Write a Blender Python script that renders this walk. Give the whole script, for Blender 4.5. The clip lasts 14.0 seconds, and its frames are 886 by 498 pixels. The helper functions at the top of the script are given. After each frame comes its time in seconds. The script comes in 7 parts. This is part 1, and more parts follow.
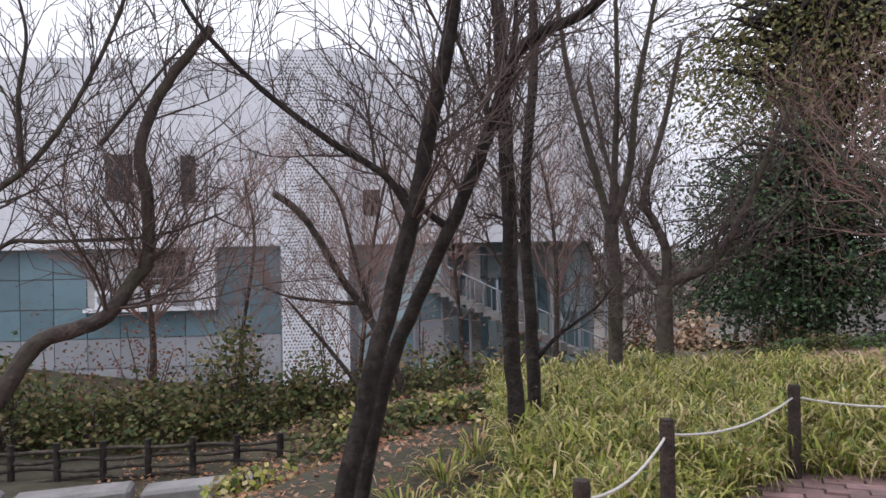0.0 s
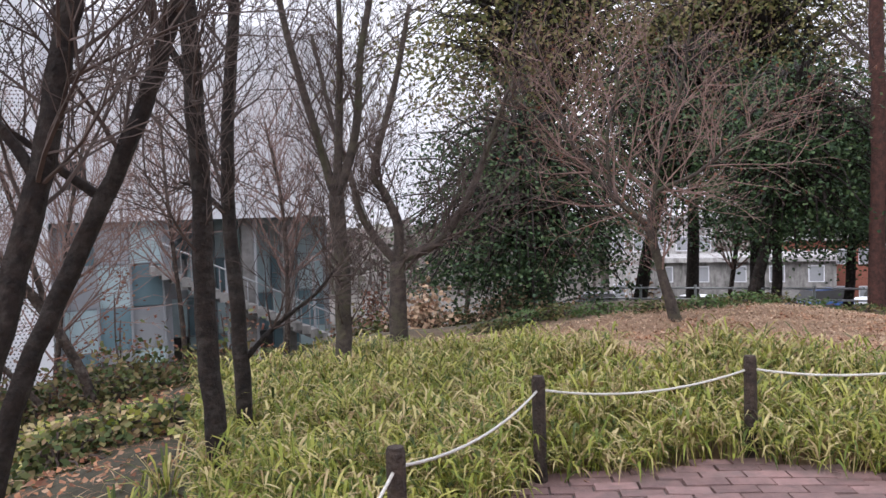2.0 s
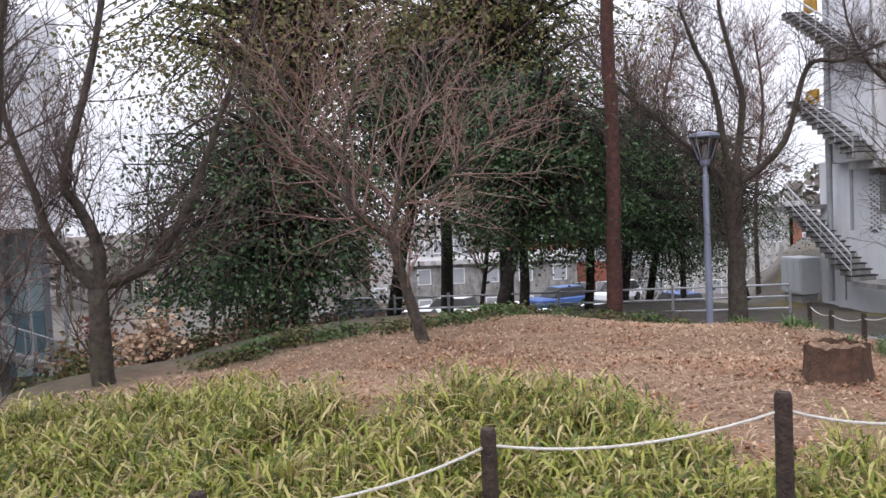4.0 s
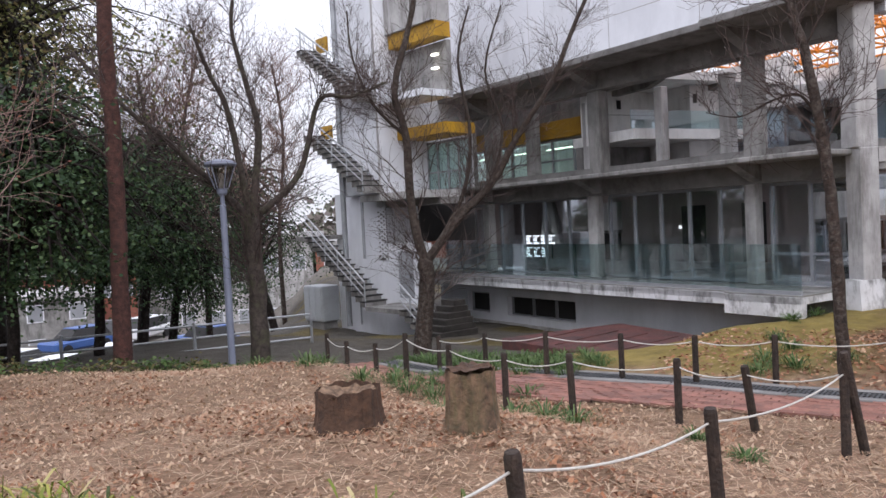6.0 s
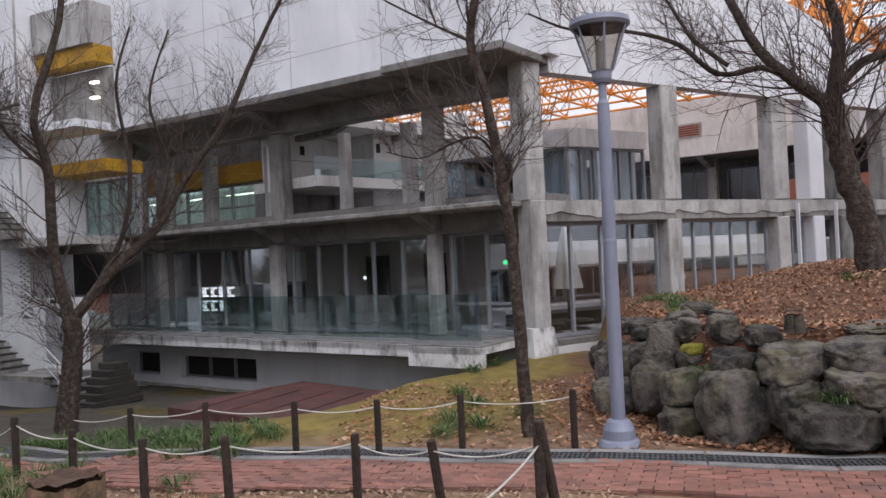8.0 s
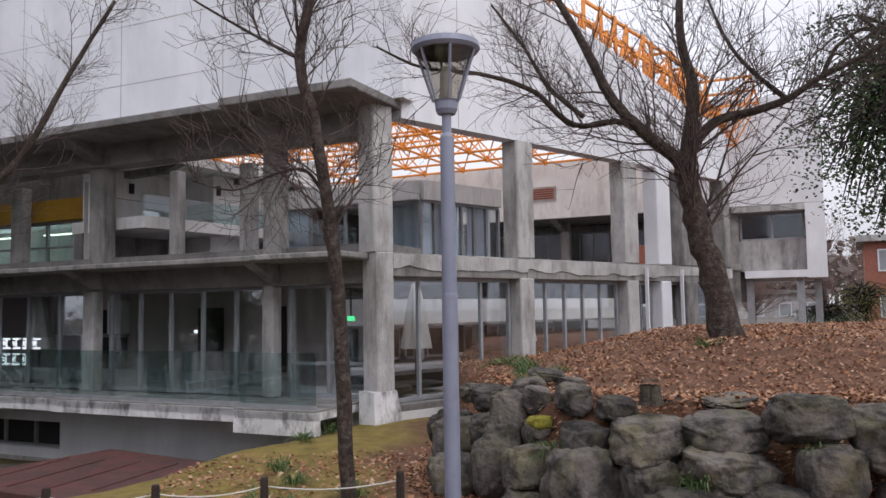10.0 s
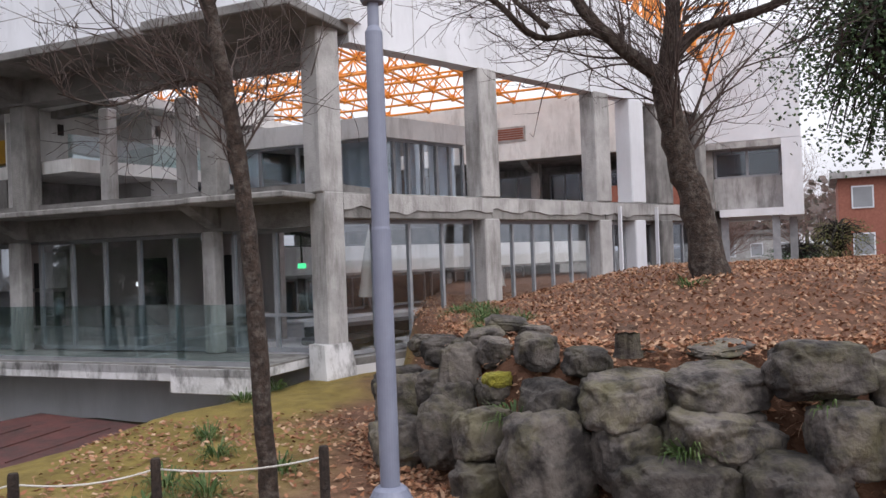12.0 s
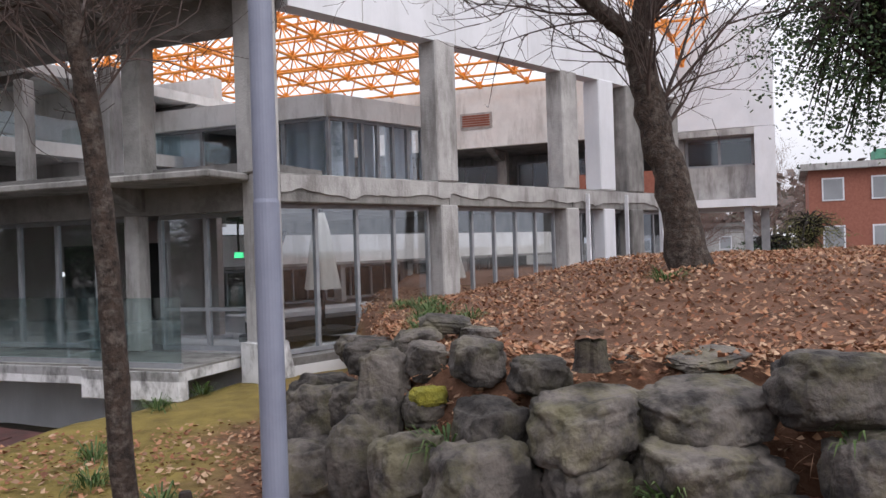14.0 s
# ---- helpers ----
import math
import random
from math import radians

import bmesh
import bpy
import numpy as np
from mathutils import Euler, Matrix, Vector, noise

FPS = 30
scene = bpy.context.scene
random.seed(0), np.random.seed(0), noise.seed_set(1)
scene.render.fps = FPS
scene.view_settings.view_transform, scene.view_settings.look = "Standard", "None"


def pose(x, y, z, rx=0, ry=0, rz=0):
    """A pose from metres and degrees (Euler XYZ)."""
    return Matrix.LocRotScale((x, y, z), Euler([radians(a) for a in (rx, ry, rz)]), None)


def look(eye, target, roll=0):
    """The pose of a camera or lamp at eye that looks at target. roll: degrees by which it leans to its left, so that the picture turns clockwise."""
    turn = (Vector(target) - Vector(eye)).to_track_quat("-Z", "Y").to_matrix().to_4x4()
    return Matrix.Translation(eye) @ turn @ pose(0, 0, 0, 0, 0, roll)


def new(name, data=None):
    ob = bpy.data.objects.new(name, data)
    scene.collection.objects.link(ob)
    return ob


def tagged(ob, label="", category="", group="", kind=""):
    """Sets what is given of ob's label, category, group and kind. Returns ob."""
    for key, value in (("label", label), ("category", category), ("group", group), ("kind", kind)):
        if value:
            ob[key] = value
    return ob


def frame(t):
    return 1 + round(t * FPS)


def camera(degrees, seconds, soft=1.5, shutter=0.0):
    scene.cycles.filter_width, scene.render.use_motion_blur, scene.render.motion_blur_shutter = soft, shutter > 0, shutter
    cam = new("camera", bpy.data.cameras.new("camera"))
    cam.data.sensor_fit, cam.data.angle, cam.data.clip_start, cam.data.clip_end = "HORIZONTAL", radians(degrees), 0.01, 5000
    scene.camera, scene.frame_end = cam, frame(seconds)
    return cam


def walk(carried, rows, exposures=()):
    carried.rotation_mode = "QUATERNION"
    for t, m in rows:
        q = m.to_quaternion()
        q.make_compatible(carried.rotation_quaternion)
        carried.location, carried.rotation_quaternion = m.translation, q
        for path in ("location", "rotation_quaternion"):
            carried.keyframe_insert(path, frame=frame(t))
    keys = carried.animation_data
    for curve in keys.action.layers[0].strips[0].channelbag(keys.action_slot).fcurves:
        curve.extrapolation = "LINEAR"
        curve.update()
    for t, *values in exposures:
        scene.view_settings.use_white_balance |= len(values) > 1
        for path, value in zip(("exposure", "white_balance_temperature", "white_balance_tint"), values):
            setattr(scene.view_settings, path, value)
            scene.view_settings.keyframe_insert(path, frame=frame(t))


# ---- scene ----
cam = camera(57.89, 14.0, soft=1.5)
# t, x, y, z, yaw, pitch, roll
ROWS = [
    (0.0, 0.043, 0.111, 1.486, 1.44, -0.05, 1.03),
    (0.5, 0.066, 0.322, 1.496, -1.29, -0.67, 2.21),
    (1.0, 0.097, 0.566, 1.480, -6.81, -1.64, 1.38),
    (1.5, 0.178, 0.850, 1.463, -16.72, -2.08, 0.99),
    (2.0, 0.326, 1.104, 1.474, -17.18, -2.24, 1.85),
    (4.5, 1.413, 2.223, 1.605, -42.42, -2.80, 2.50),
    (5.0, 1.668, 2.372, 1.595, -52.93, -2.67, 2.27),
    (5.5, 1.940, 2.512, 1.590, -64.36, -2.05, 2.72),
    (6.0, 2.225, 2.556, 1.606, -66.56, -2.11, 2.90),
    (6.5, 2.520, 2.612, 1.590, -72.11, -1.73, 2.59),
    (7.0, 2.876, 2.670, 1.590, -82.42, -0.93, 2.68),
    (7.5, 3.232, 2.640, 1.596, -85.80, 0.32, 2.93),
    (8.0, 3.580, 2.647, 1.562, -88.44, 0.48, 2.69),
    (8.5, 3.887, 2.599, 1.567, -94.87, 0.20, 2.80),
    (11.0, 5.419, 2.044, 1.468, -99.13, 5.36, 0.67),
    (11.5, 5.732, 1.937, 1.451, -100.31, 5.08, 1.13),
    (12.0, 6.033, 1.788, 1.433, -100.31, 0.52, 2.16),
    (12.5, 6.378, 1.673, 1.409, -100.44, -1.75, 2.01),
    (13.0, 6.672, 1.513, 1.404, -101.52, -1.29, 2.14),
    (13.5, 6.951, 1.339, 1.404, -102.12, -0.94, 2.16),
    (14.0, 7.274, 1.225, 1.374, -102.41, -0.13, 1.85),
]
walk(cam, [(t, pose(x, y, z, 90 + pitch, roll, yaw)) for t, x, y, z, yaw, pitch, roll in ROWS], [(0.0, 0.28, 6250, 11), (1.0, 0.45, 6250, 11), (2.0, 0.55, 6250, 11), (4.5, 0.52, 6250, 11), (5.5, 0.48, 6200, 11), (6.5, 0.28, 6300, 11), (7.5, 0.15, 6400, 11), (8.5, 0.02, 6400, 11), (11.0, 0.1, 6450, 10), (11.6, 0.16, 6450, 10), (12.4, 0.42, 6450, 10), (14.0, 0.28, 6450, 10)])

# ---- world and light ----
world = bpy.data.worlds.new("overcast_sky")
scene.world = world
world.use_nodes = True
wn, wl = world.node_tree.nodes, world.node_tree.links
bg = wn["Background"]
sky = wn.new("ShaderNodeTexSky")
sky.sky_type = "NISHITA"
sky.sun_disc = False
sky.sun_elevation = radians(32)
sky.sun_rotation = radians(245)
sky.dust_density = 4.0
hue = wn.new("ShaderNodeHueSaturation")
hue.inputs["Saturation"].default_value = 0.25
cloud = wn.new("ShaderNodeTexNoise")
cloud.inputs["Scale"].default_value = 2.6
cloud.inputs["Detail"].default_value = 6
cramp = wn.new("ShaderNodeValToRGB")
cramp.color_ramp.elements[0].position = 0.3
cramp.color_ramp.elements[0].color = (6.6, 6.6, 7.5, 1)
cramp.color_ramp.elements[1].position = 0.75
cramp.color_ramp.elements[1].color = (9.2, 9.1, 9.6, 1)
smix = wn.new("ShaderNodeMixRGB")
smix.inputs[0].default_value = 0.85
wl.new(sky.outputs[0], hue.inputs["Color"])
wl.new(cloud.outputs["Fac"], cramp.inputs[0])
wl.new(hue.outputs[0], smix.inputs[1])
wl.new(cramp.outputs[0], smix.inputs[2])
# overcast sky: the zenith is brighter than the horizon
wtc = wn.new("ShaderNodeTexCoord")
wsep = wn.new("ShaderNodeSeparateXYZ")
wmap = wn.new("ShaderNodeMapRange")
wmap.inputs[1].default_value, wmap.inputs[2].default_value = 0.0, 1.0
wmap.inputs[3].default_value, wmap.inputs[4].default_value = 0.95, 2.3
wmul = wn.new("ShaderNodeMixRGB")
wmul.blend_type = "MULTIPLY"
wmul.inputs[0].default_value = 1
wl.new(wtc.outputs["Generated"], wsep.inputs[0])
wl.new(wsep.outputs["Z"], wmap.inputs[0])
wl.new(smix.outputs[0], wmul.inputs[1])
wl.new(wmap.outputs[0], wmul.inputs[2])
wl.new(wmul.outputs[0], bg.inputs["Color"])
bg.inputs["Strength"].default_value = 0.1

sun_data = bpy.data.lights.new("sun", "SUN")
sun_data.energy = 0.9
sun_data.angle = radians(50)
sun_data.color = (1.0, 0.96, 0.92)
sun = new("sun", sun_data)
sun.matrix_world = look((0, 0, 30), (26, 12, 0))

# ---- materials ----


def mat(name, color, color2=None, scale=6.0, rough=0.85, metal=0.0, bump=0.3, fine=60.0, spread=(0.35, 0.65), spec=0.4, vary=0.0, island=0.0, stain=None, stain_scale=1.2, stain_amount=0.5, streak=1.0):
    """A procedural surface: two colours mixed by noise, optional stains, random shade per object or per island, and relief."""
    m = bpy.data.materials.new(name)
    m.use_nodes = True
    n, l = m.node_tree.nodes, m.node_tree.links
    bsdf = n["Principled BSDF"]
    bsdf.inputs["Roughness"].default_value = rough
    bsdf.inputs["Metallic"].default_value = metal
    bsdf.inputs["Specular IOR Level"].default_value = spec
    color2 = color2 or tuple(c * 0.72 for c in color)
    tc = n.new("ShaderNodeTexCoord")
    geo = n.new("ShaderNodeNewGeometry")
    big = n.new("ShaderNodeTexNoise")
    big.inputs["Scale"].default_value = scale
    big.inputs["Detail"].default_value = 8
    big.inputs["Roughness"].default_value = 0.65
    l.new(geo.outputs["Position"], big.inputs["Vector"])
    ramp = n.new("ShaderNodeValToRGB")
    ramp.color_ramp.elements[0].position = spread[0]
    ramp.color_ramp.elements[0].color = (*color2, 1)
    ramp.color_ramp.elements[1].position = spread[1]
    ramp.color_ramp.elements[1].color = (*color, 1)
    l.new(big.outputs["Fac"], ramp.inputs[0])
    out = ramp.outputs[0]
    if stain:
        sn = n.new("ShaderNodeTexNoise")
        sn.inputs["Scale"].default_value = stain_scale
        sn.inputs["Detail"].default_value = 7
        sn.inputs["Roughness"].default_value = 0.7
        mp = n.new("ShaderNodeMapping")
        mp.inputs["Scale"].default_value = (1, 1, streak)
        l.new(geo.outputs["Position"], mp.inputs["Vector"])
        l.new(mp.outputs[0], sn.inputs["Vector"])
        sr = n.new("ShaderNodeMapRange")
        sr.inputs[1].default_value = 0.48
        sr.inputs[2].default_value = 0.64
        sr.inputs[4].default_value = stain_amount
        l.new(sn.outputs["Fac"], sr.inputs[0])
        mx = n.new("ShaderNodeMixRGB")
        mx.inputs[2].default_value = (*stain, 1)
        l.new(sr.outputs[0], mx.inputs[0])
        l.new(out, mx.inputs[1])
        out = mx.outputs[0]
    if vary or island:
        hs = n.new("ShaderNodeHueSaturation")
        mr = n.new("ShaderNodeMapRange")
        amount = vary or island
        mr.inputs[3].default_value = 1 - amount
        mr.inputs[4].default_value = 1 + amount
        if vary:
            oi = n.new("ShaderNodeObjectInfo")
            l.new(oi.outputs["Random"], mr.inputs[0])
        else:
            l.new(geo.outputs["Random Per Island"], mr.inputs[0])
        l.new(mr.outputs[0], hs.inputs["Value"])
        l.new(out, hs.inputs["Color"])
        out = hs.outputs[0]
    l.new(out, bsdf.inputs["Base Color"])
    if bump:
        fn = n.new("ShaderNodeTexNoise")
        fn.inputs["Scale"].default_value = fine
        fn.inputs["Detail"].default_value = 6
        l.new(geo.outputs["Position"], fn.inputs["Vector"])
        bp = n.new("ShaderNodeBump")
        bp.inputs["Strength"].default_value = bump
        bp.inputs["Distance"].default_value = 0.02
        l.new(fn.outputs["Fac"], bp.inputs["Height"])
        l.new(bp.outputs[0], bsdf.inputs["Normal"])
    return m


def island_palette(name, colors, rough=0.7, trans=0.0):
    """Leaves: each island takes one of several colours."""
    m = bpy.data.materials.new(name)
    m.use_nodes = True
    n, l = m.node_tree.nodes, m.node_tree.links
    bsdf = n["Principled BSDF"]
    bsdf.inputs["Roughness"].default_value = rough
    bsdf.inputs["Specular IOR Level"].default_value = 0.25
    geo = n.new("ShaderNodeNewGeometry")
    ramp = n.new("ShaderNodeValToRGB")
    ramp.color_ramp.interpolation = "LINEAR"
    while len(ramp.color_ramp.elements) < len(colors):
        ramp.color_ramp.elements.new(0.5)
    for i, c in enumerate(colors):
        ramp.color_ramp.elements[i].position = i / max(1, len(colors) - 1)
        ramp.color_ramp.elements[i].color = (*c, 1)
    l.new(geo.outputs["Random Per Island"], ramp.inputs[0])
    l.new(ramp.outputs[0], bsdf.inputs["Base Color"])
    if trans:
        tr = n.new("ShaderNodeBsdfTranslucent")
        l.new(ramp.outputs[0], tr.inputs["Color"])
        mx = n.new("ShaderNodeMixShader")
        mx.inputs[0].default_value = trans
        l.new(bsdf.outputs[0], mx.inputs[1])
        l.new(tr.outputs[0], mx.inputs[2])
        l.new(mx.outputs[0], n["Material Output"].inputs["Surface"])
    return m


def glass(name, tint, alpha=0.25, rough=0.03):
    """Thin pane: partly clear, with gloss."""
    m = bpy.data.materials.new(name)
    m.use_nodes = True
    n, l = m.node_tree.nodes, m.node_tree.links
    n.remove(n["Principled BSDF"])
    tr = n.new("ShaderNodeBsdfTransparent")
    tr.inputs["Color"].default_value = (*tint, 1)
    gl = n.new("ShaderNodeBsdfGlossy")
    gl.inputs["Roughness"].default_value = rough
    gl.inputs["Color"].default_value = (0.9, 0.95, 1.0, 1)
    fr = n.new("ShaderNodeLayerWeight")
    fr.inputs["Blend"].default_value = 0.5
    pw = n.new("ShaderNodeMath")
    pw.operation = "POWER"
    pw.inputs[1].default_value = 4.0
    l.new(fr.outputs["Facing"], pw.inputs[0])
    ad = n.new("ShaderNodeMath")
    ad.operation = "MULTIPLY_ADD"
    ad.inputs[1].default_value = 0.5
    ad.inputs[2].default_value = alpha * 0.5
    l.new(pw.outputs[0], ad.inputs[0])
    mx = n.new("ShaderNodeMixShader")
    l.new(ad.outputs[0], mx.inputs[0])
    l.new(tr.outputs[0], mx.inputs[1])
    l.new(gl.outputs[0], mx.inputs[2])
    l.new(mx.outputs[0], n["Material Output"].inputs["Surface"])
    return m


def emit(name, color, strength):
    m = bpy.data.materials.new(name)
    m.use_nodes = True
    b = m.node_tree.nodes["Principled BSDF"]
    b.inputs["Base Color"].default_value = (*color, 1)
    b.inputs["Emission Color"].default_value = (*color, 1)
    b.inputs["Emission Strength"].default_value = strength
    return m


M_WHITE = mat("white_paint", (0.72, 0.73, 0.77), (0.62, 0.63, 0.67), 0.6, 0.75, bump=0.08, fine=25, stain=(0.47, 0.48, 0.50), stain_scale=0.9, stain_amount=0.4, streak=0.25)
M_SLAB = mat("stained_white_edge", (0.70, 0.70, 0.72), (0.55, 0.55, 0.56), 2.0, 0.85, bump=0.2, fine=25, stain=(0.06, 0.055, 0.05), stain_scale=2.6, stain_amount=0.75, streak=0.5)
M_CONC = mat("raw_concrete", (0.30, 0.29, 0.28), (0.17, 0.165, 0.16), 1.8, 0.92, bump=0.6, fine=26, stain=(0.075, 0.07, 0.066), stain_scale=2.2, stain_amount=0.7, streak=0.22)
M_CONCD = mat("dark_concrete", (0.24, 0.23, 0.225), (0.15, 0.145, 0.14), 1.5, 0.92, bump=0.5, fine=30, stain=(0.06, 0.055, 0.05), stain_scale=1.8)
M_CONCL = mat("pale_concrete", (0.47, 0.46, 0.455), (0.31, 0.30, 0.295), 1.5, 0.9, bump=0.5, fine=24, stain=(0.14, 0.13, 0.122), stain_scale=2.4, stain_amount=0.7, streak=0.2)
M_WET = mat("wet_dark_concrete", (0.055, 0.048, 0.043), (0.025, 0.022, 0.02), 3.0, 0.6, bump=0.4, fine=30, stain=(0.03, 0.03, 0.025), stain_scale=2.0)
M_PALE = mat("pale_wall_paint", (0.74, 0.735, 0.725), (0.60, 0.595, 0.585), 1.0, 0.85, bump=0.2, fine=24, stain=(0.30, 0.285, 0.27), stain_scale=1.8, stain_amount=0.45, streak=0.25)
M_COURT = mat("court_floor_paint", (0.66, 0.66, 0.68), (0.55, 0.55, 0.57), 0.7, 0.6, bump=0.05)
# Near-black for dark treads and doors; in openings it is shade put into colour.
M_DARK = mat("dark_parts_and_shade", (0.035, 0.033, 0.034), (0.02, 0.02, 0.02), 1.0, 0.7, bump=0.05)
M_MAUVE = mat("brown_inner_wall", (0.52, 0.43, 0.41), (0.41, 0.335, 0.32), 0.8, 0.6, bump=0.05)
M_STEELF = mat("grey_steel_frame", (0.34, 0.35, 0.37), (0.25, 0.26, 0.28), 4, 0.5, metal=0.3, bump=0.05)
M_BLACKM = mat("black_metal", (0.03, 0.03, 0.032), (0.02, 0.02, 0.02), 5, 0.5, metal=0.3, bump=0.05)
M_LAMP = mat("grey_blue_paint", (0.22, 0.24, 0.31), (0.18, 0.195, 0.26), 3, 0.45, metal=0.1, bump=0.05, fine=120)
M_ORANGE = mat("orange_paint", (0.80, 0.30, 0.05), (0.68, 0.24, 0.035), 4, 0.5, bump=0.05)
M_YELLOW = mat("yellow_paint", (0.46, 0.26, 0.015), (0.36, 0.19, 0.012), 2, 0.6, bump=0.05, stain=(0.2, 0.11, 0.02), stain_scale=1.5)
M_REDDECK = mat("red_deck_paint", (0.135, 0.05, 0.045), (0.07, 0.032, 0.03), 2.2, 0.75, bump=0.3, stain=(0.04, 0.035, 0.035), stain_scale=1.4)
M_BRICKB = mat("far_brick", (0.30, 0.12, 0.085), (0.24, 0.09, 0.065), 8, 0.9, bump=0.2)
M_PAVER = mat("paver_brick", (0.24, 0.145, 0.135), (0.15, 0.095, 0.09), 9, 0.85, bump=0.5, fine=110, vary=0.28, stain=(0.10, 0.085, 0.08), stain_scale=2.5)
M_PAVERJ = mat("paver_brick_joined", (0.26, 0.12, 0.092), (0.18, 0.085, 0.066), 9, 0.85, bump=0.5, fine=110, island=0.25, stain=(0.12, 0.085, 0.08), stain_scale=2.5)
M_BED = mat("sand_joint", (0.10, 0.08, 0.07), (0.05, 0.045, 0.04), 14, 0.95)
M_GRATE = mat("drain_grate_steel", (0.12, 0.125, 0.13), (0.08, 0.08, 0.085), 9, 0.5, metal=0.5, bump=0.1)
M_BARK = mat("dark_bark", (0.022, 0.014, 0.011), (0.006, 0.004, 0.004), 16, 0.95, bump=1.0, fine=38, stain=(0.07, 0.062, 0.055), stain_scale=11, stain_amount=0.4)
M_BARKG = mat("grey_bark", (0.08, 0.062, 0.053), (0.026, 0.021, 0.018), 12, 0.95, bump=0.9, fine=40, stain=(0.055, 0.058, 0.026), stain_scale=3, stain_amount=0.6)
M_BARKB = mat("brown_bark", (0.055, 0.037, 0.028), (0.014, 0.010, 0.008), 18, 0.95, bump=1.0, fine=34, stain=(0.15, 0.13, 0.115), stain_scale=12, stain_amount=0.5)
M_BARKR = mat("red_bark", (0.085, 0.036, 0.028), (0.03, 0.015, 0.013), 12, 0.95, bump=1.0, fine=35)
M_TWIG = mat("twig", (0.085, 0.06, 0.052), (0.042, 0.03, 0.027), 9, 0.9, bump=0.2)
M_TWIGP = mat("pink_twig", (0.23, 0.15, 0.128), (0.14, 0.092, 0.08), 9, 0.9, bump=0.2)
M_POST = mat("weathered_post", (0.048, 0.033, 0.025), (0.018, 0.013, 0.011), 20, 0.9, bump=0.8, fine=60, vary=0.2)
M_ROPE = mat("white_rope", (0.62, 0.60, 0.56), (0.48, 0.46, 0.42), 60, 0.9, bump=0.6, fine=200)
M_ROCK = mat("mossy_rock", (0.112, 0.098, 0.088), (0.026, 0.023, 0.022), 5.0, 0.95, bump=1.0, fine=30, vary=0.35, stain=(0.105, 0.095, 0.045), stain_scale=2.6, stain_amount=0.5, spread=(0.40, 0.60))
M_MOSS = mat("yellow_moss", (0.30, 0.27, 0.04), (0.17, 0.16, 0.03), 14, 1.0, bump=1.0, fine=80)
M_STUMP = mat("stump_wood", (0.20, 0.125, 0.08), (0.06, 0.042, 0.03), 11, 0.95, bump=1.0, fine=30, stain=(0.10, 0.095, 0.04), stain_scale=5, streak=0.3)
M_STUMPT = mat("stump_heart", (0.10, 0.055, 0.035), (0.045, 0.028, 0.02), 12, 0.95, bump=1.0, fine=40)
M_STUMPD = mat("straw_covered_wood", (0.26, 0.17, 0.11), (0.07, 0.045, 0.03), 16, 0.95, bump=1.0, fine=50)
M_GALV = mat("galvanised_steel", (0.42, 0.43, 0.45), (0.33, 0.34, 0.35), 7, 0.45, metal=0.5, bump=0.05)
M_CABINET = mat("cabinet_paint", (0.42, 0.44, 0.46), (0.34, 0.36, 0.38), 2, 0.6, bump=0.05, stain=(0.25, 0.25, 0.25), stain_scale=2)
M_FABRIC = mat("umbrella_fabric", (0.68, 0.66, 0.62), (0.55, 0.53, 0.5), 4, 0.9, bump=0.2)
M_CURTAIN = mat("curtain", (0.55, 0.62, 0.70), (0.42, 0.48, 0.56), 2, 0.9, bump=0.1)
M_SIGN = emit("lit_sign", (0.95, 0.97, 1.0), 1.6)
M_EXIT = emit("exit_sign_green", (0.1, 0.9, 0.35), 1.6)
M_BULB = emit("ceiling_lamp_glow", (1.0, 0.96, 0.85), 3.0)
M_GLASS = glass("clear_glass", (0.93, 0.95, 0.96), 0.26)
M_GLASSA = glass("front_glass", (0.93, 0.95, 0.96), 0.46)
M_GLASSD = glass("dark_window_glass", (0.76, 0.79, 0.82), 0.14)
M_GLASSR = glass("rail_glass", (0.82, 0.91, 0.91), 0.38)
M_GLASSG = glass("green_window_glass", (0.72, 0.86, 0.82), 0.22)
M_GLASSB = mat("panel_glass_blue", (0.17, 0.25, 0.29), (0.12, 0.19, 0.22), 0.5, 0.2, bump=0.0, vary=0.2, spec=0.6)
M_PANELG = mat("grey_wall_panel", (0.30, 0.31, 0.33), (0.24, 0.25, 0.27), 0.8, 0.5, bump=0.0, vary=0.12)
M_PANELL = mat("pale_glass_panel", (0.42, 0.52, 0.55), (0.34, 0.44, 0.47), 0.6, 0.2, bump=0.0, vary=0.15, spec=0.6)
M_LEAFE = island_palette("evergreen_leaf", [(0.018, 0.034, 0.018), (0.032, 0.06, 0.028), (0.05, 0.09, 0.036), (0.085, 0.125, 0.05)], 0.55, 0.2)
M_LEAFO = island_palette("olive_leaf", [(0.05, 0.06, 0.02), (0.10, 0.11, 0.035), (0.17, 0.16, 0.06), (0.20, 0.15, 0.07)], 0.6, 0.25)
M_LEAFR = island_palette("dry_red_leaf", [(0.13, 0.05, 0.035), (0.18, 0.08, 0.05), (0.14, 0.09, 0.06)], 0.8, 0.2)
M_BAMBOO = island_palette("dwarf_bamboo_leaf", [(0.04, 0.06, 0.015), (0.125, 0.16, 0.025), (0.23, 0.25, 0.042), (0.34, 0.325, 0.075), (0.50, 0.42, 0.22), (0.22, 0.14, 0.065)], 0.5, 0.25)
M_GREENG = island_palette("green_tuft_leaf", [(0.035, 0.07, 0.02), (0.07, 0.12, 0.035), (0.12, 0.16, 0.06)], 0.5, 0.2)
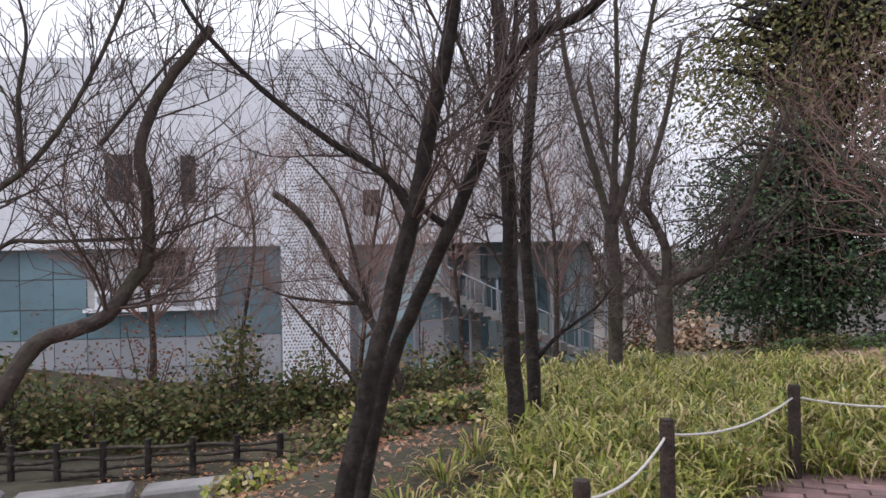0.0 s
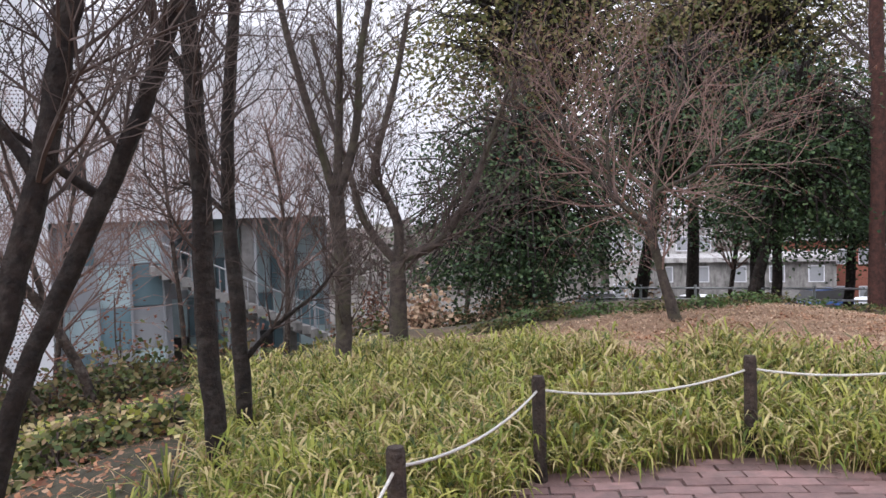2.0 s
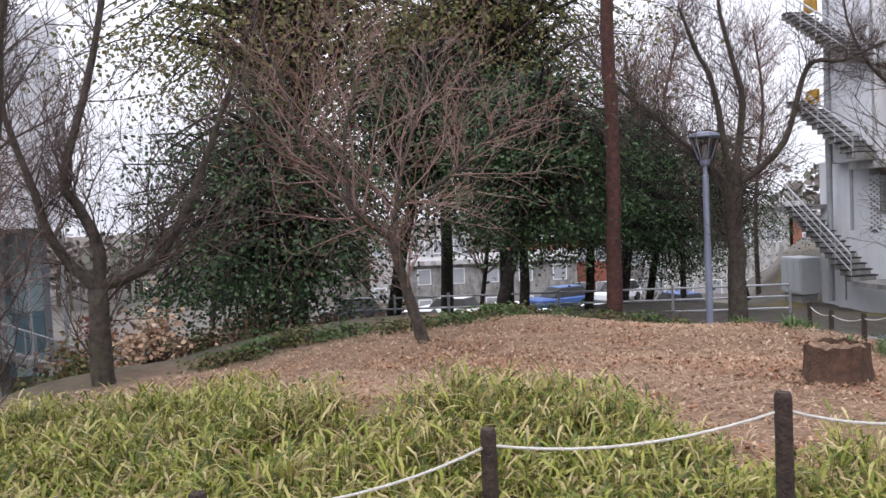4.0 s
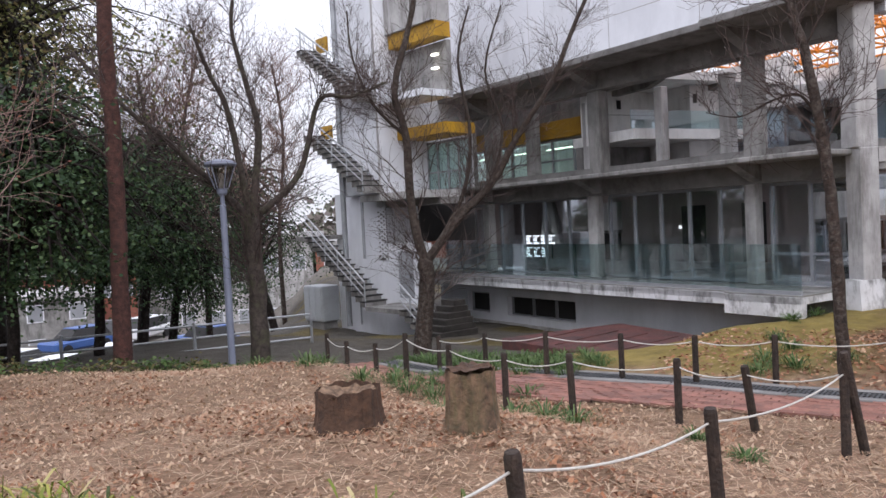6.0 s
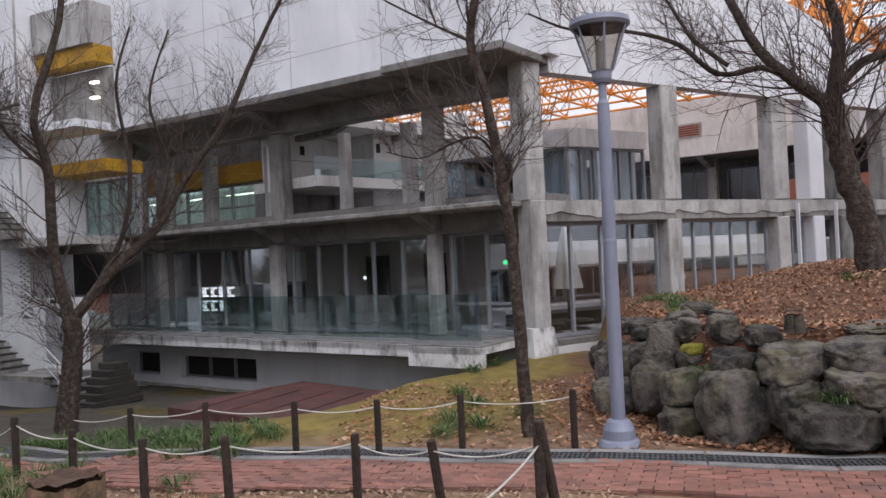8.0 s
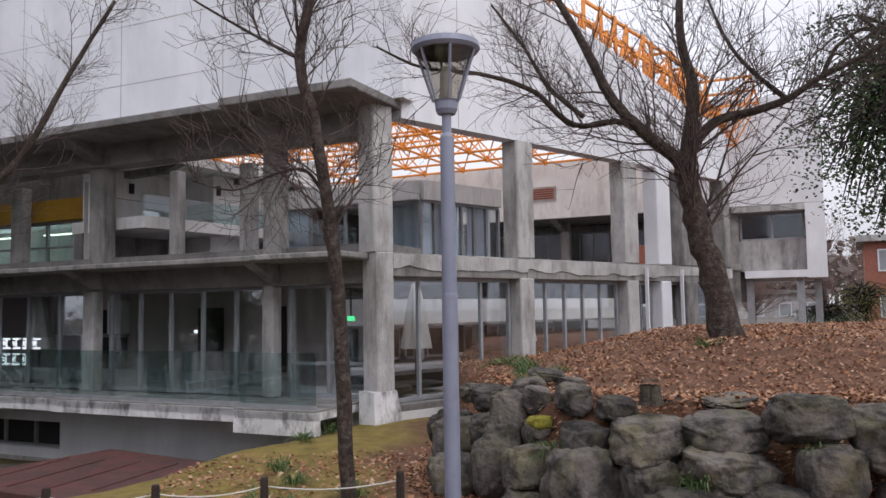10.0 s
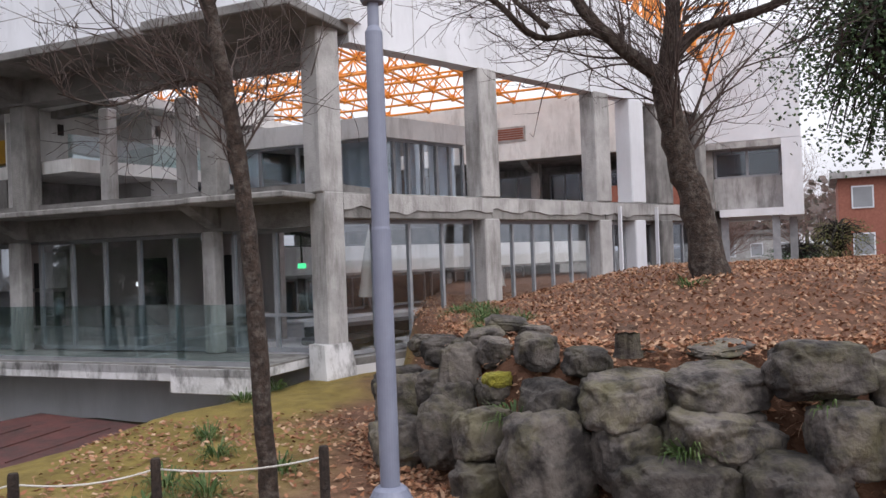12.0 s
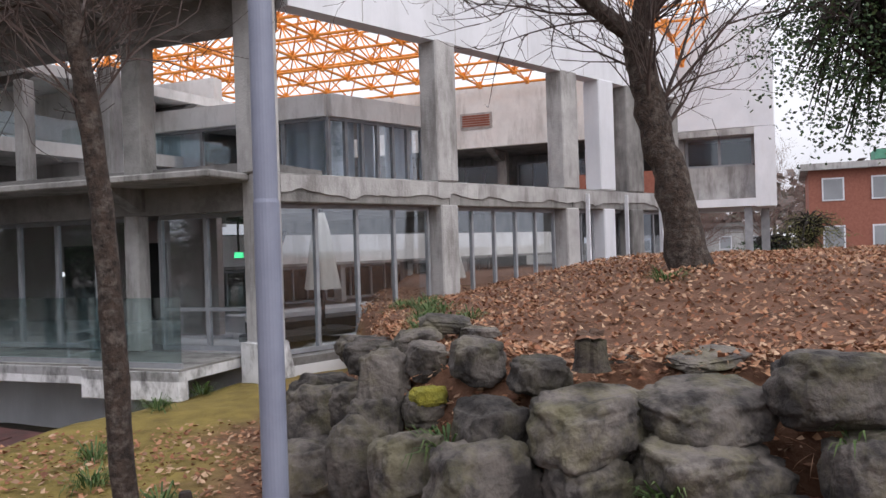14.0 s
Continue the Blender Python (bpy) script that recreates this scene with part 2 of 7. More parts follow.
M_STRAW = island_palette("straw_litter", [(0.26, 0.16, 0.10), (0.42, 0.29, 0.19), (0.55, 0.42, 0.30), (0.22, 0.12, 0.08), (0.36, 0.23, 0.155)], 0.9, 0.1)
M_LITTER = island_palette("red_leaf_litter", [(0.11, 0.05, 0.032), (0.28, 0.12, 0.065), (0.38, 0.21, 0.12), (0.16, 0.08, 0.052), (0.48, 0.33, 0.22), (0.24, 0.10, 0.055)], 0.9, 0.1)
M_HEDGE = island_palette("hedge_leaf", [(0.03, 0.05, 0.015), (0.07, 0.09, 0.028), (0.13, 0.12, 0.045), (0.19, 0.13, 0.07)], 0.7, 0.2)

# ---- shape helpers ----
CO = Vector((19.546, 1.027, 0))
AD = Vector((0.552, 0.834, 0)).normalized()
AN = Vector((-AD.y, AD.x, 0))
BD = Vector((0.566, -0.824, 0)).normalized()
BN = Vector((BD.y, -BD.x, 0))


def stretch(v, table):
    """A nominal measure turned into the built one along a table of (nominal, built) marks."""
    if not table:
        return v
    k = 1
    while k < len(table) - 1 and v > table[k][0]:
        k += 1
    (a, p), (b, q) = table[k - 1], table[k]
    return p + (q - p) * (v - a) / (b - a)


class Plan:
    """A wall's own axes: u along it, w outwards, z up; us and zs are the bays and storeys as built."""

    def __init__(self, origin, along, out, us=(), zs=(), depth=1.0):
        self.o, self.a, self.n, self.us, self.zs, self.depth = origin, along, out, us, zs, depth

    def at(self, u, w, z):
        return self.o + self.a * stretch(u, self.us) + self.n * (w * self.depth) + Vector((0, 0, stretch(z, self.zs)))


BAYS_A = ((0, 0), (2.85, 2.65), (7.82, 7.45), (8.8, 8.6), (11.75, 11.73), (13.7, 13.9))
LEVELS_A = ((-2.8, -2.3), (-2.35, -1.82), (-1.86, -1.5), (-1.08, -0.87), (-0.74, -0.46), (-0.42, -0.2), (-0.36, -0.17), (0.68, 0.8), (2.3, 2.13), (2.82, 2.56), (5.95, 5.31), (6.11, 5.47), (14.5, 13.0))
BAYS_B = ((0, 0), (4.3, 3.5), (5.15, 4.05), (9.75, 7.5), (10.6, 8.1), (12.35, 9.0), (12.95, 9.64), (14.4, 10.2), (15.0, 11.0), (17.7, 12.9), (30, 21.5))
LEVELS_B = ((-1.3, -1.1), (-0.36, -0.22), (2.3, 2.13), (2.82, 2.58), (5.95, 5.13), (14.5, 12.4))
FA = Plan(CO, AD, AN, BAYS_A, LEVELS_A, 0.9)
FB = Plan(CO, BD, BN, BAYS_B, LEVELS_B, 0.9)
# stair tower: its own lines, turned a little from the long side and standing forward of it
TS = 0.78
FT = Plan(Vector((18.58, 1.18, 0)), Vector((0.45, 0.893, 0)).normalized(), Vector((-0.893, 0.45, 0)).normalized(), ((0, 0), (10, 10 * TS)), ((0, 0.352), (10, 0.352 + 10 * TS)), TS)


def hull(bm, pts):
    """Six-sided solid from eight corners: four below, four above."""
    v = [bm.verts.new(p) for p in pts]
    for q in ((3, 2, 1, 0), (4, 5, 6, 7), (0, 1, 5, 4), (1, 2, 6, 5), (2, 3, 7, 6), (3, 0, 4, 7)):
        bm.faces.new([v[i] for i in q])
    return v


def box(bm, F, u0, u1, w0, w1, z0, z1):
    return hull(bm, [F.at(u, w, z) for z in (z0, z1) for u, w in ((u0, w0), (u1, w0), (u1, w1), (u0, w1))])


def bar(bm, p, q, r, sides=6, r2=None):
    """A round bar between two points."""
    p, q = Vector(p), Vector(q)
    d = (q - p)
    if d.length < 1e-5:
        return
    d.normalize()
    s = d.orthogonal().normalized()
    t = d.cross(s)
    r2 = r if r2 is None else r2
    rings = []
    for c, rad in ((p, r), (q, r2)):
        rings.append([bm.verts.new(c + (s * math.cos(2 * math.pi * i / sides) + t * math.sin(2 * math.pi * i / sides)) * rad) for i in range(sides)])
    for i in range(sides):
        j = (i + 1) % sides
        bm.faces.new((rings[0][i], rings[0][j], rings[1][j], rings[1][i]))
    bm.faces.new(rings[0][::-1])
    bm.faces.new(rings[1])


def lathe(bm, base, profile, sides=20):
    """A turned shape: profile of (radius, height) above base."""
    base = Vector(base)
    rings = [[bm.verts.new(base + Vector((r * math.cos(2 * math.pi * i / sides), r * math.sin(2 * math.pi * i / sides), z))) for i in range(sides)] for r, z in profile]
    for a, b in zip(rings, rings[1:]):
        for i in range(sides):
            j = (i + 1) % sides
            bm.faces.new((a[i], a[j], b[j], b[i]))
    bm.faces.new(rings[0][::-1])
    bm.faces.new(rings[-1])


def finish(name, bm, material, smooth=False, bevel=0.0):
    bmesh.ops.recalc_face_normals(bm, faces=bm.faces)
    if bevel:
        bmesh.ops.bevel(bm, geom=[e for e in bm.edges], offset=bevel, segments=1, affect="EDGES", profile=0.5)
    me = bpy.data.meshes.new(name)
    bm.to_mesh(me)
    bm.free()
    me.materials.append(material)
    if smooth:
        me.polygons.foreach_set("use_smooth", [True] * len(me.polygons))
    return new(name, me)


def adopt(ob, parent):
    """Parents ob, whose mesh is in world coordinates, without moving it."""
    ob.parent = parent
    if parent.parent is None:
        ob.matrix_parent_inverse = parent.matrix_basis.inverted()


def part(name, bm, material, parent=None, label="", smooth=False, bevel=0.0):
    """Links a bmesh as one mesh object under a thing or a part."""
    ob = finish(name, bm, material, smooth, bevel)
    if parent is not None:
        adopt(ob, parent)
    if label:
        ob["label"] = label
    return ob


def thing(name, place, label, category, group="", kind=""):
    ob = new(name)
    ob.matrix_basis = Matrix.Translation(Vector(place))
    return tagged(ob, label, category, group, kind)


def boxed(name, F, dims, material, parent=None, label="", bevel=0.0):
    bm = bmesh.new()
    box(bm, F, *dims)
    return part(name, bm, material, parent, label, bevel=bevel)


def cloud_mesh(name, verts, faces, material, parent=None, smooth=False):
    me = bpy.data.meshes.new(name)
    me.from_pydata(verts, [], faces)
    me.materials.append(material)
    if smooth:
        me.polygons.foreach_set("use_smooth", [True] * len(me.polygons))
    ob = new(name, me)
    if parent is not None:
        adopt(ob, parent)
    return ob


def tube(verts, faces, pts, radii, sides):
    start = len(verts)
    prev = None
    for i, p in enumerate(pts):
        d = (pts[min(i + 1, len(pts) - 1)] - pts[max(i - 1, 0)])
        d = d.normalized() if d.length > 1e-6 else Vector((0, 0, 1))
        s = d.cross(Vector((0.31, 0.95, 0.05)))
        s = s.normalized() if s.length > 1e-3 else Vector((1, 0, 0))
        t = d.cross(s)
        for k in range(sides):
            a = 2 * math.pi * k / sides
            verts.append(p + (s * math.cos(a) + t * math.sin(a)) * radii[i])
    for i in range(len(pts) - 1):
        for k in range(sides):
            a, b = start + i * sides + k, start + i * sides + (k + 1) % sides
            faces.append((a, b, b + sides, a + sides))
    faces.append(tuple(start + (len(pts) - 1) * sides + k for k in range(sides)))


# ---- ground ----
BANK_KNOTS = [
    (0, 0, 0), (1.3, 2.2, 0), (3.2, 2.6, 0), (5.4, 2.1, -0.03), (7.4, 1.2, -0.1), (1.9, 4.9, 0.05), (4, 6.5, 0.2), (7.7, 4.78, 0.05), (7.6, 5.78, 0.03), (10, 8, -0.05),
    (-0.4, 4.4, -0.15), (0.4, 5.5, 0), (1.5, 8.2, -0.05), (3, 12, -0.2), (7.3, 11.5, 0), (11, 5.3, -0.42), (11.2, 2.6, -0.42), (10.4, -0.4, -0.42),
]
COURT_KNOTS = [
    (10, -4, -0.4), (12.3, 8, -0.7), (15.5, 10.9, -1.1), (13.3, 2.2, -0.38), (17.5, 9.3, -1.35), (22, 9, -1.6), (26, 14.5, -1.95), (25.1, 9.3, -1.8), (21.75, 4.3, -1.5), (18.6, 5.8, -1.3), (19, 0.6, -0.5), (16.8, 2.6, -0.5),
    (2.6, 4.3, 0.1), (9.5, 4, -0.35), (10.2, 5.8, -0.45), (9.2, 2.4, -0.3), (-3, 7, -0.75), (0, 15, -2.6), (-6, 22, -3.9), (5, 27, -3.6), (14, 26, -2.6)]
KNOTS = np.array(BANK_KNOTS + COURT_KNOTS)


WALL = [(19.0, 0.1), (16.0, 0.8), (13.6, 1.1), (12.3, 1.0), (11.6, 0.45), (11.1, -0.25), (10.7, -1.1), (10.25, -2.2), (9.7, -4.0), (9.1, -6.0), (8.0, -12.0)]


def wall_distance(x, y):
    """Signed distance behind the rock wall's foot, positive on the mound."""
    best, sign = 1e9, 1
    for (x0, y0), (x1, y1) in zip(WALL, WALL[1:]):
        dx, dy = x1 - x0, y1 - y0
        t = max(0, min(1, ((x - x0) * dx + (y - y0) * dy) / (dx * dx + dy * dy)))
        d = math.hypot(x - x0 - t * dx, y - y0 - t * dy)
        if d < best:
            best, sign = d, 1 if dx * (y - y0) - dy * (x - x0) > 0 else -1
    return best * sign


def ease(t):
    t = max(0, min(1, t))
    return t * t * (3 - 2 * t)


def ground_z(x, y):
    d2 = (KNOTS[:, 0] - x) ** 2 + (KNOTS[:, 1] - y) ** 2 + 0.4
    w = 1 / d2 ** 1.7
    z = float((w * KNOTS[:, 2]).sum() / w.sum())
    far = math.hypot(x - 8, y - 8)
    z += -4.2 * ease((far - 15) / 20) * ease((y - 0.62 * x - 1) / 6) * ease((x - 4) / 6)
    z += -2.5 * ease((far - 45) / 40) * ease((y - 12) / 10)
    if 7 < x < 45 and y < 4:
        d = wall_distance(x, y)
        fade = 1 - 0.65 * ease((x - 16) / 6)
        if d > 0:
            z = max(z, -0.42) + (1.05 * ease((d - 0.22) / 0.62) + 0.47 * ease((d - 0.8) / 3.2)) * fade + 0.35 * ease((x - 14) / 8) * ease(d / 2)
    if y < -14:
        z = z * ease((y + 40) / 26) + 0.2 * (1 - ease((y + 40) / 26))
    return z


def rough_z(x, y):
    return ground_z(x, y) + 0.03 * noise.noise((x * 1.3, y * 1.3, 0)) + 0.012 * noise.noise((x * 5, y * 5, 3))


def axis(lo, hi, step, reach):
    fine = list(np.arange(lo, hi + 1e-6, step))
    out, d, low, high = [], step, lo, hi
    left, right = [], []
    while low > -reach:
        d *= 1.35
        low -= d
        high += d
        left.append(low)
        right.append(high)
    return left[::-1] + fine + right


def zone_color(x, y):
    """Soil colour by what lies there: straw, moss, red leaves, wet court, far paving."""
    j = 0.9 * noise.noise((x * 0.6, y * 0.6, 7)) + 0.5 * noise.noise((x * 2.2, y * 2.2, 9))
    straw, moss, red = Vector((0.24, 0.155, 0.10)), Vector((0.22, 0.165, 0.04)), Vector((0.15, 0.075, 0.045))
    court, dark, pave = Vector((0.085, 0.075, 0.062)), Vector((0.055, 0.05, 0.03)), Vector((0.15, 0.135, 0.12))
    c = straw
    if x > 11.3:
        c = c.lerp(moss, ease((x - 12.0 + j) / 1.2) * ease((7.0 - y + j) / 2))
        c = c.lerp(court, ease((y - 5.5 + 0.25 * (x - 14) + j) / 1.5))
        c = c.lerp(moss * 0.6, 0.8 * ease((noise.noise((x * 0.5, y * 0.5, 2)) - 0.05) * 5) * ease((x - 18) / 3))
    if 7 < x < 45 and y < 4:
        d = wall_distance(x, y)
        c = c.lerp(red, ease((d + 0.3) / 0.6))
        if x > 12 and -2.6 < d < 0.2:
            c = c.lerp(red, ease((1.2 + d + 0.5 * j) / 1.0))
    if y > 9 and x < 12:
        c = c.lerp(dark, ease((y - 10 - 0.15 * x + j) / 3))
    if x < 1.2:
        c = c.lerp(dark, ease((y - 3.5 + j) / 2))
    far = math.hypot(x - 8, y - 8)
    return c.lerp(pave, ease((far - 34) / 10))


def build_ground():
    xs, ys = axis(-7, 33, 0.25, 900), axis(-11, 30, 0.25, 900)
    verts = [(x, y, rough_z(x, y) if abs(x) < 80 and abs(y) < 80 else ground_z(x, y)) for y in ys for x in xs]
    nx = len(xs)
    faces = [(j * nx + i, j * nx + i + 1, (j + 1) * nx + i + 1, (j + 1) * nx + i) for j in range(len(ys) - 1) for i in range(nx - 1)]
    m = mat("ground_soil", (1, 1, 1), (0.55, 0.53, 0.5), 3.5, 0.95, bump=0.9, fine=28)
    n, l = m.node_tree.nodes, m.node_tree.links
    at = n.new("ShaderNodeAttribute")
    at.attribute_name = "soil"
    mx = n.new("ShaderNodeMixRGB")
    mx.blend_type = "MULTIPLY"
    mx.inputs[0].default_value = 1
    bsdf = n["Principled BSDF"]
    src = bsdf.inputs["Base Color"].links[0].from_socket
    l.new(src, mx.inputs[1])
    l.new(at.outputs["Color"], mx.inputs[2])
    l.new(mx.outputs[0], bsdf.inputs["Base Color"])
    ob = cloud_mesh("ground", verts, faces, m, smooth=True)
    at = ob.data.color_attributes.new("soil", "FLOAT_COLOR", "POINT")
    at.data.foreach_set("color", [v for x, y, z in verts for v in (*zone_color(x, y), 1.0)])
    return tagged(ob, "uneven soil ground with straw, moss and fallen leaves", "ground", kind="structure")


build_ground()


# ---- the large museum-like building with the open concrete frame ----
def column(name, F, u0, u1, w0, w1, z0, z1, material, parent):
    bm = bmesh.new()
    box(bm, F, u0, u1, w0, w1, z0, z1)
    return part(name, bm, material, parent, bevel=0.025)


def slab(bm, pts, z0, z1):
    lo = [bm.verts.new((p.x, p.y, z0)) for p in pts]
    hi = [bm.verts.new((p.x, p.y, z1)) for p in pts]
    bm.faces.new(lo[::-1])
    bm.faces.new(hi)
    for i in range(len(pts)):
        j = (i + 1) % len(pts)
        bm.faces.new((lo[i], lo[j], hi[j], hi[i]))


ZF, ZB, ZL, ZT = -0.36, 2.3, 2.82, 5.95
hall = thing("concrete_building", FA.at(8, -4, ZF), "large white building over a raw concrete frame with glazed ground floor", "building")

# floors
bm = bmesh.new()
slab(bm, [FA.at(16, 0, 0), FA.at(0, 0, 0), FB.at(17.7, 0, 0), FB.at(17.7, -17, 0), FA.at(16, -16, 0)], ZF - 0.35, ZF)
part("ground_floor_slab", bm, M_COURT, hall, "pale painted floor slab")
# balcony slab along the long side, white weathered edge, in three stepped lengths
for u0, u1, w in ((0.7, 2.55, 1.75), (2.55, 7.6, 1.5), (7.6, 14.4, 1.35)):
    bm = bmesh.new()
    box(bm, FA, u0, u1, -0.2, w, -0.60, -0.42)
    box(bm, FA, u0, u1, w - 0.22, w, -0.86 if u0 < 1 else -0.74, -0.42)
    part("balcony_slab", bm, M_SLAB, hall, "white balcony edge with black water stains", bevel=0.01)
    boxed("balcony_floor", FA, (u0, u1, -0.1, w - 0.02, -0.418, -0.36), M_CONC, hall)
# ledge over the ground floor
for u0, u1, w in ((0.35, 2.5, 1.35), (2.5, 7.9, 1.2), (7.9, 17.0, 1.1)):
    bm = bmesh.new()
    box(bm, FA, u0, u1, -0.3, w, ZL - 0.13, ZL)
    part("ledge", bm, M_CONC, hall, "thin concrete ledge with chipped edge", bevel=0.02)
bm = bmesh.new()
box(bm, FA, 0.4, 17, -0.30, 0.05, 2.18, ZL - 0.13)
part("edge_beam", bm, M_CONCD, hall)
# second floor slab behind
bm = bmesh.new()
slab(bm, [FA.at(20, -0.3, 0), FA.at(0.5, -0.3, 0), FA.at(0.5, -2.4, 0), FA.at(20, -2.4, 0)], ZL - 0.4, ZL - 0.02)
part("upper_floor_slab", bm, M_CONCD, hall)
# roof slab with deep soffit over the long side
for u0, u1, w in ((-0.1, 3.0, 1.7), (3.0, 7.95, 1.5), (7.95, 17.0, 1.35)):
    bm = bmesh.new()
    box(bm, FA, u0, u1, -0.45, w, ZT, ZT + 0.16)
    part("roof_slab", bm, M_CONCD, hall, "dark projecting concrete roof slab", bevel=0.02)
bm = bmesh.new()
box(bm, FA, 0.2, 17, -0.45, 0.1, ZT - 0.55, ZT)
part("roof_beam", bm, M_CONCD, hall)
for u in (2.8, 7.8, 12.3):
    bm = bmesh.new()
    hull(bm, [FA.at(u - 0.15, 0, ZT - 0.5), FA.at(u + 0.15, 0, ZT - 0.5), FA.at(u + 0.15, 0.1, ZT - 0.5), FA.at(u - 0.15, 0.1, ZT - 0.5), FA.at(u - 0.15, 0, ZT), FA.at(u + 0.15, 0, ZT), FA.at(u + 0.15, 1.2, ZT), FA.at(u - 0.15, 1.2, ZT)])
    part("bracket", bm, M_CONCD, hall)
    bm = bmesh.new()
    hull(bm, [FA.at(u - 0.15, 0, 2.25), FA.at(u + 0.15, 0, 2.25), FA.at(u + 0.15, 0.1, 2.25), FA.at(u - 0.15, 0.1, 2.25), FA.at(u - 0.15, 0, ZL - 0.13), FA.at(u + 0.15, 0, ZL - 0.13), FA.at(u + 0.15, 1.0, ZL - 0.13), FA.at(u - 0.15, 1.0, ZL - 0.13)])
    part("bracket", bm, M_CONC, hall)
# white masses above
boxed("white_upper_wall", FA, (-0.3, 17.5, -0.5, 0.0, ZT + 0.16, 14.5), M_WHITE, hall, "white painted upper wall with faint panel joints")
bm = bmesh.new()
hull(bm, [FB.at(0.35, 0, ZT + 0.02), FB.at(17.7, 0, ZT + 0.02), FB.at(17.7, -0.4, ZT + 0.02), FB.at(0.35, -0.4, ZT + 0.02), FB.at(0.35, 0, 11.2), FB.at(17.7, 0, 7.65), FB.at(17.7, -0.4, 7.65), FB.at(0.35, -0.4, 11.2)])
part("white_upper_wall", bm, M_WHITE, hall)
for k in range(5):
    boxed("panel_joint", FA, (-0.3, 17.0, 0.001, 0.004, 7.4 + 1.5 * k, 7.418 + 1.5 * k), M_CONCL, hall)
for k in range(6):
    boxed("panel_joint", FA, (1.2 + 3.0 * k, 1.218 + 3.0 * k, 0.001, 0.004, ZT + 0.2, 14.4), M_CONCL, hall)
for k in range(5):
    boxed("panel_joint", FB, (2.2 + 3.0 * k, 2.22 + 3.0 * k, 0.001, 0.004, ZT + 0.05, 10.5 - 0.7 * k), M_CONCL, hall)
for k in range(2):
    boxed("panel_joint", FB, (0.4, 15.5 - 5 * k, 0.001, 0.004, 7.4 + 1.2 * k, 7.418 + 1.2 * k), M_CONCL, hall)
# columns on the long side
for u in (2.85, 7.82, 12.2):
    column("column", FA, u - 0.10, u + 0.30, -0.42, 0.0, ZL, ZT - 0.5, M_CONC, hall)
for u in (2.95, 8.02, 12.5):
    column("column", FA, u - 0.10, u + 0.19, -0.28, 0.05, ZF, 2.2, M_CONCL, hall)
for u, wd in ((4.05, 0.17), (6.12, 0.13), (8.68, 0.12), (11.0, 0.2), (14.1, 0.25)):
    column("inner_column", FA, u - wd, u + wd, -0.9, -0.6, ZL, ZT - 0.7, M_CONCL if wd < 0.18 else M_CONC, hall)
# corner column, two storeys
column("corner_column", FB, -0.52, 0.05, -0.5, 0.03, ZL - 0.02, ZT + 0.3, M_CONCL, hall)
column("corner_column", FB, -0.46, 0.03, -0.45, 0.05, -0.95, ZL, M_CONCL, hall)
bm = bmesh.new()
hull(bm, [FB.at(-0.62, -0.4, -1.1), FB.at(0.26, -0.4, -1.1), FB.at(0.26, 0.16, -1.1), FB.at(-0.62, 0.16, -1.1), FB.at(-0.62, -0.4, -0.05), FB.at(0.06, -0.4, -0.05), FB.at(0.06, 0.07, -0.05), FB.at(-0.62, 0.07, -0.05)])
part("column_foot", bm, M_SLAB, hall, "white splayed column foot")
# short side
for u0, u1, m in ((4.3, 5.15, M_CONCL), (9.75, 10.6, M_CONCL), (12.35, 12.95, M_WHITE), (14.4, 15.0, M_CONC), (17.2, 17.7, M_CONC)):
    column("column", FB, u0, u1, -0.46, 0.03, ZL, ZT + 0.05, m, hall)
    column("column", FB, u0 + 0.1, u1 - 0.05, -0.4, 0.02, ZF, ZB + 0.03, m, hall)
for u0, u1 in ((0.03, 4.75), (4.75, 10.2), (10.2, 17.7)):
    bm = bmesh.new()
    box(bm, FB, u0, u1, -0.5, 0.0, ZB, ZL)
    part("edge_beam", bm, M_CONC, hall, "spalled concrete beam", bevel=0.02)
    # broken render: ragged lip along the lower third
    verts, faces = [], []
    k = int((u1 - u0) / 0.12)
    for i in range(k + 1):
        u = u0 + (u1 - u0) * i / k
        z = ZB + 0.17 + 0.11 * noise.noise((u * 0.9, u0, 0)) + 0.05 * noise.noise((u * 3.1, u0, 4))
        verts += [FB.at(u, 0.035, z), FB.at(u, 0.035, ZL - 0.03), FB.at(u, -0.02, z - 0.01), FB.at(u, -0.02, ZL - 0.03)]
    for i in range(k):
        a, b = 4 * i, 4 * i + 4
        faces += [(a, b, b + 1, a + 1), (a, a + 2, b + 2, b), (a + 1, b + 1, b + 3, a + 3)]
    ob = cloud_mesh("render_coat", verts, faces, M_CONCL, hall)
    ob["label"] = "ragged broken cement render"
bm = bmesh.new()
box(bm, FB, 0.05, 17.7, -0.5, -0.02, -1.3, ZF - 0.02)
part("plinth", bm, M_CONCD, hall, "dark mossy concrete plinth")
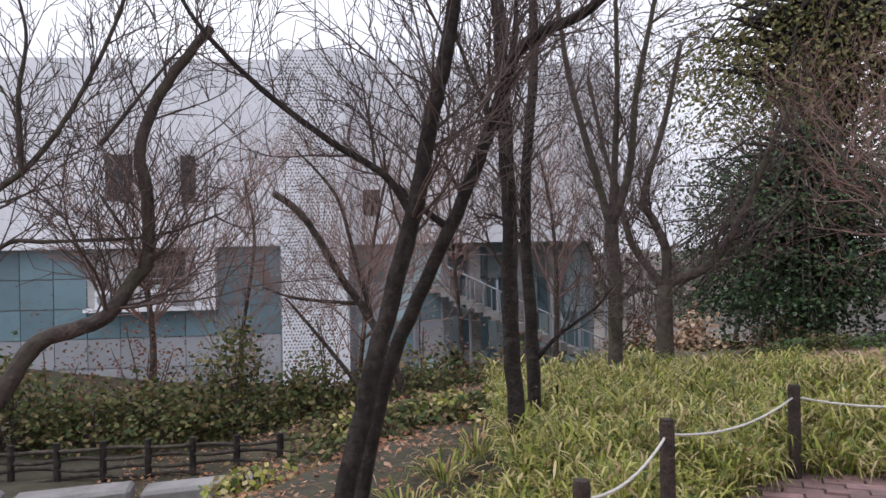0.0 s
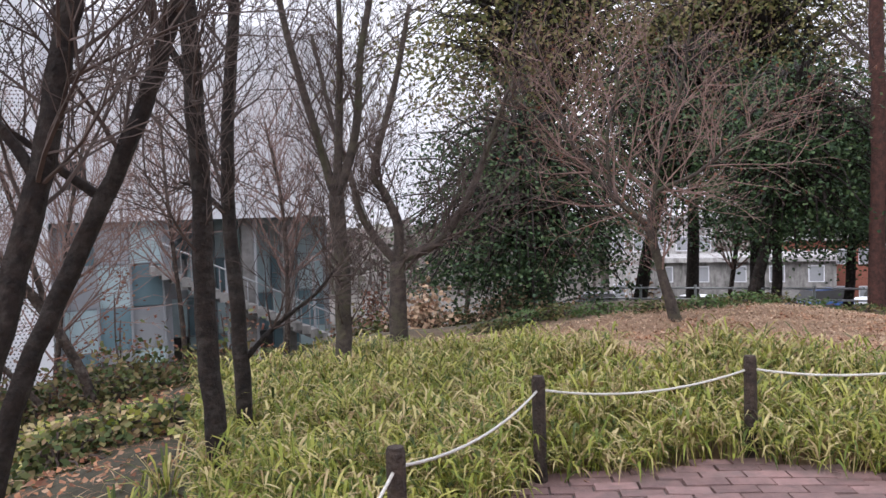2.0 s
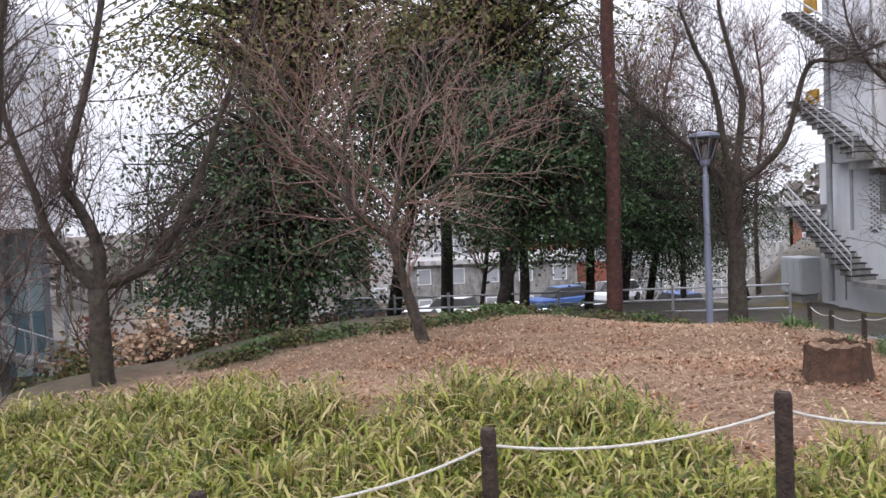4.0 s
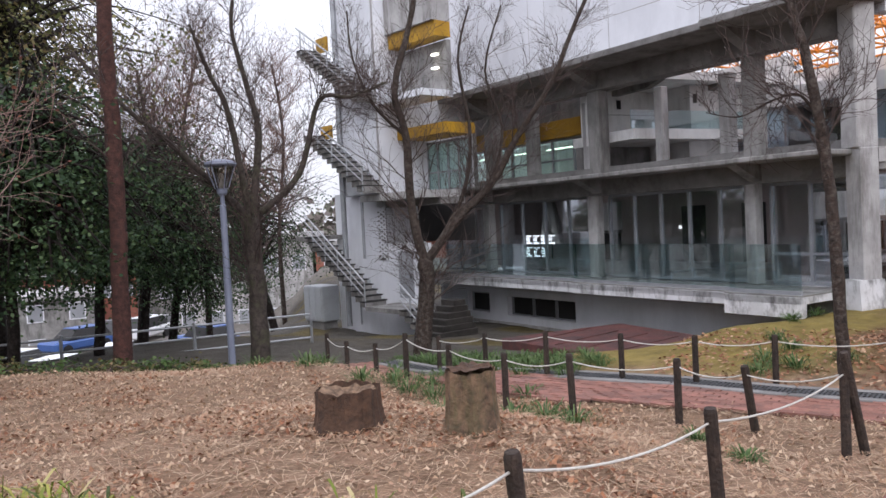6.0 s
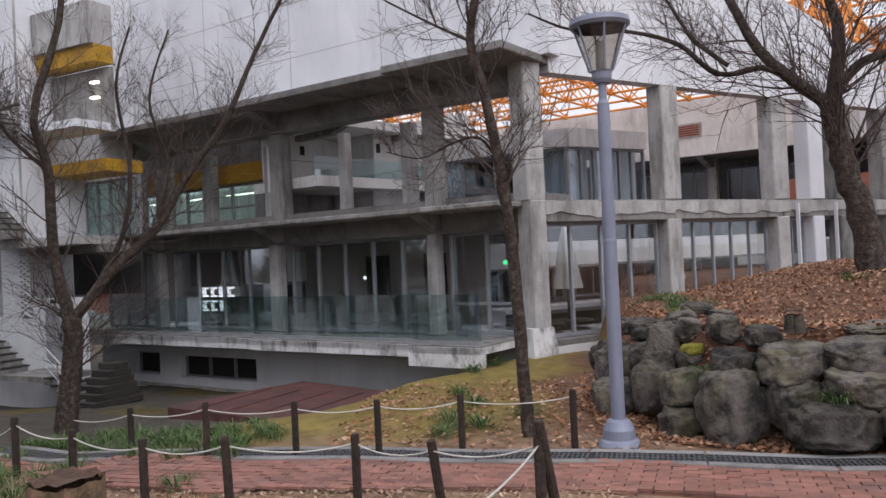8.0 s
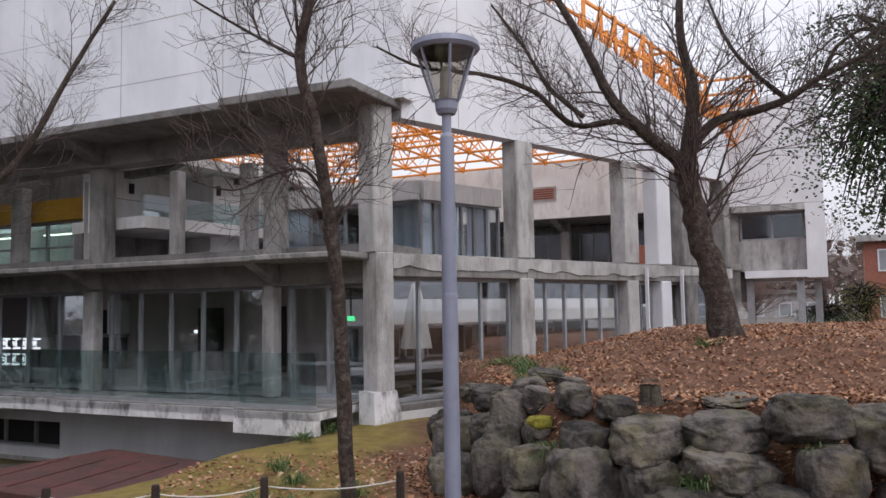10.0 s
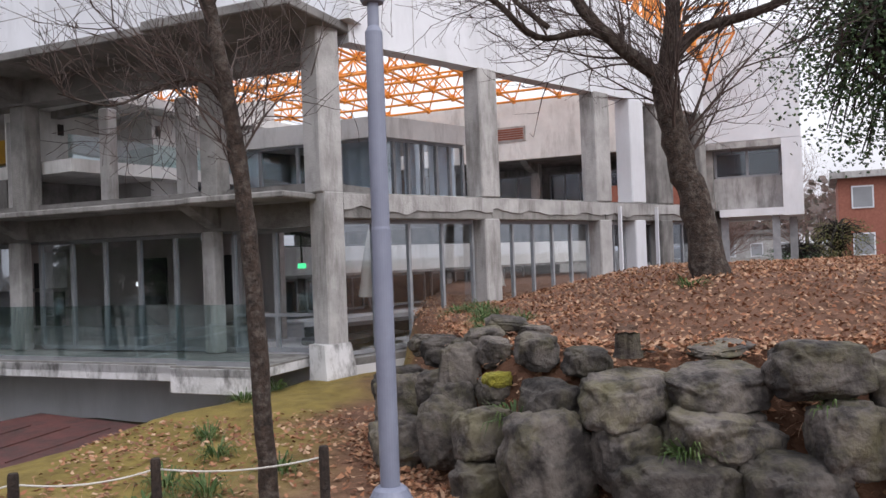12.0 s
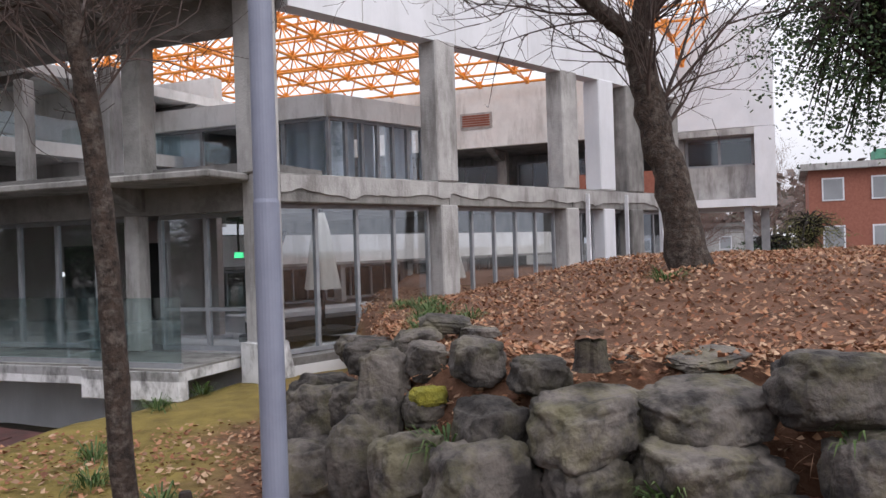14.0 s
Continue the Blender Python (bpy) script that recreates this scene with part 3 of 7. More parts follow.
# basement wall of the long side
for dims in ((0.6, 8.8, -2.8, -0.46), (11.75, 12.6, -2.8, -0.46), (13.7, 15.2, -2.8, -0.46), (8.8, 11.75, -2.8, -1.86), (8.8, 11.75, -1.12, -0.46), (12.6, 13.7, -2.8, -1.86), (12.6, 13.7, -1.05, -0.46)):
    boxed("basement_wall", FA, (dims[0], dims[1], -0.4, 0.0, dims[2], dims[3]), M_WHITE, hall, "white basement wall")
boxed("rear_wall", FA, (7.5, 20, -9.4, -9.0, 2.3, 7.0), M_PALE, hall)
for u0, u1 in ((8.8, 11.75), (12.6, 13.7)):
    # opaque near-black sheet: the unlit room behind is painted as colour
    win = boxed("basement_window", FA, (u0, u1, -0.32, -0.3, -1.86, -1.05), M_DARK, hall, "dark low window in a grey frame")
    for u in np.linspace(u0, u1, 4 if u1 - u0 > 2 else 2):
        boxed("mullion", FA, (u - 0.03, u + 0.03, -0.28, -0.2, -1.86, -1.05), M_STEELF, win)
    for z in (-1.84, -1.09):
        boxed("frame_rail", FA, (u0, u1, -0.28, -0.2, z - 0.03, z + 0.03), M_STEELF, win)
boxed("wall_sill_band", FA, (0.7, 15.2, 0.0, 0.06, -2.35, -2.2), M_CONCL, hall)

# glazing of the ground floor, long side
def glazing(F, u0, u1, w, z0, z1, count, pane_mat, parent, transom=None, name="glazing"):
    holder = boxed(name, F, (u0, u1, w - 0.05, w + 0.05, z0, z0 + 0.08), M_STEELF, parent)
    boxed("head_rail", F, (u0, u1, w - 0.05, w + 0.05, z1 - 0.08, z1), M_STEELF, holder)
    us = list(np.linspace(u0, u1, count + 1))
    for u in us:
        boxed("mullion", F, (u - 0.035, u + 0.035, w - 0.045, w + 0.045, z0 + 0.08, z1 - 0.08), M_STEELF, holder)
    if transom:
        boxed("transom", F, (u0, u1, w - 0.04, w + 0.04, transom - 0.03, transom + 0.03), M_STEELF, holder)
    for a, b in zip(us, us[1:]):
        p = boxed("pane", F, (a + 0.036, b - 0.036, w - 0.006, w + 0.006, z0 + 0.08, z1 - 0.08), pane_mat, holder)
        p.visible_shadow = False
    return holder


glazing(FA, 0.75, 2.7, -0.4, ZF, 2.18, 2, M_GLASSA, hall, 0.35)
glazing(FA, 3.2, 7.8, -0.4, ZF, 2.18, 5, M_GLASSA, hall)
glazing(FA, 8.25, 12.27, -0.4, ZF, 2.18, 4, M_GLASSA, hall)
glazing(FA, 12.75, 15.2, -0.4, ZF, 2.18, 3, M_GLASSD, hall)
# glass balustrade
for u0, u1, w in ((0.75, 2.5, 1.6), (2.5, 7.6, 1.38), (7.6, 14.2, 1.22)):
    k = max(1, round((u1 - u0) / 1.3))
    rail = boxed("glass_balustrade", FA, (u0, u1, w - 0.03, w + 0.03, -0.36, -0.28), M_STEELF, hall, "frameless green glass balustrade")
    us = np.linspace(u0, u1, k + 1)
    for a, b in zip(us, us[1:]):
        p = boxed("pane", FA, (a + 0.01, b - 0.01, w - 0.008, w + 0.008, -0.28, 0.68), M_GLASSR, rail)
        p.visible_shadow = False
# inner room of the long side
boxed("inner_wall", FA, (3.1, 18, -2.8, -2.6, ZF, 2.3), M_MAUVE, hall, "brown inner partition wall")
for u0, u1 in ((4.3, 5.0), (6.2, 7.0), (9.2, 10.1)):
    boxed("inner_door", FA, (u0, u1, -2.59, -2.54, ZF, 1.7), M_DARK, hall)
boxed("low_bench", FA, (3.2, 12, -1.5, -1.1, ZF, 0.05), M_CONCL, hall)
boxed("room_ceiling", FA, (3.1, 18, -2.6, -0.45, 2.24, 2.34), M_CONCD, hall)
# upper storey behind the long side: parapets, set-back walls, yellow soffits
# stepped terrace running back into the building
TO = Vector((23.85, 5.85, 0))
TD = Vector((4.3, -3.55, 0)).normalized()
FTR = Plan(TO, TD, Vector((TD.y, -TD.x, 0)))
boxed("terrace_floor", FTR, (-0.6, 6.6, -2.6, 0.0, 3.45, 3.72), M_PALE, hall, "pale stained terrace edge")
p = boxed("terrace_glass", FTR, (-0.6, 6.6, -0.1, -0.085, 3.72, 4.22), M_GLASSR, hall)
p.visible_shadow = False
boxed("terrace_wall", FTR, (-0.6, 6.6, -2.2, -1.9, 3.72, 5.0), M_PALE, hall, "pale terrace wall with a thin joint")
boxed("wall_joint", FTR, (-0.6, 6.6, -1.9, -1.893, 4.33, 4.345), M_CONCD, hall)
boxed("terrace_pier", FTR, (1.9, 4.0, -1.9, -0.5, 3.72, 5.0), M_PALE, hall)
boxed("terrace_pier", FTR, (4.7, 6.6, -1.9, -0.3, 3.72, 5.0), M_PALE, hall)
boxed("terrace_roof", FTR, (-0.6, 6.6, -2.6, 0.1, 5.02, 5.24), M_PALE, hall, "pale stained roof edge of the terrace")
boxed("terrace_back", FTR, (-0.6, 6.6, -2.5, -2.2, 2.3, 3.45), M_CONC, hall)
boxed("lower_pier", FTR, (1.9, 3.2, -2.2, -0.6, 2.56, 3.45), M_PALE, hall)
boxed("lower_pier", FTR, (4.4, 5.6, -2.2, -0.4, 2.56, 3.45), M_PALE, hall)
for v in (0.45, 2.0):
    boxed("vent_slot", FTR, (v, v + 0.14, -1.895 if v < 1 else -0.5, -1.87 if v < 1 else -0.485, 4.5, 4.75), M_DARK, hall)
for v in (0.3, 2.6, 4.6):
    bm = bmesh.new()
    hull(bm, [FTR.at(v + a, w, z) for z, w1 in ((4.86, -0.5), (5.02, 0.08)) for a, w in ((0, -1.9), (0.22, -1.9), (0.22, w1), (0, w1))])
    part("roof_bracket", bm, M_CONC, hall)
boxed("yellow_soffit_band", FA, (8.9, 18.5, -1.6, -1.2, 4.35, 4.95), M_YELLOW, hall, "yellow painted soffit band")
boxed("upper_wall_band", FA, (8.9, 16.5, -1.7, -1.3, 4.95, ZT), M_CONC, hall)
glazing(FA, 9.0, 16.5, -1.5, ZL, 4.35, 8, M_GLASSG, hall, 3.6)
boxed("inner_wall", FA, (8.8, 18.0, -4.6, -4.4, ZL, 4.6), M_PALE, hall)
for u in (9.8, 11.6, 13.4, 15.2, 16.6):
    boxed("ceiling_lamp", FA, (u, u + 1.1, -3.2, -3.1, 4.2, 4.24), M_BULB, hall)
# glazing of the short side
glazing(FB, 0.06, 4.3, -0.35, ZF, ZB, 4, M_GLASS, hall, name="short_glazing")
glazing(FB, 5.15, 9.75, -0.35, ZF, ZB, 5, M_GLASS, hall, name="short_glazing")
glazing(FB, 10.6, 12.4, -0.35, ZF, ZB, 2, M_GLASSD, hall, name="short_glazing")
glazing(FB, 13.0, 17.2, -0.35, ZF, ZB, 5, M_GLASSD, hall, name="short_glazing")
for u in (11.0, 13.9, 16.0):
    boxed("white_pipe", FB, (u, u + 0.1, 0.02, 0.12, ZF, 2.7), M_WHITE, hall)
# court walls behind
FC = Plan(Vector((40.4, -6.6, 0)), -AD, AN)
boxed("court_wall", FC, (-13, 9.5, -0.3, 0.0, 5.5, 8.1), M_PALE, hall, "pale stained concrete court wall")
boxed("wall_return", FC, (-13, 9.5, -4.5, -0.3, 5.5, 5.75), M_CONCD, hall)
boxed("recess_back", FC, (-13, 9.5, -4.5, -4.2, 1.6, 5.5), M_CONC, hall)
boxed("recess_floor", FC, (-13, 9.5, -4.2, 0.0, 2.9, 3.15), M_CONC, hall)
frame_box = boxed("louvre_frame", FC, (0.42, 1.82, 0.003, 0.05, 6.3, 6.95), M_CONCL, hall, "small louvred opening with a pale frame")
for k in range(5):
    boxed("slat", FC, (0.52, 1.72, 0.051, 0.075, 6.39 + 0.1 * k, 6.46 + 0.1 * k), M_BRICKB, frame_box)
for v in (-3.0, 1.3, 5.6):
    boxed("recess_column", FC, (v, v + 0.42, -2.6, -2.2, 3.15, 5.5), M_CONCL, hall)
    bm = bmesh.new()
    hull(bm, [FC.at(v + a, w, z) for z, w1 in ((5.1, -1.6), (5.5, -0.35)) for a, w in ((0.05, -2.2), (0.35, -2.2), (0.35, w1), (0.05, w1))])
    part("recess_bracket", bm, M_CONC, hall)
glazing(FC, 1.9, 5.4, -3.4, 3.15, 5.1, 5, M_GLASSD, hall, name="recess_glazing")
glazing(FC, -2.4, 1.2, -3.4, 3.15, 5.1, 4, M_GLASSD, hall, name="recess_glazing")
boxed("stacked_timber", FC, (4.3, 9.3, -0.6, -0.2, 3.15, 4.1), M_BRICKB, hall, "brown timber slats")
# black backs of court and gallery: the shade of their depth is painted in
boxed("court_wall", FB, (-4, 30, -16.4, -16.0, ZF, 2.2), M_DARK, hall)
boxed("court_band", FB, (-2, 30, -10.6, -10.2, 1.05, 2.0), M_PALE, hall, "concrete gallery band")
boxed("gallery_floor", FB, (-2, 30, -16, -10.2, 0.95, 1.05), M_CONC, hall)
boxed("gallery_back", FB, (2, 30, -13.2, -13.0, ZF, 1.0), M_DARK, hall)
for u in (4, 8, 12, 16, 20):
    boxed("gallery_column", FB, (u, u + 0.35, -10.7, -10.3, ZF, 1.0), M_CONC, hall)
    glazing(FB, u + 0.4, u + 3.9, -11.5, ZF, 0.9, 4, M_GLASSD, hall, name="gallery_glazing")
boxed("court_steps", FB, (2.2, 13, -4.2, -3.2, ZF, -0.1), M_BLACKM, hall, "dark low steps")
boxed("court_steps", FB, (2.2, 13, -5.2, -4.2, ZF, 0.02), M_COURT, hall)
# upper glass room with curtains
KO = CO + BD * 3.9 - BN * 3.6
FK1, FK2 = Plan(KO, BD, BN, (), LEVELS_B), Plan(KO, AD, AN, (), LEVELS_B)
boxed("glass_room_fascia", FK1, (0, 2.85, -4, 0.15, 4.9, 5.5), M_PALE, hall, "grey metal fascia")
boxed("glass_room_fascia", FK2, (0, 5.5, -3, 0.14, 4.905, 5.495), M_PALE, hall)
glazing(FK1, 0, 2.85, 0, ZL, 4.9, 6, M_GLASS, hall, name="upper_glazing")
glazing(FK2, 0, 5.5, 0, ZL, 4.9, 5, M_GLASS, hall, name="upper_glazing")


def curtain(F, u0, u1, w, z0, z1, parent):
    verts, faces, k = [], [], int((u1 - u0) * 16)
    for i in range(k + 1):
        u = u0 + (u1 - u0) * i / k
        ww = w + 0.06 * math.sin(i * 1.1) + 0.02 * math.sin(i * 2.7)
        verts += [F.at(u, ww, z0), F.at(u, ww, z1), F.at(u, ww - 0.01, z0), F.at(u, ww - 0.01, z1)]
    for i in range(k):
        a, b = 4 * i, 4 * i + 4
        faces += [(a, b, b + 1, a + 1), (a + 2, a + 3, b + 3, b + 2)]
    return cloud_mesh("curtain", verts, faces, M_CURTAIN, parent, smooth=True)


for u0, u1 in ((0.1, 0.9), (1.05, 1.5), (1.9, 2.75)):
    curtain(FK1, u0, u1, -0.25, ZL, 4.88, hall)
for u0, u1 in ((0.1, 1.3), (3.5, 5.3)):
    curtain(FK2, u0, u1, -0.25, ZL, 4.88, hall)
boxed("glass_room_floor", FK1, (-0.1, 2.95, -3.6, 0.2, ZL - 0.4, ZL - 0.02), M_CONC, hall)
boxed("glass_room_floor", FK2, (0.2, 5.6, -3, 0.2, ZL - 0.42, ZL - 0.03), M_CONC, hall)
# near-black sheet paints the shade at the back of the glass room
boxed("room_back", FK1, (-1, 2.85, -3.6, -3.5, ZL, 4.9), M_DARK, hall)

# orange space truss roof over the court
truss = thing("roof_truss", FC.at(0, 6, 7.95), "orange painted steel space truss roof", "truss")
NU, NW, ST = 12, 9, 2.0
web, gusset = bmesh.new(), bmesh.new()


def node(i, j, up):
    """A joint of the lower or, half a bay along, of the upper grid."""
    o = 0.5 if up else 0.0
    return FC.at(-12.5 + (i + o) * ST, 0.5 + (j + o) * ST, 9.35 if up else 7.95)


def roofed(p):
    return (p - CO).dot(AN) < -0.9 and (p - CO).dot(BN) < -0.9


def chords(name, up, r):
    for axis_ in (0, 1):
        for a in range(NU if axis_ else NW):
            line = [node(a, b, up) if axis_ else node(b, a, up) for b in range(NW if axis_ else NU)]
            line = [p for p in line if roofed(p)]
            if len(line) > 1:
                bm = bmesh.new()
                bar(bm, line[0], line[-1], r, 6)
                part(name, bm, M_ORANGE, truss)


chords("lower_chord", False, 0.05)
chords("upper_chord", True, 0.045)
for i in range(NU):
    for j in range(NW):
        if not roofed(node(i, j, False)):
            continue
        for p, q in ((0, 0), (1, 0), (0, 1), (1, 1)):
            if i - p >= 0 and j - q >= 0 and roofed(node(i - p, j - q, True)):
                bar(web, node(i, j, False), node(i - p, j - q, True), 0.032, 5)
        bar(gusset, node(i, j, False) - Vector((0, 0, 0.1)), node(i, j, False) + Vector((0, 0, 0.18)), 0.09, 6)
tagged(part("web_lattice", web, M_ORANGE, truss), kind="stuff")
tagged(part("gusset_grid", gusset, M_ORANGE, truss), kind="stuff")
# lattice girder showing above the sloping white wall
lat = bmesh.new()
for i in range(9):
    u = 9.0 + i * 1.0
    z = 9.4 - 0.12 * i
    for w in (-0.7, -1.4):
        bar(lat, FB.at(u, w, z - 0.8), FB.at(u, w, z + 1.6), 0.06, 4)
        bar(lat, FB.at(u, w, z - 0.8), FB.at(u + 1.0, w, z + 1.5), 0.05, 4)
        for k in range(4):
            bar(lat, FB.at(u, w, z - 0.6 + 0.7 * k), FB.at(u + 1.0, w, z - 0.72 + 0.7 * k), 0.05, 4)
part("side_lattice", lat, M_ORANGE, truss)

# white wing on piers beyond the short side
WO = Vector((35.37, -13.99, 0))
FWG = Plan(WO, -AD, AN, ((0, 0), (1, 1.4)), ((1.98, 2.54), (5.0, 5.45)))
wing = thing("white_wing", FWG.at(1, -2, -0.4), "white wing raised on grey piers with a glazed recess", "building")
boxed("upper_block", FWG, (-0.6, 2.65, -6.5, 0.05, 5.0, 9.6), M_WHITE, wing, bevel=0.03)
boxed("side_wall", FWG, (2.15, 2.66, -6.5, 0.06, 1.95, 5.0), M_WHITE, wing)
boxed("lower_band", FWG, (0.5, 2.15, -6.5, 0.05, 1.98, 2.28), M_WHITE, wing)
boxed("recess_wall", FWG, (0.3, 2.15, -0.75, -0.6, 2.28, 3.6), M_CONCL, wing)
boxed("recess_side", FWG, (-0.1, 0.35, -3.5, -0.3, 1.0, 5.0), M_CONC, wing)
w = glazing(FWG, 0.4, 2.1, -0.7, 3.6, 4.75, 2, M_GLASSD, wing, name="recess_window")
# near-black sheet: shade of the deep recess put into its colour
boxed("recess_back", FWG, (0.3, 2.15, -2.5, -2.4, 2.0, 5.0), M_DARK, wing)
boxed("recess_soffit", FWG, (0.2, 2.15, -2.4, 0.04, 4.75, 5.0), M_CONCL, wing)
for u, wv in ((1.95, -0.3), (2.4, -2.5), (0.6, -0.6), (2.4, -5.5)):
    boxed("pier", FWG, (u - 0.1, u + 0.1, wv - 0.1, wv + 0.1, -0.9, 1.98), M_STEELF, wing)
for wv in (-1.2, -2.4):
    boxed("slit_window", FWG, (2.66, 2.69, wv - 0.25, wv + 0.25, 7.0, 8.0), M_DARK, wing)

# ---- stair tower at the end of the long side ----
tower = thing("stair_tower", FT.at(18.5, 0.5, -2.6), "white stair tower with outside flights and a small grey door", "tower")
boxed("tower_wall", FT, (17.5, 20.4, -3.5, 1.4, 2.75, 14.5), M_WHITE, tower, bevel=0.02)
boxed("lower_wall", FT, (15.9, 20.6, 0.35, 0.9, -3.0, 0.75), M_WHITE, tower)
boxed("lower_wall", FT, (18.6, 20.6, -3.0, 0.9, 0.75, 2.75), M_WHITE, tower)
boxed("side_wall", FT, (20.4, 22.0, -3.0, 0.7, -3.0, 2.9), M_WHITE, tower)
boxed("side_wall", FT, (20.4, 21.9, -3.0, 0.5, 2.9, 6.3), M_WHITE, tower)
boxed("landing_slab", FT, (14.9, 18.7, -0.4, 1.6, 2.45, 2.72), M_CONCL, tower)
boxed("landing_beam", FT, (14.9, 18.4, -0.6, 0.6, 2.2, 2.44), M_CONCD, tower)
# dark sheet under the landing, porch shade given as colour
boxed("porch_shade_sheet", FT, (15.1, 18.6, -1.3, -1.2, 0.75, 2.45), M_DARK, tower)
door = boxed("tower_door", FT, (16.35, 17.25, 0.905, 0.96, -1.35, 0.45), M_PANELG, tower, "grey steel door", bevel=0.008)
boxed("door_handle", FT, (16.44, 16.5, 0.96, 1.0, -0.6, -0.4), M_BLACKM, door)
boxed("door_lamp", FT, (16.75, 16.9, 0.905, 1.0, 0.58, 0.7), M_BLACKM, tower)
boxed("blank_panel", FT, (17.5, 17.6, 1.401, 1.43, 2.9, 14.4), M_CONCL, tower)
# yellow soffits seen at the upper landings
boxed("yellow_soffit", FT, (14.6, 17.5, -1.0, 0.5, 4.8, 5.2), M_YELLOW, tower, "yellow painted soffit")
boxed("yellow_soffit", FT, (14.6, 17.45, 0.01, 0.75, 8.3, 8.85), M_YELLOW, tower)
boxed("recess_wall", FT, (14.6, 17.45, 0.01, 0.2, ZT + 0.2, 8.2), M_CONC, tower)
boxed("recess_wall", FT, (14.6, 17.45, 0.01, 0.9, 8.85, 10.2), M_CONCL, tower)
boxed("upper_landing", FT, (14.6, 17.7, 0.01, 1.5, ZT + 0.16, ZT + 0.4), M_WHITE, tower)
for z in (7.2, 7.7):
    boxed("ceiling_lamp", FT, (15.0, 15.3, 0.25, 0.4, z, z + 0.06), M_BULB, tower)
glazing(FT, 14.95, 17.5, -1.0, 2.75, 4.72, 4, M_GLASSG, tower, 3.5, name="landing_glazing")
# lattice brick screen
screen = boxed("lattice_screen", FT, (17.95, 18.55, 0.905, 0.93, 0.1, 2.2), M_CONCD, tower, "white pierced lattice screen")
lat = bmesh.new()
for i in range(12):
    for s in (1, -1):
        z0 = 0.1 + i * 0.175
        p, q = (17.95, 18.55) if s > 0 else (18.55, 17.95)
        hull(lat, [FT.at(p, 0.93, z0), FT.at(q, 0.93, min(2.2, z0 + 0.3)), FT.at(q, 0.97, min(2.2, z0 + 0.3)), FT.at(p, 0.97, z0), FT.at(p, 0.93, z0 + 0.06), FT.at(q, 0.93, min(2.26, z0 + 0.36)), FT.at(q, 0.97, min(2.26, z0 + 0.36)), FT.at(p, 0.97, z0 + 0.06)])
part("lattice", lat, M_WHITE, screen)


def flight(u0, z0, u1, z1, w0, w1, name):
    """An open concrete stair: stepped soffit, dark treads, two-bar metal railing."""
    f = boxed(name, FT, (min(u0, u1), min(u0, u1) + 0.02, w0, w1, z0 - 0.1, z0), M_CONC, tower, "concrete stair flight with dark treads and metal rail")
    n = max(3, round(abs(z1 - z0) / 0.2))
    for i in range(n):
        a, b = u0 + (u1 - u0) * i / n, u0 + (u1 - u0) * (i + 1) / n
        z = z0 + (z1 - z0) * (i + 1) / n
        boxed("step", FT, (min(a, b) - 0.02, max(a, b) + 0.14, w0 + 0.05, w1 - 0.05, z - 0.24, z - 0.05), M_CONC, f)
        boxed("tread", FT, (min(a, b) - 0.03, max(a, b) + 0.03, w0 - 0.02, w1 + 0.03, z - 0.05, z), M_DARK, f)
    for h in (0.35, 0.65, 0.95):
        bm = bmesh.new()
        bar(bm, FT.at(u0, w1, z0 + h), FT.at(u1, w1, z1 + h), 0.03 if h > 0.9 else 0.018, 6)
        part("handrail", bm, M_GALV, f)
    for i in range(0, n + 1, 3):
        bm = bmesh.new()
        u, z = u0 + (u1 - u0) * i / n, z0 + (z1 - z0) * i / n
        bar(bm, FT.at(u, w1, z), FT.at(u, w1, z + 0.97), 0.02, 6)
        part("baluster", bm, M_GALV, f)
    return f


flight(13.7, -2.6, 15.2, -1.55, 1.5, 2.5, "lower_flight")
boxed("mid_landing", FT, (15.1, 17.4, 0.9, 2.5, -1.72, -1.55), M_CONC, tower)
flight(17.4, -1.55, 21.6, 1.15, 1.5, 2.5, "main_flight")
boxed("turn_landing", FT, (21.5, 22.4, 0.6, 2.5, 1.0, 1.18), M_CONC, tower)
flight(17.3, 2.85, 21.4, 5.35, 1.45, 2.4, "upper_flight")
flight(17.4, 6.3, 21.6, 8.9, 1.45, 2.4, "top_flight")
boxed("yellow_panel", FT, (20.6, 21.4, 1.5, 1.6, 5.2, 5.75), M_YELLOW, tower)
boxed("yellow_panel", FT, (20.6, 21.4, 1.5, 1.6, 8.8, 9.4), M_YELLOW, tower)
for u in (20.1, 18.75):
    bm = bmesh.new()
    bar(bm, FT.at(u, 1.5, -2.6 if u > 19 else 0.2), FT.at(u, 1.5, 12 if u > 19 else 2.6), 0.09 if u > 19 else 0.05, 8)
    part("down_pipe", bm, M_STEELF, tower, "grey down pipe")
# low steps to the court door
steps = thing("court_steps", FT.at(13.6, 1.6, -2.3), "dark wet concrete steps beside the basement wall", "steps")
for i in range(6):
    boxed("step", FT, (13.3 + 0.12 * i, 14.65, 0.5, 2.3 - 0.25 * i, -2.5 + 0.2 * i, -2.3 + 0.2 * i), M_WET, steps, bevel=0.01)
# meter boxes and transformer cabinet
meter = thing("meter_box", FT.at(19.7, 1.0, -1.2), "grey wall meter boxes with conduit", "meter box")
boxed("case", FT, (19.3, 19.8, 0.905, 1.15, -1.35, -0.7), M_CABINET, meter, bevel=0.01)
boxed("case", FT, (19.95, 20.3, 0.905, 1.1, -1.3, -0.85), M_CABINET, meter, bevel=0.01)
boxed("conduit", FT, (20.05, 20.1, 0.905, 0.95, -2.6, -1.3), M_STEELF, meter)
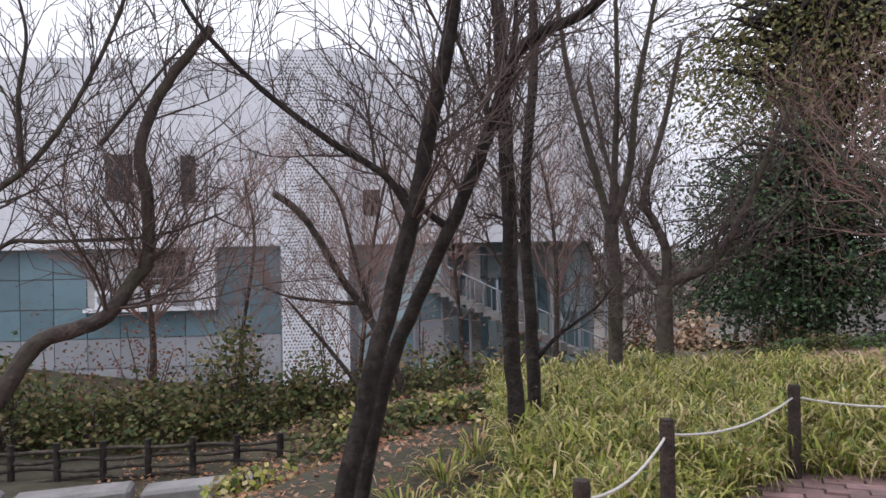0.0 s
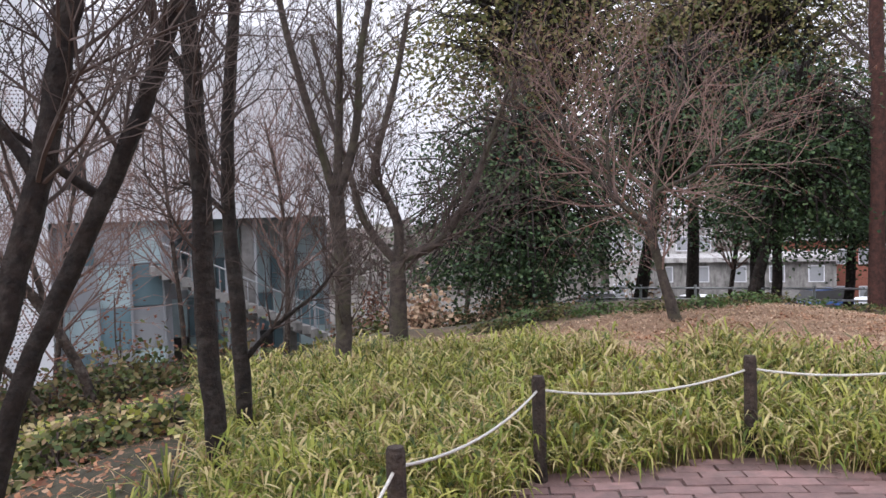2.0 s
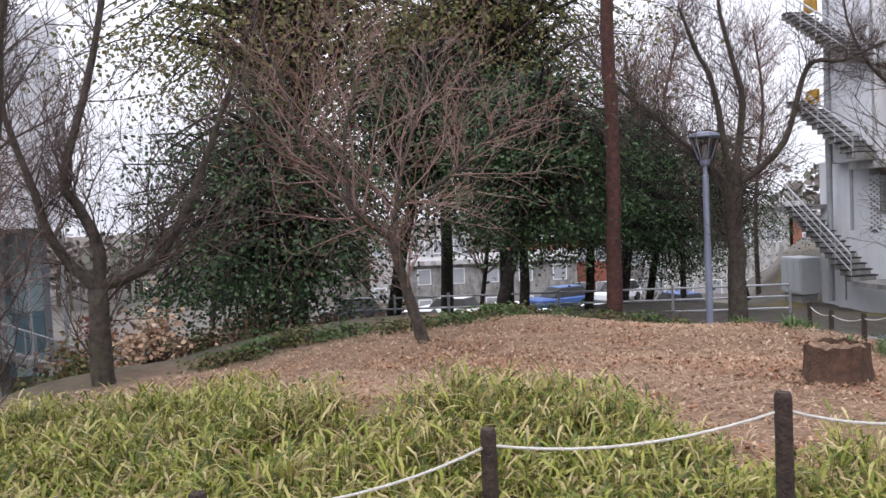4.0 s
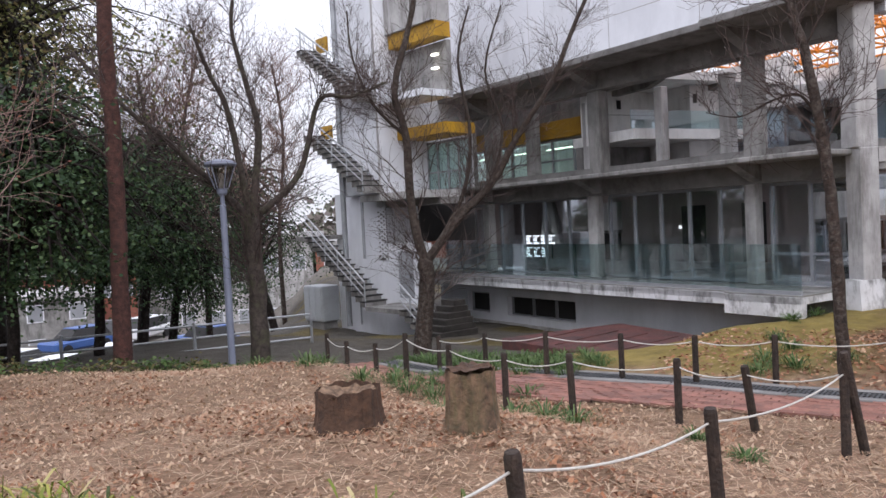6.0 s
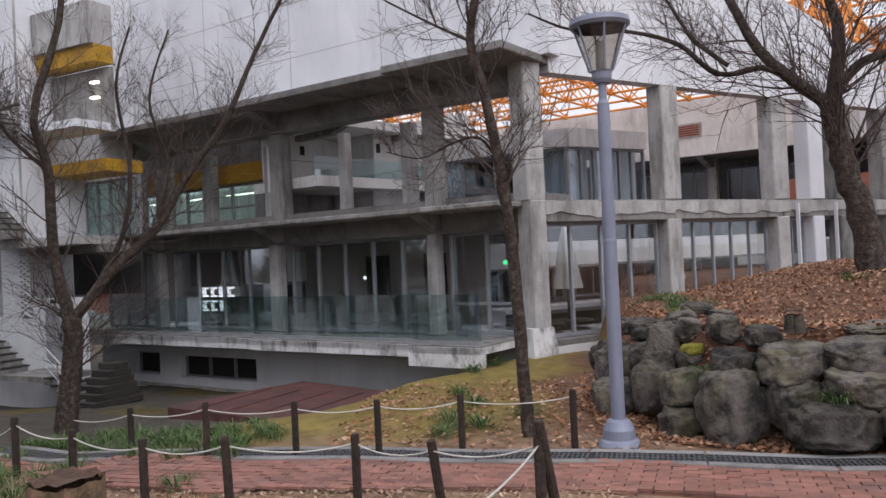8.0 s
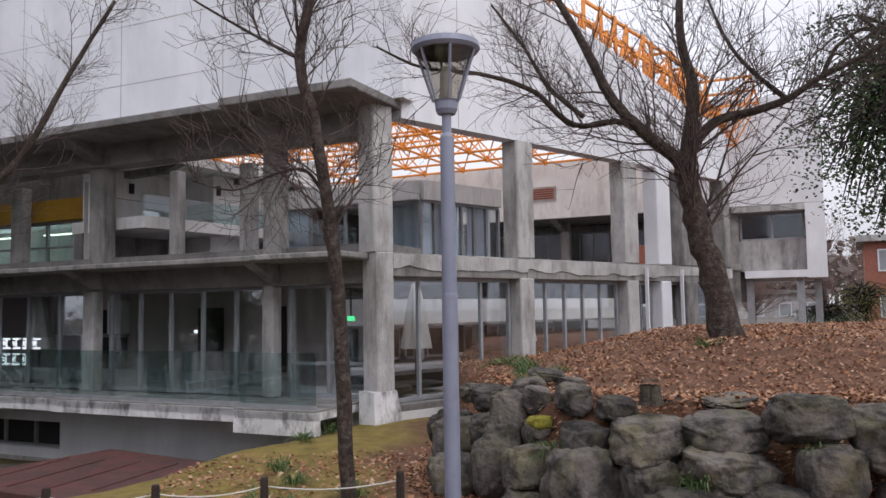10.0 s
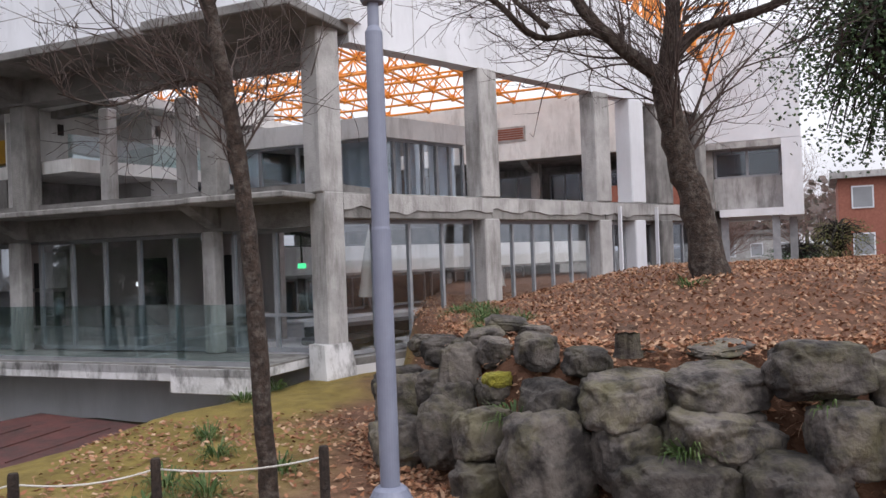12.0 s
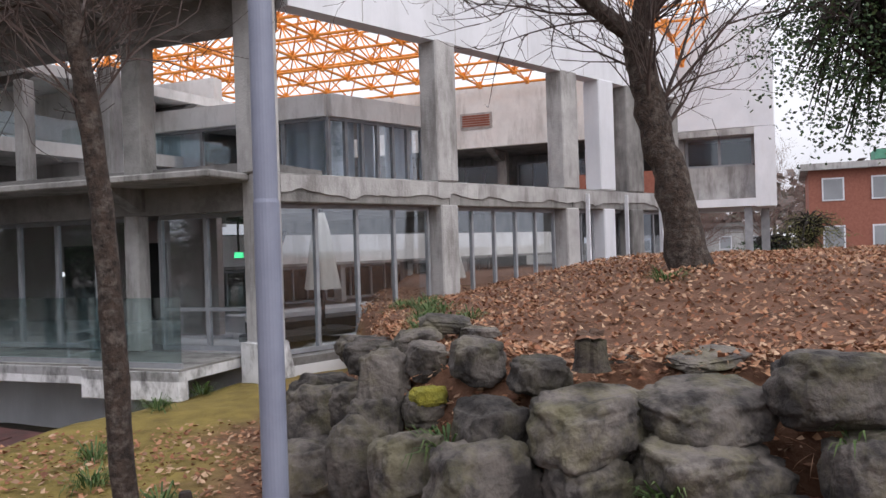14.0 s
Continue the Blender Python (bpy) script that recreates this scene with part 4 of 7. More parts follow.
cab = thing("transformer_cabinet", FT.at(22.5, 1.2, -2.7), "pale grey metal transformer cabinet on low feet", "cabinet")
boxed("body", FT, (21.9, 23.4, 0.8, 1.7, -2.55, -1.0), M_CABINET, cab, bevel=0.03)
for i in range(3):
    boxed("door_panel", FT, (21.95 + i * 0.48, 22.38 + i * 0.48, 1.7, 1.73, -2.45, -1.1), M_CABINET, cab)
boxed("foot", FT, (22.0, 23.3, 0.9, 1.6, -2.9, -2.55), M_CONCD, cab)

# red painted deck in front of the basement
deck = thing("red_deck", (18.9, 6.0, -1.3), "worn dark red painted low deck slab", "deck")
bm = bmesh.new()
slab(bm, [Vector(p) for p in ((18.98, 8.55, 0), (17.15, 5.95, 0), (17.45, 4.5, 0), (19.1, 3.7, 0), (21.5, 6.4, 0))], -1.5, -1.1)
part("deck_slab", bm, M_REDDECK, deck, bevel=0.02)
for k in range(5):
    p, q = Vector((18.5 - 0.3 * k, 7.8 - 0.7 * k, -1.09)), Vector((20.6 - 0.36 * k, 6.9 - 0.7 * k, -1.09))
    bm = bmesh.new()
    bar(bm, p, q, 0.014, 4)
    part("deck_joint", bm, M_REDDECK, deck)

# lit sign in the window and small inner signs: unread writing as plain bars
sign = thing("window_sign", FA.at(10.6, -0.6, 0.6), "white lit sign of blocky characters behind the glass", "sign")
rs = random.Random(5)
for row in range(2):
    for c in range(4):
        u, z = 11.25 - c * 0.34, 0.72 - row * 0.42
        if row == 1 and c == 3:
            continue
        boxed("stroke", FA, (u - 0.12, u + 0.12, -0.62, -0.6, z + 0.12, z + 0.17), M_SIGN, sign)
        boxed("stroke", FA, (u - 0.12, u + 0.12, -0.62, -0.6, z - 0.14, z - 0.09), M_SIGN, sign)
        boxed("stroke", FA, (u - 0.03 + 0.05 * rs.uniform(-1, 1), u + 0.03, -0.62, -0.6, z - 0.09, z + 0.12), M_SIGN, sign)
        boxed("stroke", FA, (u + 0.07, u + 0.12, -0.62, -0.6, z - 0.05, z + 0.08), M_SIGN, sign)
for u in np.linspace(6.4, 7.05, 5):
    boxed("letter_bar", FA, (u, u + 0.09, -2.59, -2.57, 0.95, 1.05), M_SIGN, sign)
for F, u, w, z in ((FA, 1.9, -1.6, 1.35), (FK2, 0.9, -1.2, 3.9)):
    ex = thing("exit_sign", F.at(u, w, z), "small green lit exit sign", "exit sign")
    boxed("sign_face", F, (u - 0.09, u + 0.09, w - 0.02, w + 0.02, z - 0.06, z + 0.06), M_EXIT, ex)
    boxed("hanger", F, (u - 0.015, u + 0.015, w - 0.015, w + 0.015, z + 0.06, z + 0.98 if F is FK2 else 2.42), M_BLACKM, ex)


# ---- folded parasols in the court ----
def parasol(place, h, label):
    p = thing("folded_parasol", place, label, "parasol", "folded parasols")
    x, y, z = place
    bm = bmesh.new()
    bar(bm, (x, y, z), (x, y, z + h + 0.12), 0.035, 8)
    part("pole", bm, M_BLACKM, p)
    bm = bmesh.new()
    n = 24
    rings = []
    for k in range(9):
        t = k / 8
        r = 0.07 + 0.26 * (1 - t) ** 0.8
        ring = []
        for i in range(n):
            a = 2 * math.pi * i / n
            rr = r * (1 + 0.22 * math.cos(a * 6 + 0.3 * k))
            ring.append(bm.verts.new((x + rr * math.cos(a), y + rr * math.sin(a), z + 0.85 + (h - 0.85) * t)))
        rings.append(ring)
    for a, b in zip(rings, rings[1:]):
        for i in range(n):
            bm.faces.new((a[i], a[(i + 1) % n], b[(i + 1) % n], b[i]))
    bm.faces.new(rings[-1])
    part("canopy", bm, M_FABRIC, p, "off-white furled canopy", smooth=True)
    bm = bmesh.new()
    lathe(bm, (x, y, z), [(0.62, 0), (0.62, 0.07), (0.5, 0.1), (0.05, 0.11)], 20)
    part("base_plate", bm, M_BLACKM, p)
    return p


parasol(FB.at(3.4, -2.8, ZF), 2.35, "off-white folded parasol on a round dark base")
parasol(FB.at(8.9, -3.2, ZF), 2.2, "off-white folded parasol on a round dark base")
parasol(FB.at(9.7, -3.9, ZF), 2.0, "off-white folded parasol on a round dark base")
parasol(FA.at(11.0, -1.4, ZF), 2.3, "off-white folded parasol behind the long glass front")
arm = thing("cantilever_parasol_arm", FB.at(1.9, -2.6, ZF), "dark cantilever parasol post with bent arm", "parasol")
for a, b in (((1.9, ZF), (1.9, 2.0)), ((1.9, 2.0), (0.7, 2.15)), ((1.9, 1.3), (2.2, 1.9))):
    bm = bmesh.new()
    bar(bm, FB.at(a[0], -2.6, a[1]), FB.at(b[0], -2.6, b[1]), 0.04, 6)
    part("post" if a[1] < 0 else "arm", bm, M_BLACKM, arm)
bm = bmesh.new()
lathe(bm, FB.at(1.9, -2.6, ZF), [(0.7, 0), (0.7, 0.1), (0.1, 0.12)], 18)
part("base_plate", bm, M_BLACKM, arm)

# ---- street lamps ----


def street_lamp(x, y, z0, label):
    """Tapered pole on a stepped foot, glass lantern under a flat cap."""
    lamp = thing("park_lamp", (x, y, z0), label, "lamp", "park lamps")
    bm = bmesh.new()
    lathe(bm, (x, y, z0 - 0.15), [(0.21, 0), (0.21, 0.23), (0.19, 0.27), (0.16, 0.29), (0.155, 0.38), (0.115, 0.46), (0.085, 0.48)], 24)
    part("foot", bm, M_LAMP, lamp, smooth=False)
    bm = bmesh.new()
    lathe(bm, (x, y, z0 + 0.32), [(0.068, 0), (0.067, 1.75), (0.063, 1.77), (0.06, 3.1), (0.04, 3.14), (0.04, 3.38)], 24)
    part("pole", bm, M_LAMP, lamp, smooth=False)
    top = z0 + 3.70
    bm = bmesh.new()
    lathe(bm, (x, y, top - 0.08), [(0.075, 0), (0.095, 0.04), (0.10, 0.1), (0.11, 0.12)], 20)
    head = part("collar", bm, M_LAMP, lamp)
    bm = bmesh.new()
    lathe(bm, (x, y, top + 0.04), [(0.115, 0), (0.255, 0.42)], 12)
    g = part("lantern_glass", bm, glass("lantern_glass", (0.72, 0.70, 0.66), 0.18), lamp, "faceted smoky glass lantern")
    g.visible_shadow = False
    bm = bmesh.new()
    lathe(bm, (x, y, top + 0.46), [(0.275, 0), (0.30, 0.03), (0.29, 0.08), (0.1, 0.13)], 24)
    part("cap", bm, M_LAMP, lamp)
    for i in range(6):
        a = math.pi / 3 * i
        bm = bmesh.new()
        bar(bm, (x + 0.12 * math.cos(a), y + 0.12 * math.sin(a), top + 0.04), (x + 0.262 * math.cos(a), y + 0.262 * math.sin(a), top + 0.46), 0.012, 5)
        part("rib", bm, M_LAMP, lamp)
    bm = bmesh.new()
    lathe(bm, (x, y, top + 0.05), [(0.045, 0), (0.055, 0.05), (0.05, 0.24), (0.02, 0.28)], 12)
    part("bulb", bm, M_CONCL, lamp)
    return lamp


street_lamp(11.48, 1.22, -0.44, "grey-blue park lamp beside the rock wall")
street_lamp(14.39, 12.31, -1.35, "grey-blue park lamp beside a bare tree")


# ---- rope posts ----
def rope_post(x, y, h, lean=(0, 0), dia=0.036, name="rope_post", base=None):
    z = ground_z(x, y) if base is None else base
    p = thing(name, (x, y, z), "weathered round wooden rope post", "post", "rope posts")
    bm = bmesh.new()
    lo, hi = Vector((x, y, z - 0.15)), Vector((x + lean[0], y + lean[1], z + h))
    bar(bm, lo, hi - (hi - lo).normalized() * 0.02, dia, 10, dia * 0.95)
    bar(bm, hi - (hi - lo).normalized() * 0.02, hi, dia * 0.95, 10, dia * 0.8)
    part("shaft", bm, M_POST, p)
    return hi - Vector((0, 0, 0.07))


def rope(points, sag=0.08):
    r = thing("rope", points[0], "sagging white rope strung between wooden posts", "rope", "ropes")
    for p, q in zip(points, points[1:]):
        k = 10
        line = [p.lerp(q, i / k) - Vector((0, 0, sag * 4 * (i / k) * (1 - i / k))) for i in range(k + 1)]
        verts, faces = [], []
        tube(verts, faces, line, [0.0065] * (k + 1), 6)
        cloud_mesh("rope_span", verts, faces, M_ROPE, r, smooth=True)


near = [(-0.25, 2.1, 0.62), (0.46, 3.05, 0.66), (0.94, 3.72, 0.72), (1.96, 4.84, 0.6), (3.14, 4.71, 0.6), (4.0, 3.91, 0.79), (5.12, 3.51, 0.76), (6.41, 2.92, 0.68)]
tops = []
for i, (x, y, h) in enumerate(near):
    lean = (0.0, 0.0) if i < 6 else ((-0.12, 0.02) if i == 6 else (-0.1, 0.03))
    tops.append(rope_post(x, y, h, lean))
tops.append(rope_post(8.62, 2.24, 0.70))
rope(tops, 0.07)
rope_post(8.80, 2.08, 0.80, (-0.22, 0.16))
row = [(9.25, 2.86, 0.6, (-0.16, 0.08)), (9.55, 3.53, 0.6, (0, 0)), (9.6, 4.5, 0.62, (-0.02, 0.02)), (9.95, 5.3, 0.62, (0, 0)), (10.6, 6.2, 0.6, (0, 0)), (11.1, 7.0, 0.6, (0, 0)), (11.6, 7.7, 0.6, (0, 0)), (12.2, 8.5, 0.6, (0, 0)), (12.8, 9.2, 0.6, (0, 0))]
rope([tops[-1]] + [rope_post(x, y, h, l) for x, y, h, l in row], 0.06)
row = [(11.45, 1.66, 0.6), (11.62, 2.76, 0.58), (11.45, 3.58, 0.58), (11.55, 4.42, 0.58), (11.8, 5.4, 0.58), (12.3, 6.4, 0.55), (13.0, 7.4, 0.55)]
rope([rope_post(x, y, h) for x, y, h in row], 0.05)

# ---- tree stumps ----


def stump(x, y, r, h, label, hollow=False, z=None):
    z = ground_z(x, y) if z is None else z
    s = thing("tree_stump", (x, y, z), label, "stump", "tree stumps")
    rr = random.Random(int(x * 100))
    bm = bmesh.new()
    n, m = 28, 7
    rings = []
    for k in range(m + 1):
        t = k / m
        ring = []
        for i in range(n):
            a = 2 * math.pi * i / n
            flare = 1 + 0.25 * (1 - t) ** 3
            q = r * flare * (1 + 0.10 * noise.noise((math.cos(a) * 1.5 + x, math.sin(a) * 1.5, t * 0.6)) + 0.07 * math.sin(a * 7 + x) + 0.04 * math.sin(a * 13))
            top = h * t * (1 + ((0.12 if hollow else 0.06) * noise.noise((math.cos(a) * 2.5 + x, math.sin(a) * 2.5, 5)) if k == m else 0))
            ring.append(bm.verts.new((x + q * math.cos(a), y + q * math.sin(a), z - 0.05 + top)))
        rings.append(ring)
    for a, b in zip(rings, rings[1:]):
        for i in range(n):
            bm.faces.new((a[i], a[(i + 1) % n], b[(i + 1) % n], b[i]))
    part("bark", bm, M_BARKG if r < 0.1 else M_STUMPT if hollow else M_STUMP, s)
    bm = bmesh.new()
    c = bm.verts.new((x, y, z + h * (0.45 if hollow else 0.93)))
    ring = [bm.verts.new((x + r * 0.96 * math.cos(2 * math.pi * i / n), y + r * 0.96 * math.sin(2 * math.pi * i / n), z + h * (0.8 if hollow else 0.94) + rr.uniform(-0.02, 0.02))) for i in range(n)]
    for i in range(n):
        bm.faces.new((c, ring[i], ring[(i + 1) % n]))
    part("cut_top", bm, M_STUMPD if hollow else M_STUMPT, s, "straw-covered rotten top" if hollow else "weathered sawn top")


stump(7.7, 4.78, 0.18, 0.5, "tall split mossy tree stump in dry straw")
stump(7.6, 5.78, 0.24, 0.36, "low rotten hollow tree stump", True)
stump(11.46, -0.52, 0.085, 0.17, "small mossy sawn stump on the leaf-strewn mound", z=0.71)

# ---- rock retaining wall ----


def boulder(x, y, z, sx, sy, sz, turn, seed, material=None, label="weathered grey boulder with moss stains"):
    b = bmesh.new()
    bmesh.ops.create_icosphere(b, subdivisions=5, radius=1)
    for v in b.verts:
        d = v.co.normalized()
        s = Vector((math.copysign(abs(d.x) ** 0.62, d.x), math.copysign(abs(d.y) ** 0.62, d.y), math.copysign(abs(d.z) ** 0.62, d.z)))
        s *= 1 + 0.2 * noise.noise(d * 1.4 + Vector((seed * 3.1, 0, 0))) + 0.12 * noise.noise(d * 3.2 + Vector((0, seed * 1.7, 0))) + 0.05 * noise.noise(d * 8 + Vector((0, 0, seed))) + 0.018 * noise.noise(d * 22 + Vector((seed, 0, 0)))
        v.co = Vector((s.x * sx, s.y * sy, s.z * sz)) * 0.86
    bmesh.ops.transform(b, matrix=pose(x, y, z, 6 * math.sin(seed), 8 * math.cos(seed * 2), turn), verts=b.verts)
    ob = finish("boulder", b, material or M_ROCK, smooth=True)
    return tagged(ob, label, "rock", "rock wall boulders")


ROCKS = [
    (12.10, -0.03, 0.66, 0.17, 0.14), (11.80, -0.33, 0.59, 0.18, 0.12), (11.90, -0.87, 0.60, 0.14, 0.08), (11.40, -0.48, 0.36, 0.36, 0.20),
    (11.20, -1.05, 0.45, 0.37, 0.15), (10.80, -1.56, 0.59, 0.31, 0.19), (11.70, 0.00, 0.23, 0.23, 0.26), (12.50, 0.21, 0.62, 0.15, 0.13),
    (12.60, 0.49, 0.47, 0.17, 0.24), (12.34, 0.25, 0.33, 0.15, 0.12), (12.80, 0.66, 0.26, 0.18, 0.19), (12.40, 0.69, 0.01, 0.20, 0.27),
    (12.00, 0.43, 0.06, 0.24, 0.22), (13.00, -0.04, 0.81, 0.19, 0.06), (12.80, -0.24, 0.75, 0.14, 0.05), (13.00, 0.38, 0.62, 0.12, 0.08)]
LOWER_ROCKS = [
    (12.90, 0.19, 0.70, 0.18, 0.10), (11.50, 0.10, -0.08, 0.33, 0.38), (10.95, -0.59, -0.16, 0.40, 0.22), (10.62, -1.26, -0.13, 0.33, 0.21),
    (11.02, -0.97, 0.16, 0.38, 0.18), (10.55, -1.58, 0.18, 0.24, 0.26), (11.25, -0.40, 0.02, 0.24, 0.24), (11.60, -1.29, 0.66, 0.24, 0.04),
    (12.50, 0.56, 0.12, 0.20, 0.31), (11.90, 0.46, -0.30, 0.26, 0.20), (10.45, -2.15, 0.45, 0.36, 0.26), (10.25, -2.25, 0.00, 0.36, 0.26),
    (10.10, -3.05, 0.30, 0.42, 0.32), (9.90, -3.95, 0.15, 0.45, 0.34), (13.35, 0.85, 0.12, 0.28, 0.24), (13.95, 0.80, 0.14, 0.30, 0.22),
    (13.60, 0.40, 0.52, 0.26, 0.14), (14.40, 0.35, 0.50, 0.30, 0.12), (13.00, 0.98, -0.18, 0.26, 0.22)]
for i, (x, y, z, a, c) in enumerate(ROCKS + LOWER_ROCKS):
    boulder(x, y, z, a * 0.92, a * 1.12, c * 1.14, 12 * math.sin(i * 2.3), i + 1)
boulder(12.27, 0.25, 0.43, 0.10, 0.13, 0.075, 10, 50, M_MOSS, "small boulder thickly covered with yellow moss")

# ---- north building ----
NO = Vector((-16.5, 26.6, 0))
ND = Vector((22.5, 3.2, 0)).normalized()
FN = Plan(NO, ND, Vector((ND.y, -ND.x, 0)))
north = thing("glass_building", FN.at(11, -3, -4), "white building with blue-grey glass lower front and perforated stair shaft", "building")
boxed("upper_wall", FN, (0, 22.3, -8, 0.0, 1.68, 8.2), M_WHITE, north, "white upper wall with faint joints")
boxed("lower_core", FN, (0, 16.2, -8, -0.5, -5, 1.68), M_PANELG, north)
boxed("lower_core", FN, (16.2, 22.3, -8, -2.6, -5, 1.68), M_PANELG, north)
for u, z0, z1, w in ((6.9, 3.2, 4.85, 0.5), (13.15, 2.7, 3.6, 0.6), (4.4, 3.3, 4.9, 0.9)):
    boxed("slot_window", FN, (u, u + w, 0.003, 0.05, z0, z1), M_DARK, north)
# pierced shaft
SC = bmesh.new()
box(SC, FN, 10.3, 12.6, -1.5, 0.5, -4.5, 8.45)
shaft = part("pierced_shaft", SC, M_WHITE, north, "white shaft pierced with small round holes")
# flat discs on the face; the shade inside each hole is their colour
holes = bmesh.new()
for i in range(16):
    for j in range(106):
        u, z = 10.38 + i * 0.115 + (0.058 if j % 2 else 0), -3.8 + j * 0.114
        p = FN.at(u, 0.503, z)
        k = [holes.verts.new(p + ND * 0.026 * math.cos(a) + Vector((0, 0, 0.03 * math.sin(a)))) for a in (0, 1.05, 2.1, 3.14, 4.19, 5.24)]
        holes.faces.new(k)
tagged(part("hole_pattern", holes, M_DARK, shaft), kind="stuff")
# panels of the lower left front
for r in range(5):
    z0 = -3.5 + r * 1.04
    for c in range(9):
        u0 = 0.3 + c * 1.1
        if r >= 3 and 3.2 < u0 < 7.4:
            continue
        boxed("panel", FN, (u0, u0 + 1.07, -0.5, -0.42, z0, z0 + 1.0), M_GLASSB if r > 1 else M_PANELG, north)
boxed("balcony_recess", FN, (3.6, 7.6, -0.49, -0.46, -0.38, 1.6), M_CONCL, north)
boxed("recess_dark", FN, (5.6, 6.9, -0.45, -0.43, 0.4, 1.55), M_DARK, north)
boxed("balcony_edge", FN, (3.6, 8.0, -0.4, 0.1, -0.5, -0.38), M_WHITE, north)
boxed("balcony_pier", FN, (7.3, 8.0, -0.4, 0.05, -0.38, 1.66), M_WHITE, north)
for z in (0.0, 0.35, 0.6):
    boxed("balcony_rail", FN, (3.7, 7.3, 0.0, 0.04, z, z + 0.04), M_GALV, north)
for u in (5.7, 3.95):
    ac = thing("air_conditioner", FN.at(u + 0.4, -0.2, -0.38), "white outdoor air-conditioner unit on the balcony", "air conditioner", "air conditioners")
    boxed("case", FN, (u, u + 0.8, -0.38, -0.05, -0.38, 0.22), M_WHITE, ac, bevel=0.02)
    bm = bmesh.new()
    bar(bm, FN.at(u + 0.3, -0.06, -0.08), FN.at(u + 0.3, -0.03, -0.08), 0.22, 18)
    part("fan_grille", bm, M_PANELG, ac)
# right glazed front with inner stair
for c in range(9):
    u0 = 12.9 + c * 1.02
    for r in range(4):
        z0 = -3.9 + r * 1.4
        if r == 3 and c > 4:
            m = M_PANELL
        else:
            m = (M_GLASSB, M_PANELL, M_PANELG)[(c * 2 + r) % 3] if c < 4 else (M_PANELL, M_GLASSB)[(c + r) % 2]
        if c > 1 and r == 0 and c % 3 == 0:
            m = M_DARK
        boxed("pane", FN, (u0, u0 + 0.97, -0.45 if c < 3 else -2.5, -0.4 if c < 3 else -2.45, z0, z0 + 1.36), m, north)
for c in range(10):
    boxed("mullion", FN, (12.85 + c * 1.02, 12.93 + c * 1.02, -0.4, -0.3, -4, 1.68 if c % 3 == 0 else 0.3), M_PANELG, north)
for c in (17.0, 18.6, 20.0):
    boxed("round_pier", FN, (c, c + 0.4, -0.9, -0.5, -4, 1.68), M_CONCD, north)
st = boxed("outer_stair", FN, (16.3, 16.6, -0.3, 0.5, -0.6, -0.4), M_CONCL, north, "pale stair descending along the glass")
for i in range(22):
    u, z = 15.5 + i * 0.3, 0.2 - i * 0.145
    boxed("step", FN, (u, u + 0.32, -0.3, 0.6, z - 0.28, z), M_CONC, st)
    boxed("baluster", FN, (u, u + 0.03, 0.55, 0.58, z, z + 0.9), M_GALV, st)
bm = bmesh.new()
bar(bm, FN.at(15.5, 0.56, 1.1), FN.at(22.1, 0.56, -2.1), 0.03, 6)
part("handrail", bm, M_GALV, st)
bm = bmesh.new()
bar(bm, FN.at(11.6, 0, 8.45), FN.at(11.6, 0, 11), 0.03, 5)
part("mast", bm, M_STEELF, north)


# ---- trees ----
def smooth_path(pts, steps, wobble, rr):
    """A Catmull-Rom path through the points, with a little irregularity."""
    out = []
    for i in range(len(pts) - 1):
        p0, p1, p2, p3 = pts[max(i - 1, 0)], pts[i], pts[i + 1], pts[min(i + 2, len(pts) - 1)]
        for k in range(steps):
            t = k / steps
            q = 0.5 * ((2 * p1) + (p2 - p0) * t + (2 * p0 - 5 * p1 + 4 * p2 - p3) * t * t + (3 * p1 - p0 - 3 * p2 + p3) * t ** 3)
            out.append(q + Vector((rr.uniform(-1, 1), rr.uniform(-1, 1), rr.uniform(-1, 1))) * wobble)
    return out + [pts[-1]]


def grow(verts, faces, p, d, length, r, level, rr, tips):
    """One twig with its side twigs."""
    n = 5 if level == 0 else 4 if level == 1 else 3
    path, q, dd = [p], p, d.copy()
    for i in range(n):
        dd = (dd + Vector((rr.uniform(-1, 1), rr.uniform(-1, 1), rr.uniform(-0.6, 1.0))) * 0.2).normalized()
        q = q + dd * (length / n)
        path.append(q)
    tube(verts, faces, path, [max(0.0022, r * (1 - 0.8 * i / n)) for i in range(n + 1)], 4 if level == 0 else 3)
    tips.append(q)
    if level < 2:
        for i in range(1, n + 1):
            for k in range(1 + (rr.random() < 0.15) if level == 0 else (rr.random() < 0.8)):
                side = dd.cross(Vector((rr.uniform(-1, 1), rr.uniform(-1, 1), rr.uniform(-1, 1))))
                if side.length < 1e-3:
                    continue
                nd = (dd * 0.75 + side.normalized() * rr.uniform(0.5, 0.9) + Vector((0, 0, 0.12))).normalized()
                grow(verts, faces, path[i], nd, length * rr.uniform(0.4, 0.7), r * 0.55, level + 1, rr, tips)


